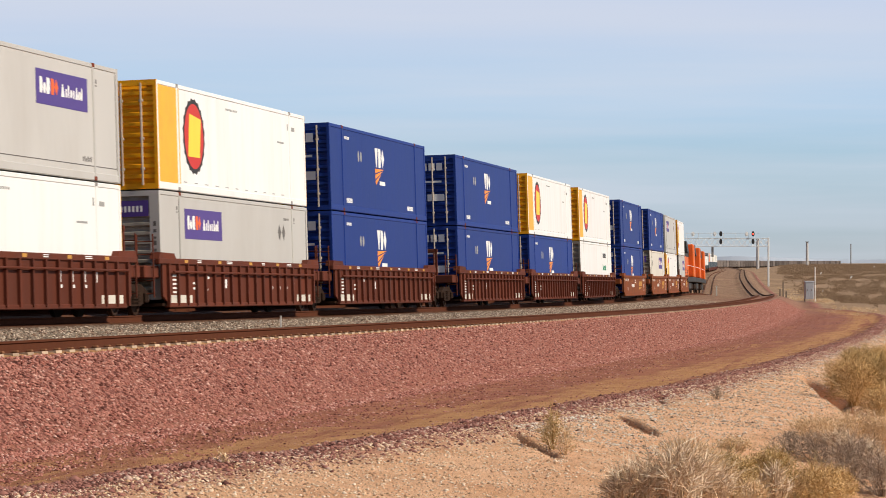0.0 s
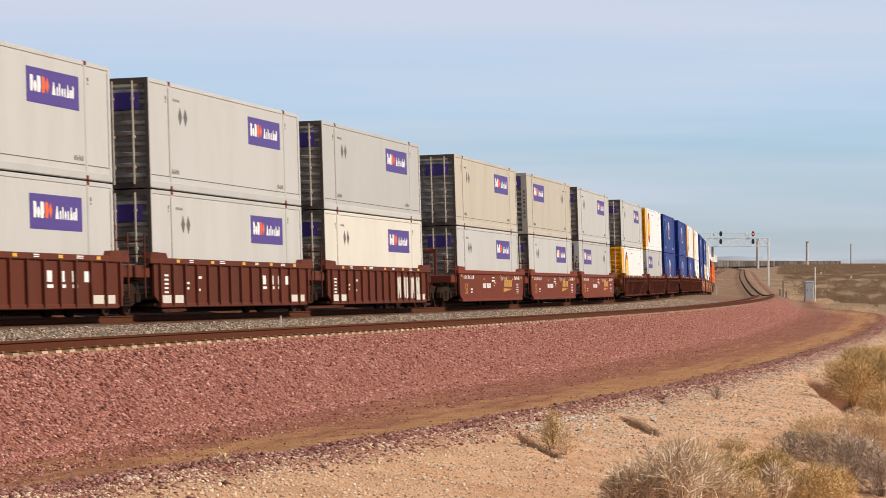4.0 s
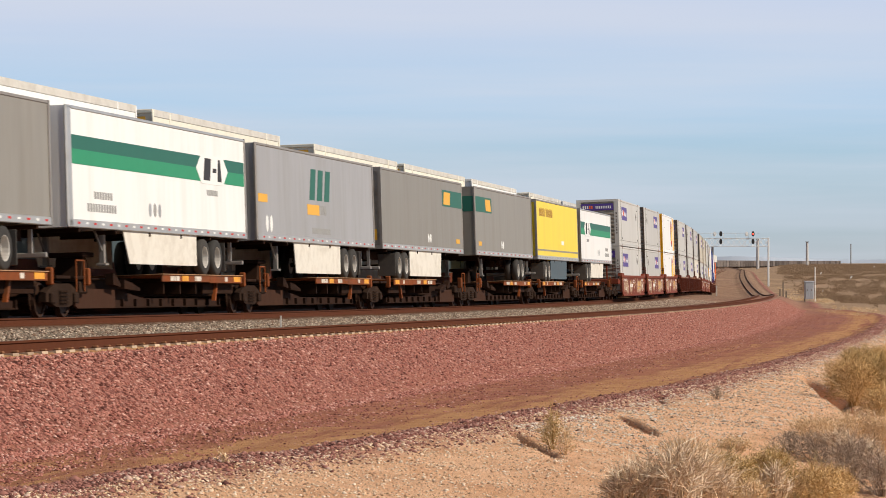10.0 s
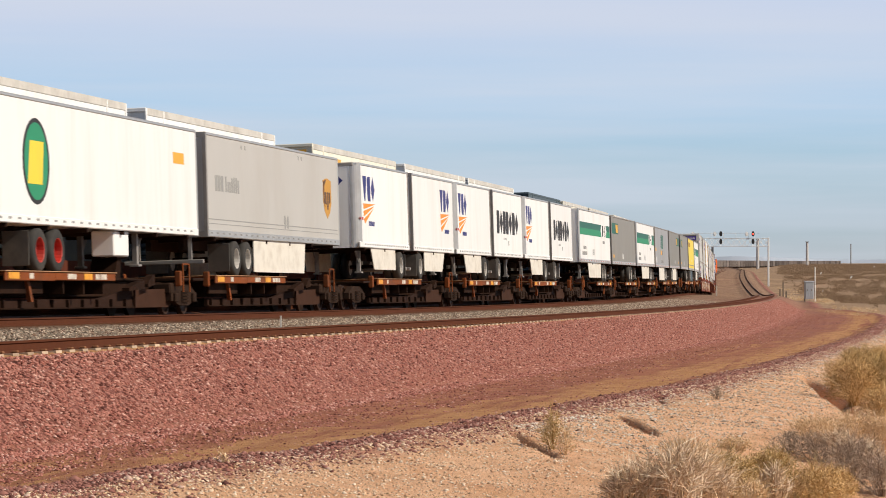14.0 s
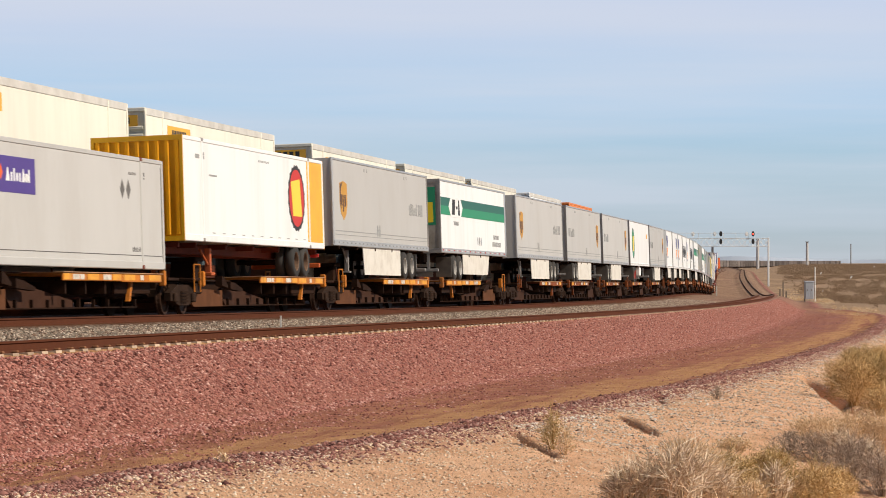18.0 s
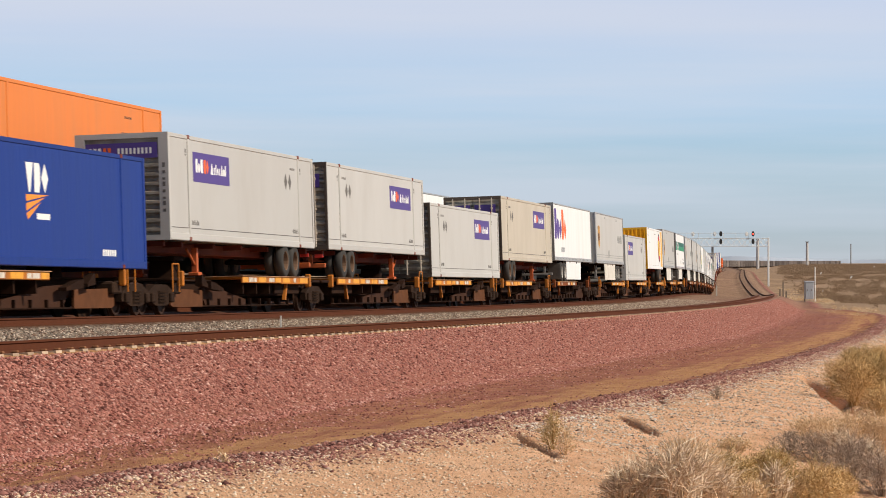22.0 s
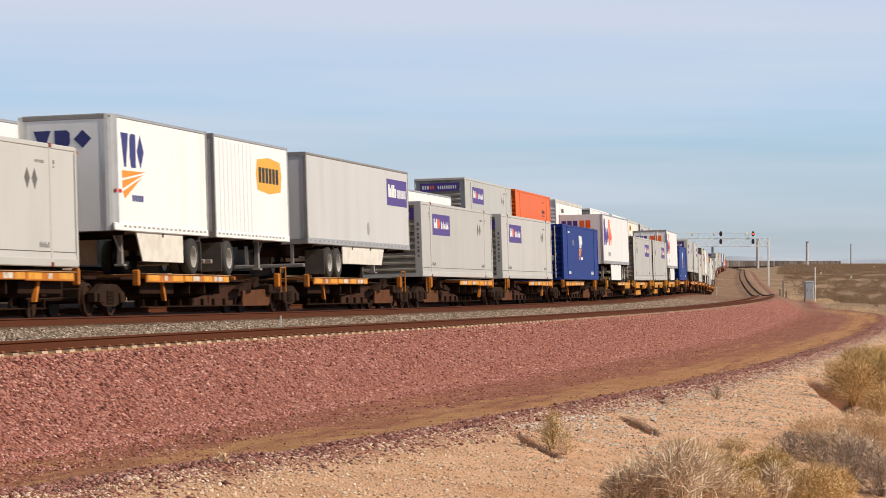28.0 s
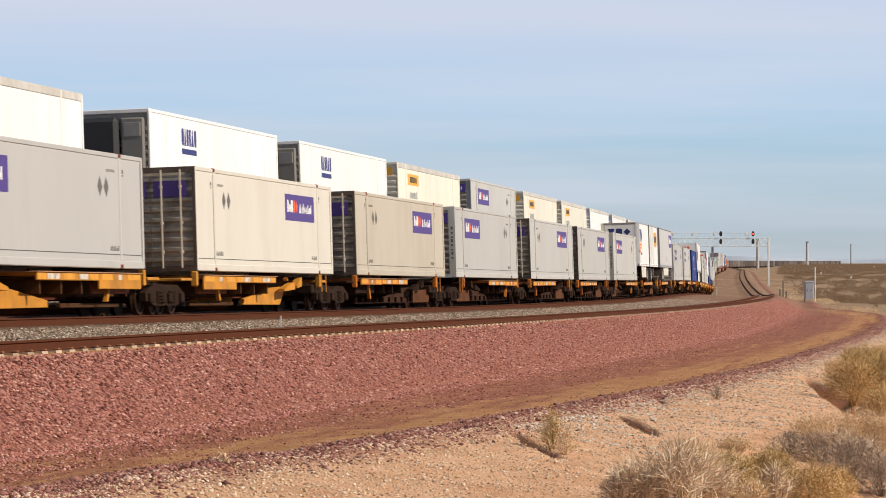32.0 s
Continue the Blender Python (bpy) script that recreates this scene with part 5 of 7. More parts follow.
    for y in (-0.75, 0.75):
        part("landing_leg", Shape().soft(leg_x - 0.07, leg_x + 0.07, y - 0.07, y + 0.07, 0.28, z0, 0.01).soft(leg_x - 0.13, leg_x + 0.13, y - 0.13, y + 0.13, 0.22, 0.28, 0.01).rod((leg_x, y, 0.55), (leg_x + 0.6, y, z0), 0.03), M["dull_trim"], root)
    part("bumper", Shape().soft(-L - 0.02, -L + 0.08, -1.15, 1.15, 0.35, 0.47, 0.02).box(-L, -L + 0.08, -0.8, -0.7, 0.47, z0).box(-L, -L + 0.08, 0.7, 0.8, 0.47, z0), M["dull_trim"], root)
    for y in (-1, 1):
        part("mud_flap", Shape().soft(axles[0] - 0.78, axles[0] - 0.75, min(y * 0.6, y * 1.25), max(y * 0.6, y * 1.25), 0.14, 0.95, 0.01), M["flap_grey"], root, "grey mud flap")
    if kind == "oval":
        part("tool_box", Shape().soft(0.9, 2.1, -1.15, -0.55, 0.45, z0, 0.03), M["white_paint"], root, "white tool box")
    if kind not in ("pup_black", "pup_yellow", "oval") and not (kind == "grey_patch" and turned):
        x0, x1 = (axles[-1] + 0.75, leg_x - (0.75 if kind == "freight_green" else 0.7)) if not pup else (axles[-1] + 0.9, leg_x - 0.4)
        for y in (-1, 1):
            low = 0.5 if kind == "purple_panel" else 0.34 if pup else 0.26 if kind == "freight_green" else 0.14
            sh = Shape().prism([(x0, low), (x1, low), (x1 + (0.5 if pup or kind in ("purple_panel", "freight_green") else 0.2), z0), (x0, z0)], min(y * 1.2, y * 1.23), max(y * 1.2, y * 1.23))
            part("side_skirt", sh, M["slate_paint"] if kind == "yellow" else M["white_paint"] if kind == "purple_name" else M["skirt_white"], root, "side skirt panel")
    # markings
    g, kx = M["grey_ink"], w - 0.02
    for side in ((1,) if turned else (-1,)):
        q = 1 if side < 0 else -1          # +1: x grows to the right as one looks at this side
        lay = lambda name, m_, rects, label="", pr=0.006: plates(name, root, m_, rects, kx, side, pr, label)
        if kind == "freight_green":
            st = lay("stripe", M["deep_green_ink"], [(-L + 0.15, L - 0.12, 2.98, 3.32)], "dark green stripe")
            lay("stripe", M["green_ink"], [(-L + 0.15, L - 0.12, 2.62, 2.98)], "bright green stripe")
            cx = -L + 3.5
            lay("logo_field", M["white_ink"], [[(cx - 1.6, 2.98), (cx - 1.1, 3.36), (cx + 1.1, 3.36), (cx + 1.6, 2.98), (cx + 1.1, 2.56), (cx - 1.1, 2.56)]], "white logo field", 0.009)
            plates("logo_mark", root, M["black_ink"], [[(cx - q * 0.9, 2.66), (cx - q * 0.25, 2.66), (cx - q * 0.1, 3.28), (cx - q * 0.75, 3.28)], [(cx + q * 0.05, 2.9), (cx + q * 0.4, 2.9), (cx + q * 0.42, 3.02), (cx + q * 0.05, 3.02)], [(cx + q * 0.5, 2.66), (cx + q * 0.95, 2.66), (cx + q * 0.8, 3.28), (cx + q * 0.6, 3.28)]], kx + 0.009, side, 0.003)
            lay("lettering", g, letters(cx - 0.5, (0.11,) * 8, 2.24, (0.16,) * 8, 0.03), "", 0.004)
            lay("small_lettering", g, letters(L - 3.4, (0.16,) * 7, 1.82, (0.18,) * 7, 0.05) + letters(L - 3.7, (0.16,) * 11, 1.5, (0.2,) * 11, 0.05), "", 0.004)
            for i in range(3):
                lay("diamond_mark", g if i == 1 else M["aluminium"], [ellipse(0.6 + i * 0.42, 1.68, 0.14, 0.19, 8)], "", 0.004)
        elif kind == "yellow":
            lay("lettering", M["gold_dark"], letters(-L + 1.1, (0.1, 0.2) * 5, 3.22, (0.42, 0.36) * 5, 0.06) + letters(-L + 3.5, (0.1, 0.2) * 6, 3.22, (0.42, 0.36) * 6, 0.06), "dull gold lettering")
            lay("base_line", M["dull_trim"], [(-L + 0.1, L - 0.1, 1.52, 1.6)], "", 0.012)
            lay("small_mark", M["white_ink"], [(1.2, 2.2, 1.9, 2.1)], "", 0.004)
        elif kind == "grey_patch":
            lay("corner_patch", M["deep_green_ink"], [(L - 4.3, L - 0.05, 2.95, 3.6)], "dark green corner patch")
            plates("logo_block", root, M["gold_ink"], [[(L - 4.1, 3.02), (L - 2.75, 3.02), (L - 2.6, 3.52), (L - 3.95, 3.52)]], kx + 0.006, side, 0.004, "yellow logo block")
            lay("small_mark", M["gold_ink"], [(L - 1.5, L - 0.7, 1.5, 1.68)], "yellow label")
            lay("diamond_mark", M["white_ink"], [ellipse(0.7, 1.62, 0.14, 0.18, 8), ellipse(1.1, 1.62, 0.14, 0.18, 8)], "", 0.004)
        elif kind == "grey_big":
            for i, a in enumerate((-1.5, -0.5, 0.5)):
                lay("logo_mark", M["deep_green_ink"], [[(-0.1 + q * a, 2.5), (-0.1 + q * (a + 0.72), 2.5), (-0.1 + q * (a + 0.95), 3.5), (-0.1 + q * (a + 0.3), 3.5)]], "slanted dark green logo mark")
            lay("label_panel", M["gold_ink"], [(0.3 - q * 1.4, 0.3 + q * 0.2, 2.02, 2.35)] if q > 0 else [(0.1, 1.7, 2.02, 2.35)], "yellow label")
            lay("lettering", g, letters(0.5 if q > 0 else -0.9, (0.12,) * 7, 2.05, (0.3,) * 7, 0.04) + letters(-1.4, (0.12,) * 16, 1.42, (0.18,) * 16, 0.04), "", 0.004)
            lay("small_mark", M["gold_ink"], [(L - 1.3, L - 0.2, 2.25, 2.5)], "yellow label")
            lay("diamond_mark", M["white_ink"], [ellipse(L - 1.2, 1.62, 0.16, 0.26, 8), ellipse(L - 1.7, 1.62, 0.16, 0.26, 8)], "", 0.004)
        elif kind == "shield":
            cx = L - 1.6
            pts = [(cx - 0.56, 3.2), (cx, 3.28), (cx + 0.56, 3.2), (cx + 0.56, 2.5), (cx + 0.38, 2.18), (cx, 1.95), (cx - 0.38, 2.18), (cx - 0.56, 2.5)]
            lay("shield", M["logo_gold"], [pts], "dull gold shield")
            plates("shield_band", root, M["brown_ink"], [[(cx - q * 0.52, 2.5), (cx - q * 0.52, 3.16), (cx - q * 0.1, 3.24), (cx - q * 0.38, 3.0), (cx - q * 0.42, 2.62), (cx - q * 0.3, 2.3)], [(cx - 0.36, 2.45), (cx - 0.12, 2.4), (cx - 0.12, 2.82), (cx - 0.36, 2.82)], [(cx - 0.04, 2.25), (cx + 0.14, 2.25), (cx + 0.14, 2.82), (cx - 0.04, 2.82)], [(cx + 0.2, 2.42), (cx + 0.4, 2.5), (cx + 0.4, 2.82), (cx + 0.2, 2.82)]], kx + 0.006, side, 0.003, "brown shield band")
            lay("lettering", g, letters(-L + 0.95, (0.24,) * 3, 2.4, (0.45,) * 3, 0.06) + letters(-L + 2.0, (0.16,) * 7, 2.4, (0.45, 0.3, 0.3, 0.42, 0.45, 0.45, 0.38), 0.06), "dark grey lettering", 0.004)
            lay("diamond_mark", g, [ellipse(1.1, 1.7, 0.14, 0.22, 8), ellipse(0.75, 1.7, 0.14, 0.22, 8)], "", 0.004)
            lay("seam", g, [(-L + 0.2, L - 0.3, 1.58, 1.61), (-L + 0.2, L - 0.3, 1.46, 1.48)], "", 0.005)
            lay("roof_clip", g, [(-4.2 + i * 0.4 + 6 * (i // 2), -4.1 + i * 0.4 + 6 * (i // 2), 3.7, 3.82) for i in range(4)], "", 0.006)
        elif kind == "oval":
            cx = (-L + 2.9) * q
            lay("logo_rim", M["black_ink"], [ellipse(cx, 2.55, 0.92, 1.0)], "dark oval logo rim")
            plates("logo_disc", root, M["green_ink"], [ellipse(cx, 2.55, 0.8, 0.9)], kx + 0.006, side, 0.003, "green oval")
            plates("logo_block", root, M["lemon_paint"], [[(cx - q * 0.62, 2.02), (cx + q * 0.38, 2.02), (cx + q * 0.52, 3.02), (cx - q * 0.42, 3.02)]], kx + 0.009, side, 0.003, "yellow logo block")
            lay("small_mark", M["gold_ink"], [(L - 2.2, L - 1.2, 3.0, 3.3)] if q > 0 else [(-L + 1.2, -L + 2.2, 3.0, 3.3)], "yellow label")
        elif kind == "purple_name":
            a = -L + 0.5 if q > 0 else L - 0.5
            for k_, x_, w_, m_ in (("P", 0.0, 0.78, "purple_ink"), ("o", 0.82, 0.95, "purple_ink"), ("D", 1.8, 0.95, "purple_ink"), ("P", 2.8, 0.84, "orange_ink"), ("D", 3.66, 0.98, "orange_ink")):
                lay("lettering", M[m_], shapes(a + q * x_, k_, (w_,), 2.2, 1.54, 0.05, q), "purple logo shape" if m_ == "purple_ink" else "orange logo shape")
            lay("small_lettering", M["aluminium"], letters(a + q * 2.4, (0.2,) * 6, 1.55, (0.24,) * 6, 0.05, q), "", 0.004)
        elif kind == "purple_panel":
            cx = L - 2.0 if q > 0 else -L + 2.0
            sgn = lay("logo_panel", M["purple_sign"], [(cx - 1.75, cx + 1.75, 2.68, 3.64)], "purple logo panel")
            plates("logo_mark", sgn, M["white_ink"], letters(cx - q * 1.5, (0.26, 0.2, 0.24, 0.24, 0.22), 2.98, (0.46, 0.32, 0.46, 0.46, 0.32), 0.04, q) + letters(cx + q * 0.05, (0.13,) * 8, 2.98, (0.3,) * 8, 0.06, q), kx + 0.006, side, 0.003)
            lay("diamond_mark", g, [ellipse(1.0, 1.75, 0.2, 0.24, 10)], "", 0.004)
        elif kind == "pup_black":
            for k_, x_, w_ in (("P", -3.1, 0.74), ("D", -2.3, 0.86), ("P", -1.38, 0.74), ("P", -0.56, 0.76), ("D", 0.26, 0.92), ("P", 1.24, 0.8), ("D", 2.1, 0.9)):
                lay("name_shape", M["black_ink"], shapes(x_, k_, (w_,), 2.12, 1.02), "black painted shape")
            lay("stencil_mark", g, letters(-1.3, (0.08,) * 5, 1.85, (0.1,) * 5, 0.1) + [(0.0, 0.2, 1.62, 1.82)], "", 0.004)
        elif kind in ("pup_flag", "pup_flag_back"):
            cx = 2.5
            lay("lettering", M["navy_ink"], shapes(cx - q * 1.05, "VPD", (0.62, 0.5, 0.6), 2.72, 0.86, 0.1, q), "navy logo shapes")
            lay("logo_flag", M["amber_flag"], [[(cx - q, 2.62), (cx + q * 0.98, 2.64), (cx - q, 2.42)], [(cx - q, 2.36), (cx + q * 0.8, 2.57), (cx - q * 0.98, 2.16)], [(cx - q * 0.98, 2.08), (cx + q * 0.62, 2.48), (cx - q * 0.8, 1.92)]], "amber-orange flag in three rays")
            lay("small_lettering", M["navy_ink"], letters(cx - q * 0.2, (0.13,) * 6, 1.86, (0.16,) * 6, 0.03, q), "", 0.004)
            if kind == "pup_flag":
                lay("nose_band", M["red_ink"], [(L - 0.62, L - 0.12, 2.05, 2.14)], "", 0.01)
        elif kind == "pup_yellow":
            cx = 1.9 * q
            lay("name_panel", M["gold_ink"], [[(cx - 1.5, 3.05), (cx - 1.35, 3.5), (cx, 3.6), (cx + 1.35, 3.5), (cx + 1.5, 3.05), (cx + 1.35, 2.6), (cx, 2.5), (cx - 1.35, 2.6)]], "yellow name panel")
            plates("lettering", root, M["black_ink"], letters(cx - 1.2, (0.3,) * 6, 2.82, (0.46,) * 6, 0.1), kx + 0.006, side, 0.003)
            for i in range(9):
                plates("side_rib", root, body_mat, [(-3.6 + i * 0.42, -3.55 + i * 0.42, z0 + 0.2, z1 - 0.15)], kx, side, 0.02)
    if kind == "freight_green":
        end_plates("door_panel", root, M["green_ink"], [(-1.1, 1.1, 2.2, 3.7)], -L, -1, 0.01, "green and yellow door poster")
        end_plates("door_panel", root, M["lemon_paint"], [(-1.0, 1.0, 2.3, 3.1)], -L - 0.01, -1, 0.004)
    if kind == "purple_name":
        end_plates("door_mark", root, M["purple_ink"], [(0.82 - i * 0.3, 1.05 - i * 0.3, 3.1, 3.6) for i in range(3)], -L - 0.002, -1, 0.006)
        end_plates("door_mark", root, M["orange_ink"], [(-0.4 - i * 0.5, 0.0 - i * 0.5, 3.1, 3.6) for i in range(2)], -L - 0.002, -1, 0.006)
        end_plates("nose_mark", root, M["purple_ink"], [(-1.13 + i * 0.34, -0.88 + i * 0.34, 3.2, 3.65) for i in range(3)], L - 0.01, 1, 0.008)
        end_plates("nose_mark", root, M["orange_ink"], [(-0.08 + i * 0.36, 0.2 + i * 0.36, 3.2, 3.65) for i in range(2)], L - 0.01, 1, 0.008)
    if kind == "pup_flag":
        sh = Shape()
        for pts in shapes(-0.8, "VPD", (0.46, 0.4, 0.46), 3.18, 0.46, 0.1):
            sh.prism_x(pts, L - 0.01, L - 0.002)
        part("nose_mark", sh, M["navy_ink"], root)
        end_plates("nose_flag", root, M["amber_flag"], [(-0.75, 0.35, 3.02, 3.1)], L - 0.01, 1, 0.008)
        end_plates("nose_mark", root, M["black_ink"], [(-0.9, -0.5, 1.5, 1.85)], L - 0.01, 1, 0.05)
    if kind == "grey_patch":
        end_plates("nose_patch", root, M["deep_green_ink"], [(-1.2, 1.2, 2.95, 3.6)], L - 0.01, 1, 0.006, "dark green nose patch")
        end_plates("door_label", root, M["gold_ink"], [(-1.0, -0.2, 2.9, 3.4), (-1.1, -0.2, 1.4, 1.8)], -L, -1, 0.008, "yellow door label")
    return root


def quarter_post(L, y, z0, z1, w):
    """A rounded corner between nose and side."""
    r, n = 0.32, 7
    pts = [(L - r + r * math.sin(math.pi / 2 * i / (n - 1)), y * (w - r + r * math.cos(math.pi / 2 * i / (n - 1)))) for i in range(n)]
    pts += [(L - r, y * (w - r))]
    m = len(pts)
    v = [(a, b, z0) for a, b in pts] + [(a, b, z1) for a, b in pts]
    return v, [tuple(range(m)), tuple(range(2 * m - 1, m - 1, -1))] + [(i, (i + 1) % m, m + (i + 1) % m, m + i) for i in range(m)]


def chassis():
    """A red skeletal container chassis; z 0 is the deck under its wheels."""
    root = thing("container_chassis", "rusty red skeletal chassis under a container", "chassis", "chassis on the train")
    fr = Shape()
    for y in (-0.45, 0.45):
        fr.soft(-7.9, 7.9, y - 0.06, y + 0.06, 0.62, 0.92, 0.02)
    for x in (-7.8, -6.1, -3.0, 0.0, 3.0, 6.1, 7.8):
        fr.box(x - 0.08, x + 0.08, -1.05, 1.05, 0.78, 0.93)
    part("frame", fr, M["chassis_shade_red"], root)
    for x in (-5.6, -4.4):
        part("axle", Shape().rod((x, -1.0, 0.515), (x, 1.0, 0.515), 0.07), M["under_shade_rust"], root)
        for y in (-1.12, 1.12):
            road_wheel(x, y, 0.515, M["hub_rust"], root)
    for y in (-0.8, 0.8):
        part("landing_leg", Shape().soft(4.0, 4.16, y - 0.08, y + 0.08, 0.12, 0.8, 0.01).soft(3.9, 4.26, y - 0.15, y + 0.15, 0.02, 0.12, 0.02).rod((4.08, y, 0.3), (4.9, y, 0.75), 0.04), M["chassis_red"], root)
    part("bumper", Shape().soft(-7.95, -7.82, -1.15, 1.15, 0.35, 0.5, 0.02).box(-7.9, -7.82, -0.7, -0.55, 0.5, 0.8).box(-7.9, -7.82, 0.55, 0.7, 0.5, 0.8), M["chassis_red"], root)
    for y in (-0.95, 0.95):
        part("tail_light", Shape().soft(-7.99, -7.93, y - 0.14, y + 0.14, 0.68, 0.8, 0.01), M["red_ink"], root, "red tail light")
    return root

# ---------------------------------------------------------------- railway cars


def bogie(x, root, wheel=0.42, plain=False):
    """A two-axle truck under a car, at x along it."""
    fr = Shape()
    if plain:
        for i in (-0.87, 0.87):
            for y in (-0.76, 0.76):
                fr.lathe([(wheel + 0.02, -0.06), (wheel, 0.06)], x + i, y, wheel, 16)
    for y in (-1.0, 1.0):
        a, b = y - 0.09, y + 0.09
        fr.prism([(x - 1.2, 0.36), (x - 1.2, 0.58), (x - 0.55, 0.80), (x + 0.55, 0.80), (x + 1.2, 0.58), (x + 1.2, 0.36), (x + 0.95, 0.36), (x + 0.45, 0.24), (x - 0.45, 0.24), (x - 0.95, 0.36)], a, b)
    fr.soft(x - 0.25, x + 0.25, -1.05, 1.05, 0.42, 0.72, 0.03)
    bg = part("bogie", fr, M["bogie_shade_steel"], root, "rusty cast-steel truck frame, darkened as in deep shade")
    if plain:
        return bg
    sp = Shape()
    for y in (-1.1, 1.1):
        for i in (-0.2, 0.0, 0.2):
            for k in range(4):
                sp.rod((x + i, y, 0.33 + k * 0.085), (x + i, y, 0.375 + k * 0.085), 0.075, 8)
        for i in (-0.85, 0.85):
            sp.soft(x + i - 0.15, x + i + 0.15, y - 0.07, y + 0.07, 0.32, 0.58, 0.03)
    part("spring_set", sp, M["bogie_shade_steel"], bg)
    for i in (-0.87, 0.87):
        ws = Shape().rod((x + i, -0.8, wheel), (x + i, 0.8, wheel), 0.075)
        for y in (-0.76, 0.76):
            s_ = 1 if y > 0 else -1
            ws.lathe([(wheel + 0.03, -s_ * 0.07), (wheel + 0.025, -s_ * 0.035), (wheel, -s_ * 0.03), (wheel - 0.01, s_ * 0.06), (wheel - 0.06, s_ * 0.065), (wheel - 0.1, s_ * 0.02), (0.16, s_ * 0.03), (0.1, s_ * 0.07)], x + i, y, wheel, 22)
        part("wheelset", ws, M["wheel_steel"], bg)
    return bg


def coupler(x, way, root):
    part("coupler", Shape().soft(min(x, x + way * 1.1), max(x, x + way * 1.1), -0.12, 0.12, 0.66, 0.92, 0.03).soft(min(x + way * 0.9, x + way * 1.3), max(x + way * 0.9, x + way * 1.3), -0.2, 0.2, 0.6, 0.98, 0.05), M["bogie_shade_steel"], root)


WELL = {
    "ribbed": ("rust_brown", "dark brown ribbed double-stack well car"),
    "smooth": ("oxide_red", "smooth oxide-red double-stack well car with yellow marks"),
    "flanged": ("rust_brown", "brown ribbed well car with a flanged top chord"),
    "tagged": ("oxide_red", "oxide-red well car covered with pale spray-paint scrawls"),
    "orange": ("rust_orange", "faded orange-brown double-stack well car"),
}


def well_car(kind, front, half=9.7, plain=False):
    """A unit of an articulated well car; its back truck is shared."""
    skin, label = WELL[kind]
    m = M[skin]
    root = thing("well_car", label, "well car", "well cars")
    top, bot = 1.34, 0.24
    for y in (-1, 1):
        a, b = sorted((y * 1.36, y * 1.42))
        sh = Shape().prism([(-8.3, bot + 0.25), (-7.7, bot), (7.7, bot), (8.3, bot + 0.25), (8.3, top), (-8.3, top)], a, b)
        side = part("side_wall", sh, m, root)
        if plain:
            continue
        part("top_chord", Shape().soft(-8.7, 8.7, min(y * 1.34, y * 1.47), max(y * 1.34, y * 1.47), top - 0.02, top + 0.14, 0.02), m, side)
        part("bottom_chord", Shape().soft(-7.8, 7.8, min(y * 1.30, y * 1.46), max(y * 1.30, y * 1.46), bot - 0.06, bot + 0.06, 0.02), m, side)
        if kind in ("ribbed", "flanged"):
            for i in range(19 if kind == "ribbed" else 15):
                x = -7.9 + i * 15.8 / (18 if kind == "ribbed" else 14)
                part("rib", Shape().prism([(x - 0.05, bot), (x + 0.05, bot), (x + 0.05, top), (x - 0.05, top)], min(y * 1.42, y * 1.50), max(y * 1.42, y * 1.50)), m, side)
            plates("reflector", side, M["gold_ink"] if kind == "flanged" else M["logo_gold"], [(x_, x_ + 0.3, top + 0.03, top + 0.11) for x_ in (-6.4, -3.1, 0.2, 3.3, 6.1)], 1.47, y, 0.005, "amber reflector")
            plates("chord_mark", side, M["white_ink"], [(x_, x_ + w_, top + z_, top + z_ + 0.025) for x_, w_ in ((-5.2, 0.4), (-2.2, 0.55), (1.6, 0.35), (4.6, 0.5)) for z_ in (0.04, 0.085)], 1.47, y, 0.005)
            if kind == "ribbed":
                part("pipe", Shape().rod((-7.6, y * 1.52, top - 0.22), (7.8, y * 1.52, top - 0.22), 0.03, 6), m, side)
            plates("stencil_mark", side, M["white_ink"], letters(2.6, (0.34, 0.34, 0.34, 0.34), 0.82, (0.26,) * 4, 0.55) + letters(2.6, (0.42, 0.42, 0.42), 0.68, (0.08,) * 3, 0.47)
                   + [(-7.4, -7.05, 0.45 + i * 0.11, 0.5 + i * 0.11) for i in range(6)] + [(-5.5, -5.1, 0.8, 0.86), (-5.5, -5.15, 0.66, 0.72), (-4.4, -3.9, 0.95, 1.02), (-4.4, -4.05, 0.62, 0.68), (-2.3, -2.1, 0.7, 0.95)], 1.42, y, 0.006)
            for x0, x1 in ((-7.65, -5.6), (5.9, 7.6)):
                plates("worn_patch", side, M["cream_paint"], [(x0, x1, bot + 0.06, bot + 0.27)], 1.42, y, 0.006, "worn pale patch")
            if kind == "flanged" and front and y < 0:
                for k_ in range(5):
                    a_ = 2.5 + k_ * 0.85
                    plates("spray_paint", side, M["cream_paint"], [[(a_, 0.36), (a_ + 0.22, 0.34), (a_ + 0.34, 0.7), (a_ + 0.5, 0.36), (a_ + 0.7, 0.4), (a_ + 0.72, 1.12), (a_ + 0.5, 1.16), (a_ + 0.46, 0.86), (a_ + 0.3, 1.14), (a_ + 0.06, 1.1)]], 1.42, y, 0.012, "white spray-paint shape")
        else:
            lx = 2.7 if y < 0 else -5.5
            plates("logo_mark", side, M["logo_gold"], [[(lx + a_, 0.80), (lx + a_ + 0.4, 0.80), (lx + a_ + 0.5, 1.10), (lx + a_ + 0.12, 1.10)] for a_ in (0.2, 0.76, 1.32, 1.88)] + [[(lx, 0.56), (lx + 2.4, 0.70), (lx + 0.1, 0.73)]], 1.42, y, 0.006, "dull gold logo mark")
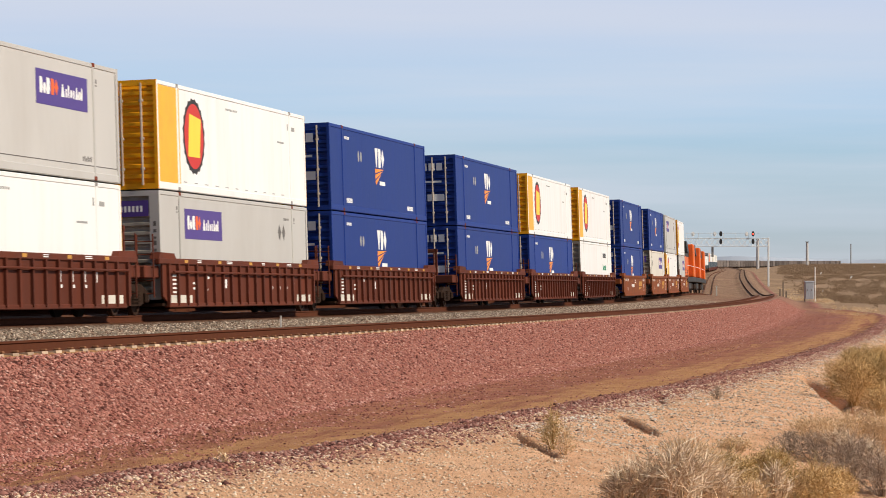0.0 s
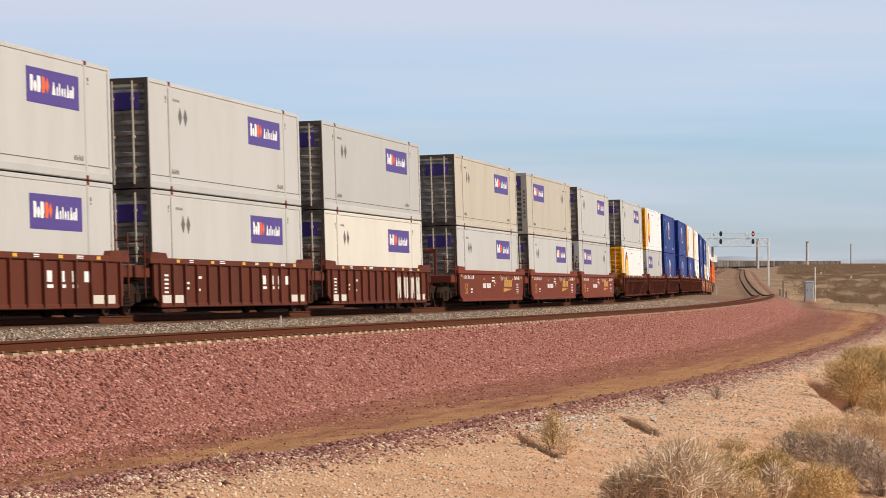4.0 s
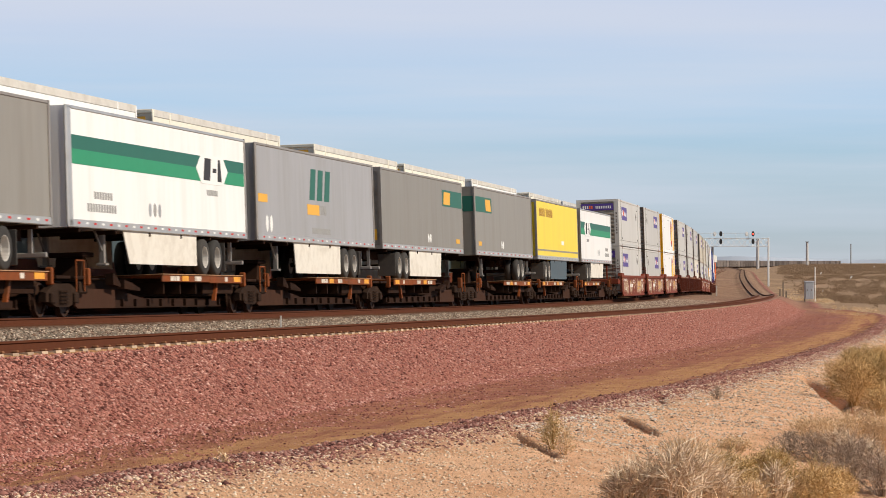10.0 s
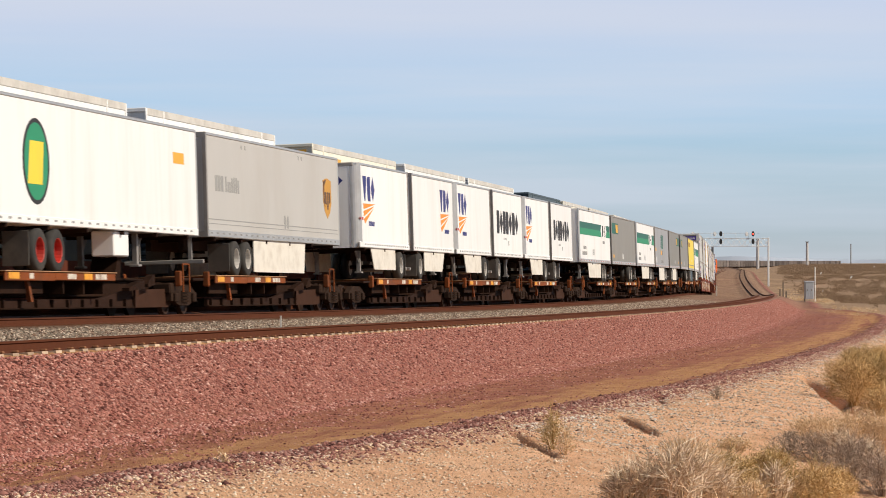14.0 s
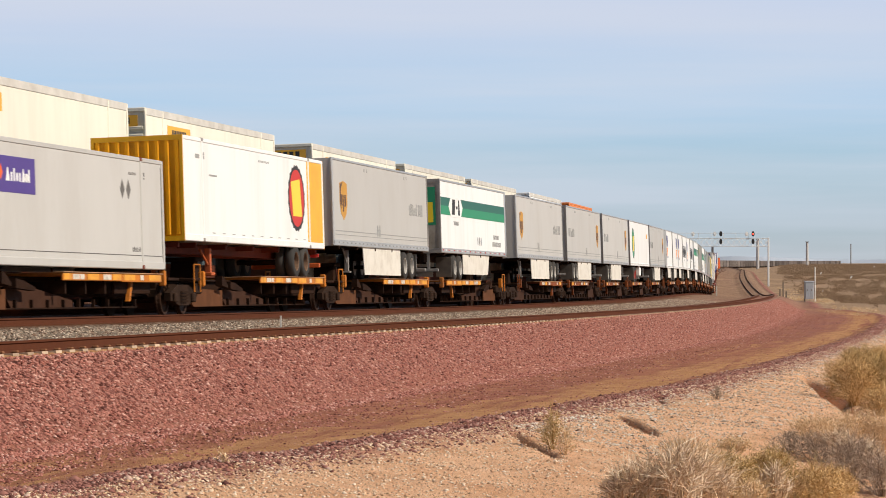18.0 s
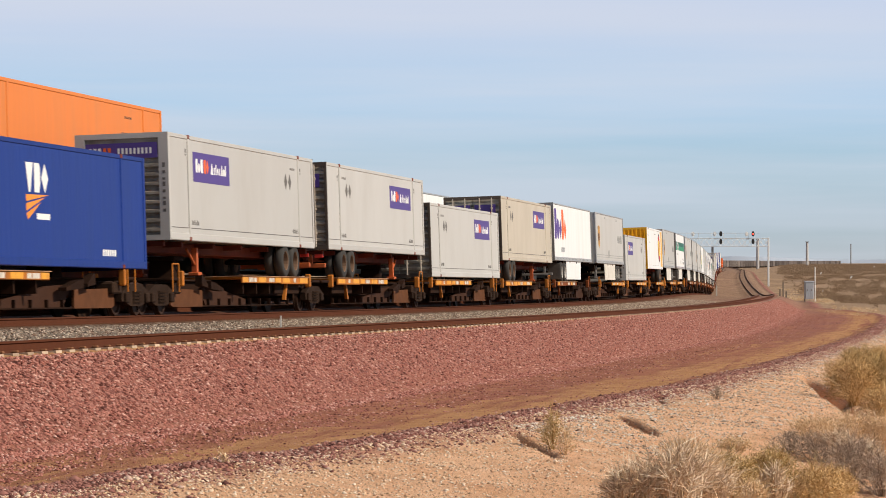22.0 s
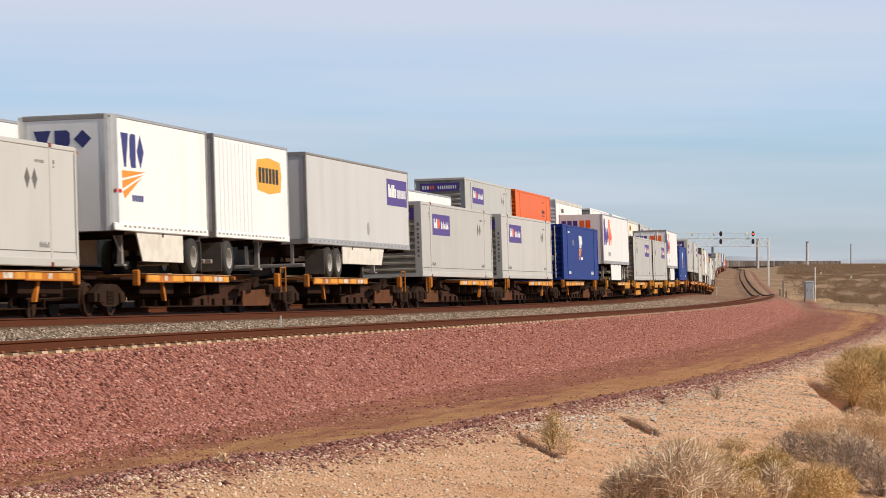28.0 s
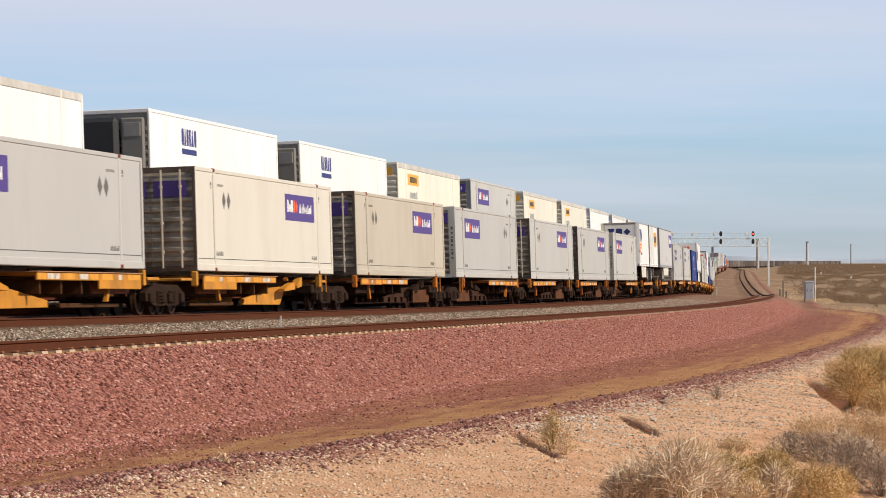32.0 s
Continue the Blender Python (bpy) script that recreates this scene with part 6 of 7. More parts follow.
            plates("stencil_mark", side, M["white_ink"], letters(-7.3, (0.1, 0.07, 0.1, 0.16) * 2, 1.12, (0.12, 0.16) * 4, 0.22) + letters(5.9, (0.1, 0.16, 0.07) * 2, 1.12, (0.16, 0.1) * 3, 0.14) + [(6.3 + 0.07 * (i % 3), 6.95 - 0.05 * (i % 2), 0.9 - i * 0.08, 0.93 - i * 0.08) for i in range(6)]
                   + letters(-2.7, (0.14,) * 4, 0.74, (0.2,) * 4, 0.05) + letters(-1.75, (0.13,) * 6, 0.74, (0.2,) * 6, 0.05)
                   + [(-0.3, 0.3, 1.16, 1.21), (-0.4, 0.4, 1.02, 1.08), (-5.7, -5.3, 0.66, 0.72), (-5.7, -5.35, 0.55, 0.6)], 1.42, y, 0.006)
            plates("label", side, M["logo_gold"], [(-5.5, -5.25, 1.1, 1.18), (-2.5, -2.25, 1.08, 1.16), (0.45, 0.7, 0.92, 1.0), (5.2, 5.4, 1.1, 1.18), (-8.0, -7.65, 1.2, 1.29), (7.65, 7.95, 1.16, 1.27)], 1.42, y, 0.005, "amber label")
            for nm, x, ch, sz in (("number", -6.75, "53", 0.62), ("unit_letter", 0.0 if y > 0 else 0.2, "C", 0.26)):
                if kind == "smooth":
                    cu = bpy.data.curves.new(nm, "FONT")
                    cu.body, cu.size, cu.extrude, cu.align_x = ch, sz, 0.003, "CENTER"
                    tmp = bpy.data.objects.new(nm, cu)
                    scene.collection.objects.link(tmp)
                    bpy.context.view_layer.update()
                    me = bpy.data.meshes.new_from_object(tmp.evaluated_get(bpy.context.evaluated_depsgraph_get()))
                    bpy.data.objects.remove(tmp)
                    me.materials.clear()
                    me.materials.append(M["logo_gold"] if nm == "number" else M["white_ink"])
                    ob = new(nm, me)
                    ob.parent = side
                    ob.matrix_basis = pose(x, -1.424, 0.5 if nm == "number" else 0.82, 90, 0, 0) if y < 0 else pose(-x, 1.424, 0.5 if nm == "number" else 0.82, 90, 0, 180)
            if y < 0:
                rng = random.Random(11 + y)
                sh = Shape()
                tagged_ = kind == "tagged"
                if tagged_:
                    for cx in (-6.7, -6.1, -5.5, -4.9, -4.3, -2.6, -2.0, -1.4, 2.3, 2.9, 3.5, 4.1, 4.7, 5.3, 6.2, 6.8):
                        tilt, wd, lo_, hi_ = rng.uniform(-0.15, 0.2), rng.uniform(0.16, 0.26), rng.uniform(0.34, 0.5), rng.uniform(0.95, 1.26)
                        ring_ = []
                        for k_ in range(14):
                            an = 2 * math.pi * k_ / 14
                            wob_ = rng.uniform(0.55, 1.15)
                            zz_ = (lo_ + hi_) / 2 + (hi_ - lo_) / 2 * math.sin(an)
                            ring_.append((cx + tilt * (zz_ - 0.8) * 2 + wd * wob_ * math.cos(an), zz_))
                        sh.prism(ring_, *sorted((y * 1.42, y * 1.4235)))
                for cx in (-6.2, -4.4, -2.2, 0.4, 3.4, 5.0, 6.6) if tagged_ else (2.2, 3.6) if kind == "smooth" else ():
                    for _ in range(9 if tagged_ else 7):
                        x0, z0 = cx + rng.uniform(-0.9, 0.9) * (1.0 if tagged_ else 0.6), rng.uniform(0.36, 1.2) if tagged_ else rng.uniform(1.08, 1.24)
                        r, k = rng.uniform(0.08, 0.22) * (1.0 if tagged_ else 0.5), 9
                        a0, sw = rng.uniform(0, 6.3), rng.uniform(2.0, 4.5)
                        arc = [(x0 + r * math.cos(a0 + sw * i / k) * 1.2, z0 + r * math.sin(a0 + sw * i / k)) for i in range(k + 1)]
                        for (p0, q0), (p1, q1) in zip(arc[:-1], arc[1:]):
                            dx, dz = p1 - p0, q1 - q0
                            n_ = math.hypot(dx, dz) or 1
                            ox, oz = -dz / n_ * 0.022, dx / n_ * 0.022
                            c_, d_ = sorted((y * 1.42, y * 1.425))
                            zz = lambda v_: min(1.3, max(0.3, v_))
                            sh.prism([(p0 - ox, zz(q0 - oz)), (p1 - ox, zz(q1 - oz)), (p1 + ox, zz(q1 + oz)), (p0 + ox, zz(q0 + oz))], c_, d_)
                if sh.v:
                    part("spray_paint", sh, M["faded_spray"], side, "pale spray-paint scrawl")
    part("floor", Shape().box(-8.2, 8.2, -1.36, 1.36, 0.22, 0.3), M["under_shade_rust"], root)
    for e in (-1, 1):
        x0, x1 = sorted((e * 8.2, e * (half - 0.25)))
        pl = part("end_platform", Shape().soft(x0, x1, -1.3, 1.3, 0.95, 1.28, 0.03).box(x0, x1, -0.5, 0.5, 0.6, 0.95), m, root)
        for y in (-1, 1):
            hp = Shape().prism([(e * 8.7, top + 0.12), (e * 7.15, top + 0.12), (e * 7.3, top + 0.27), (e * 8.6, top + 0.29)], min(y * 1.2, y * 1.46), max(y * 1.2, y * 1.46))
            if not plain:
                part("corner_guide", hp, m, pl)
        if not plain:
            la = Shape()
            for y in (-1.36, -0.92):
                la.rod((e * 8.9, y, 0.45), (e * 8.9, y, 2.1), 0.022, 6)
            for i in range(5):
                la.rod((e * 8.9, -1.36, 0.55 + i * 0.34), (e * 8.9, -0.92, 0.55 + i * 0.34), 0.016, 6)
            part("ladder", la, M["rust_brown"], pl, "thin rusty ladder")
            part("stanchion", Shape().box(e * 8.95 - 0.05, e * 8.95 + 0.05, -0.6, -0.5, 1.28, 2.35).box(e * 8.95 - 0.05, e * 8.95 + 0.05, 0.5, 0.6, 1.28, 2.35).soft(e * 8.95 - 0.05, e * 8.95 + 0.05, -0.62, 0.62, 2.2, 2.35, 0.02), m, pl)
            part("brake_wheel", Shape().rod((e * 9.0, 0.85, 1.7), (e * 9.1, 0.85, 1.7), 0.25, 14), M["under_shade_rust"], pl)
    bogie(-half, root, plain=plain)
    if front:
        bogie(half, root)
        coupler(half + 0.2, 1, root)
    return root


SPINE = {"rust": ("rust_orange", "under_shade_rust", "rusty brown articulated spine car with orange deck edges"),
         "mixed": ("car_orange", "under_shade_rust", "dark brown articulated spine car with bright orange decks"),
         "amber": ("car_yellow", "under_shade_rust", "dark brown articulated spine car with amber-yellow decks"),
         "yellow": ("car_yellow", "under_shade_yellow", "weathered yellow articulated spine car")}


def spine_car(kind, q, front, half=8.75, far=False):
    """A unit of a spine car; q is the end (+1 ahead, -1 behind) under which the wheel deck lies."""
    skin, under, label = SPINE[kind]
    m, u = M[skin], M[under]
    root = thing("spine_car", label, "flat car", "spine cars")

    def bx(sh, x0, x1, y0, y1, z0, z1, c=0.015):
        a, b = sorted((q * x0, q * x1))
        return sh.soft(a, b, y0, y1, z0, z1, c)

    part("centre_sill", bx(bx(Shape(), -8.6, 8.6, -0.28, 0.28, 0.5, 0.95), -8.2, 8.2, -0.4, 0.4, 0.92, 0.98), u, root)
    deck = part("wheel_deck", bx(Shape(), -1.45, 6.4, -1.32, 1.32, 0.98, 1.05), m, root)
    part("deck_flange", bx(Shape(), -1.5, 6.45, -1.375, 1.375, 1.05, 1.072, 0.005), M["flange_pale"], deck, "pale deck flange")
    for y in (-1, 1):
        a, b = sorted((y * 1.28, y * 1.34))
        clean = kind != "rust"
        part("deck_edge", bx(bx(Shape(), 3.05, 6.4, a, b, 0.66 if kind in ("yellow", "amber") else 0.84, 1.07), -1.45, 3.05, a, b, 0.86, 1.05), m, deck)
        part("deck_skirt", bx(Shape(), 3.2, 6.2, min(y * 1.0, y * 1.08), max(y * 1.0, y * 1.08), 0.55, 0.86), M["rust_orange"] if kind in ("yellow", "amber") else u, deck)
        if y < 0 and not far:
            plates("edge_mark", deck, M["label_white"], [(q * x_, q * (x_ + w_), 0.89, 1.02) for x_, w_ in ((-0.75, 0.5), (-0.2, 0.3), (1.55, 0.62), (4.55, 0.28))], 1.34, y, 0.005, "worn white stencil label")
            plates("reflector", deck, M["patch_amber"], [(q * x_, q * (x_ + w_), 0.885, 1.03) for x_, w_ in (((0.35, 0.6), (5.5, 0.7)) if kind == "rust" else ((-1.4, 0.55), (0.35, 0.85), (2.3, 0.65), (3.2, 0.9), (5.3, 1.0)))], 1.34, y, 0.004, "amber reflective patch")
            part("pull_arm", Shape().prism([(q * 4.35, 0.9), (q * 4.5, 0.9), (q * 4.25, 0.36), (q * 4.1, 0.36)], -1.16, -1.06), m, deck)
            for x in (-0.9, 0.6, 2.1):
                part("bracket", Shape().prism([(q * (x - 0.05), 0.86), (q * (x + 0.05), 0.86), (q * (x + 0.05), 0.55), (q * (x - 0.05), 0.55)], -1.2, 1.2), u, deck)
        wing = Shape().prism([(q * 0.6, 0.24), (q * -3.7, 0.22), (q * -4.2, 0.6), (q * -4.0, 0.78), (q * -2.6, 0.74), (q * 0.6, 0.40)] if clean else [(q * 5.6, 0.22), (q * -4.3, 0.21), (q * -4.3, 0.66), (q * -3.4, 0.62), (q * -1.6, 0.44), (q * 5.6, 0.42)], min(y * 0.75, y * 0.85), max(y * 0.75, y * 0.85))
        # browns here include painted-in shade; only the yellow car keeps its own paint
        part("side_sill", wing, m if kind == "yellow" else M["sill_shade_brown"] if kind == "rust" else M["plate_shade_brown"], root)
        if kind != "yellow":
            part("end_apron", Shape().prism([(q * -7.4, 0.26), (q * -7.2, 0.2), (q * -4.3, 0.2), (q * -4.3, 0.66), (q * -7.4, 0.7)], min(y * 0.88, y * 0.94), max(y * 0.88, y * 0.94)), M["plate_shade_brown"] if kind == "rust" else M["plate_orange"], root, "brown steel end apron")
        if kind == "yellow":
            part("lower_rail", bx(Shape(), 1.6, 6.1, min(y * 0.7, y * 0.82), max(y * 0.7, y * 0.82), 0.22, 0.33), u, root)
        elif y < 0 and not far:
            posts = Shape().box(min(q * 5.6, q * -4.3), max(q * 5.6, q * -4.3), -0.9, -0.85, 0.2, 0.235)
            for i in range(9):
                x = q * (5.4 - i * 1.12)
                posts.box(x - 0.035, x + 0.035, -0.93, -0.85, 0.235, 0.42)
            part("sill_stiffener", posts, M["under_shade_rust"], root)
        if far:
            continue
        for x0, x1, z0, z1 in ((-3.0, -4.3, 0.7, 0.9), (-4.6, -5.2, 0.8, 1.06)):
            part("strut", Shape().prism([(q * x0, z0 - 0.08), (q * x1, z0 - 0.02), (q * x1, z1), (q * (x0 + (x1 - x0) * 0.6), z1 - 0.05), (q * x0, z0)], min(y * 1.0, y * 1.2), max(y * 1.0, y * 1.2)), m if kind == "yellow" else u, root)
        for x in (-7.3, 6.9):
            part("pedestal", bx(Shape(), x - 0.07, x + 0.07, min(y * 1.12, y * 1.3), max(y * 1.12, y * 1.3), 0.75, 1.17, 0.03), m, root)
        part("safety_rail", Shape().rod((q * -7.6, y * 1.25, 0.6), (q * -7.6, y * 1.25, 1.35), 0.022, 6).rod((q * -8.2, y * 1.25, 0.6), (q * -8.2, y * 1.25, 1.35), 0.022, 6).rod((q * -7.6, y * 1.25, 1.35), (q * -8.2, y * 1.25, 1.35), 0.022, 6), m, root)
    part("hitch", Shape().prism([(q * -5.2, 0.98), (q * -4.4, 0.98), (q * -4.75, 1.55), (q * -5.0, 1.55)], -0.35, 0.35).soft(min(q * -5.3, q * -4.4), max(q * -5.3, q * -4.4), -0.45, 0.45, 1.5, 1.62, 0.02), u, root)
    part("brake_valve", bx(Shape(), -7.6, -6.9, -1.1, -0.6, 0.55, 0.85, 0.04), M["bogie_shade_steel"], root)
    for x0, x1 in ((7.3, 8.3), (-8.3, -7.5)):
        part("end_step", bx(Shape(), x0, x1, -1.25, 1.25, 0.9, 0.98), m if kind == "yellow" else u, root)
    bogie(-half, root)
    if front:
        bogie(half, root)
        coupler(half + 0.2, 1, root)
    return root


def locomotive():
    root = thing("locomotive", "orange and black six-axle diesel locomotive", "locomotive", "locomotives at the train's head")
    o, k = M["loco_orange"], M["loco_black"]
    part("frame", Shape().soft(-11.0, 11.0, -1.5, 1.5, 1.05, 1.5, 0.03), k, root)
    part("hood", Shape().soft(-10.0, 6.2, -1.0, 1.0, 1.5, 4.4, 0.12), o, root)
    part("radiator", Shape().prism_x([(-1.5, 3.6), (1.5, 3.6), (1.35, 4.65), (-1.35, 4.65)], -10.2, -6.2), k, root, "black flared radiator")
    part("hood_band", Shape().box(-10.02, 6.2, -1.02, 1.02, 3.4, 3.75), k, root)
    part("cab", Shape().soft(6.2, 9.2, -1.5, 1.5, 1.5, 4.6, 0.1), o, root)
    part("nose", Shape().soft(9.2, 10.6, -0.9, 0.9, 1.5, 3.3, 0.15), o, root)
    part("fuel_tank", Shape().soft(-3.2, 3.2, -1.3, 1.3, 0.35, 1.05, 0.12), k, root)
    part("hand_rail", Shape().rod((-10.8, -1.45, 2.5), (6.0, -1.45, 2.5), 0.025, 6).rod((-10.8, 1.45, 2.5), (6.0, 1.45, 2.5), 0.025, 6), M["galvanised"], root, "pale hand rail")
    for x in (-7.0, 7.0):
        part("bogie", Shape().soft(x - 2.6, x + 2.6, -1.25, -1.05, 0.4, 0.95, 0.05).soft(x - 2.6, x + 2.6, 1.05, 1.25, 0.4, 0.95, 0.05), M["bogie_shade_steel"], root)
        for i in (-1.8, 0.0, 1.8):
            part("wheelset", Shape().lathe([(0.52, -0.05), (0.5, 0.05), (0.3, 0.06)], x + i, -0.8, 0.52, 20).lathe([(0.52, 0.05), (0.5, -0.05), (0.3, -0.06)], x + i, 0.8, 0.52, 20).rod((x + i, -0.8, 0.52), (x + i, 0.8, 0.52), 0.09), M["wheel_steel"], root)
    return root


def put(ob, track_name, place, z=0.0, turn=False, reach=6.0):
    MOVES.append((ob, track_name, place, z, turn, reach))
    return ob


# ---------------------------------------------------------------- the train that drives away: well cars first
# back corner of each load along the line at the start, upper box, lower box, turned, kind of car, own front truck
WELLS = (
    (166.0, "amber", "grey", 0, 0, "orange", 1), (146.4, "grey", "amber", 1, 0, "orange", 0), (127.9, "blue", "cream", 0, 0, "orange", 0),
    (105.4, "blue", "blue", 0, 0, "orange", 1),
    (82.8, "amber", "leaf", 0, 0, "ribbed", 1), (63.3, "amber", "blue", 0, 0, "ribbed", 0), (44.0, "blue", "blue", 0, 0, "ribbed", 0),
    (21.5, "blue", "blue", 0, 0, "ribbed", 1), (2.1, "amber", "grey", 0, 1, "ribbed", 0), (-17.2, "grey", "amber", 0, 0, "ribbed", 0),
    (-40.6, "grey", "grey", 0, 1, "smooth", 1), (-59.8, "beige", "grey", 1, 0, "smooth", 0), (-79.1, "beige", "grey", 0, 0, "smooth", 0),
    (-102.4, "grey", "cream", 0, 0, "flanged", 1), (-121.5, "grey", "grey", 0, 0, "flanged", 0), (-140.7, "grey", "grey", 0, 0, "flanged", 0),
    (-163.7, "amber", "amber", 1, 1, "tagged", 1), (-183.0, "grey", "grey", 0, 0, "tagged", 0), (-202.3, "grey", "grey", 1, 1, "tagged", 0))
for s0, up, low, tu, tl, car, front in WELLS:
    mid, short = s0 + 8.0, s0 > 160
    put(spawn(("well", car, front), well_car, car, bool(front)), "middle", mid)
    put(spawn((low, short, tl), container, low, 12.2 if short else 16.0, False, bool(tl)), "middle", mid - (1.9 if short else 0), 0.40, tl)
    put(spawn((up, short, tu), container, up, 12.2 if short else 16.0, False, bool(tu)), "middle", mid - (1.9 if short else 0), 3.32, tu)
for i in range(3):
    put(spawn("loco", locomotive), "middle", 190.6 + i * 22.6, reach=8.0)

# then spine cars: back corner of the load, load, deck at the fore end (turned), colour of the car; own front truck where the gap ahead is wide
SPINES = (
    (-223.3, "freight_green", 0, "rust"), (-240.6, "yellow", 0, "rust"), (-258.2, "grey_patch", 1, "rust"), (-277.3, "grey_patch", 0, "rust"), (-294.6, "grey_big", 1, "rust"),
    (-311.8, "freight_green", 1, "rust"), (-329.0, "grey_patch", 1, "rust"), (-346.1, "freight_green", 1, "rust"),
    (-366.7, ("pup_black", "pup_flag"), 0, "rust"), (-384.9, ("pup_black", "pup_flag"), 0, "rust"), (-403.0, ("pup_flag_back", "pup_flag"), 0, "rust"),
    (-422.1, "shield", 0, "rust"), (-439.0, "oval", 0, "rust"), (-456.2, "shield", 0, "rust"), (-473.4, "shield", 0, "rust"), (-491.0, "shield", 1, "rust"),
    (-510.2, "freight_green", 0, "mixed"), (-528.8, "shield", 1, "mixed"), (-546.2, ("high", "amber"), 1, "mixed"), (-564.1, ("low", "grey"), 1, "mixed"), (-581.2, "shield", 1, "mixed"),
    (-600.0, "purple_name", 0, "rust"), (-617.0, ("high", "beige"), 0, "mixed"), (-633.9, ("low", "grey"), 0, "mixed"), (-651.2, ("high", "grey"), 0, "mixed"), (-669.1, ("high", "grey"), 1, "mixed"),
    (-687.3, ("low", "blue"), 0, "mixed"), (-705.9, "purple_name", 0, "yellow"), (-722.7, ("low", "grey"), 0, "yellow"), (-739.9, ("low", "grey"), 0, "yellow"),
    (-759.2, "purple_name", 1, "amber"), (-778.4, ("low", "blue"), 0, "mixed"), (-798.9, ("low", "grey"), 1, "mixed"),
    (-817.5, ("low", "grey"), 1, "mixed"), (-835.8, "purple_panel", 0, "mixed"), (-855.6, ("pup_yellow", "pup_flag"), 0, "mixed"),
    (-874.5, ("low", "grey"), 1, "mixed"), (-893.0, ("low", "grey"), 0, "mixed"), (-911.2, ("low", "grey"), 0, "mixed"),
    (-931.3, ("low", "grey"), 1, "mixed"), (-949.8, ("low", "beige"), 0, "mixed"), (-969.3, ("low", "cream"), 0, "yellow"), (-990.1, ("low", "grey"), 1, "yellow"))
# the cars' own middles: the deck end is the longer one, and neighbours keep their distance
mids = [s0 + (8.75 if isinstance(ld, tuple) and ld[0].startswith("pup") else 8.0) for s0, ld, tn, cl in SPINES]
cars = [m_ + (1.1 if row[2] else -1.1) * (0.0 if isinstance(row[1], tuple) and row[1][0].startswith("pup") else 1.0) for m_, row in zip(mids, SPINES)]
for _ in range(30):
    for i in range(len(cars) - 1):
        short_ = 16.9 - (cars[i] - cars[i + 1])
        if short_ > 0:
            cars[i], cars[i + 1] = cars[i] + short_ / 2, cars[i + 1] - short_ / 2
for i, (s0, load, turn, colour) in enumerate(SPINES):
    pair = isinstance(load, tuple) and load[0].startswith("pup")
    mid = mids[i]
    front = i == 0 or cars[i - 1] - cars[i] > 18.6
    put(spawn(("spine", colour, turn, front), spine_car, colour, 1 if turn else -1, front), "middle", cars[i])
    if pair:
        put(spawn((load[1], 1), trailer, load[1], True), "middle", s0 + 4.2, 1.05, 1, 3.0)
        put(spawn((load[0], 0), trailer, load[0]), "middle", s0 + 13.3, 1.05, 0, 3.0)
    elif isinstance(load, tuple) and load[0] == "low":
        put(spawn((load[1], False, turn), container, load[1], 16.0, False, bool(turn)), "middle", mid, 1.18, turn)
    elif isinstance(load, tuple):
        put(spawn("chassis", chassis), "middle", mid, 1.05, turn)
        put(spawn((load[1], False, turn), container, load[1], 16.0, False, bool(turn)), "middle", mid, 1.05 + 0.94, turn)
    else:
        put(spawn((load, turn), trailer, load, bool(turn)), "middle", mid, 1.05, turn)

# ---------------------------------------------------------------- the train that comes the other way on the far track
FAR_TRAIN = [(188.2, "plain"), (207.8, "plain"), (226.8, "hunt"), (245.6, "hunt"), (265.5, "hunt"), (284.1, "plain"), (301.8, "hunt"), (323.3, "hunt"), (341.0, "hunt"), (359.3, "plain"), (380.9, "hunt"), (398.3, "plain"), (416.3, "plain"),
             (438.2, "hunt"), (456.3, "plain"), (473.4, "plain"), (495.8, "slate"), (513.6, "hunt"), (531.4, "hunt"), (553.3, "hunt"), (571.5, "hunt"), (589.6, "hunt"), (611.5, "plain"), (632.3, "apricot"),
             (652.0, "road"), (670.3, "road"), (688.3, "road"), (706.5, "road"), (723.0, "road"), (740.0, "road"), (757.0, "road"), (773.5, "road"), (790.0, "road"), (806.0, "road"), (822.3, "road"), (838.5, "road"), (855.2, "road"),
             (875.5, "grey"), (893.3, "orange"), (912.5, "leaf"), (935.0, "reefer"), (954.5, "reefer"), (973.0, "hunt"), (992.5, "grey"), (1012.0, "hunt"), (1031.0, "hunt"), (1050.0, "plain")]
for i in range(23):
    FAR_TRAIN.append((1070.0 + i * 19.3, ("plain", "hunt", "cream", "plain", "grey")[i % 5]))
for i, (s0, kind) in enumerate(FAR_TRAIN):
    mid = s0 + 10.0
    if kind == "road":
        put(spawn(("spine", "rust", "far"), spine_car, "rust", -1, False, 8.75, True), "far", mid)
        put(spawn("plain_trailer", trailer, "plain", False, True), "far", mid, 1.05, 0)
    else:
        put(spawn(("well", "flanged", "far"), well_car, "flanged", False, 9.7, True), "far", mid)
        # lower boxes all slate: the dark colour stands in for shade between the trains
        put(spawn(("slate", "far"), container, "slate", 16.0, True), "far", mid, 0.40, 1)
        put(spawn((kind, "far"), container, kind, 16.0, True), "far", mid, 3.32, 1)


def motions():
    """Keys every train thing along its track: the near train drives away and slows a little, the far one comes."""
    for ob, name, place, z, turn, reach in MOVES:
        rows = []
        for t in np.arange(0.0, 32.01, 1.0 if name == "middle" else 2.0):
            if name == "middle":
                m = stand(place + 30.75 * t - 0.009 * t * t, 0.0, 0.0, CANT, reach)
            else:
                m = stand(place - 28.8 * t, FAR_D, FAR_Z, CANT, reach)
            m = m @ Matrix.Translation((0, 0, z))
            if bool(turn):
                m = m @ Matrix.Rotation(math.pi, 4, "Z")
            rows.append((float(t), m))
        walk(ob, rows)

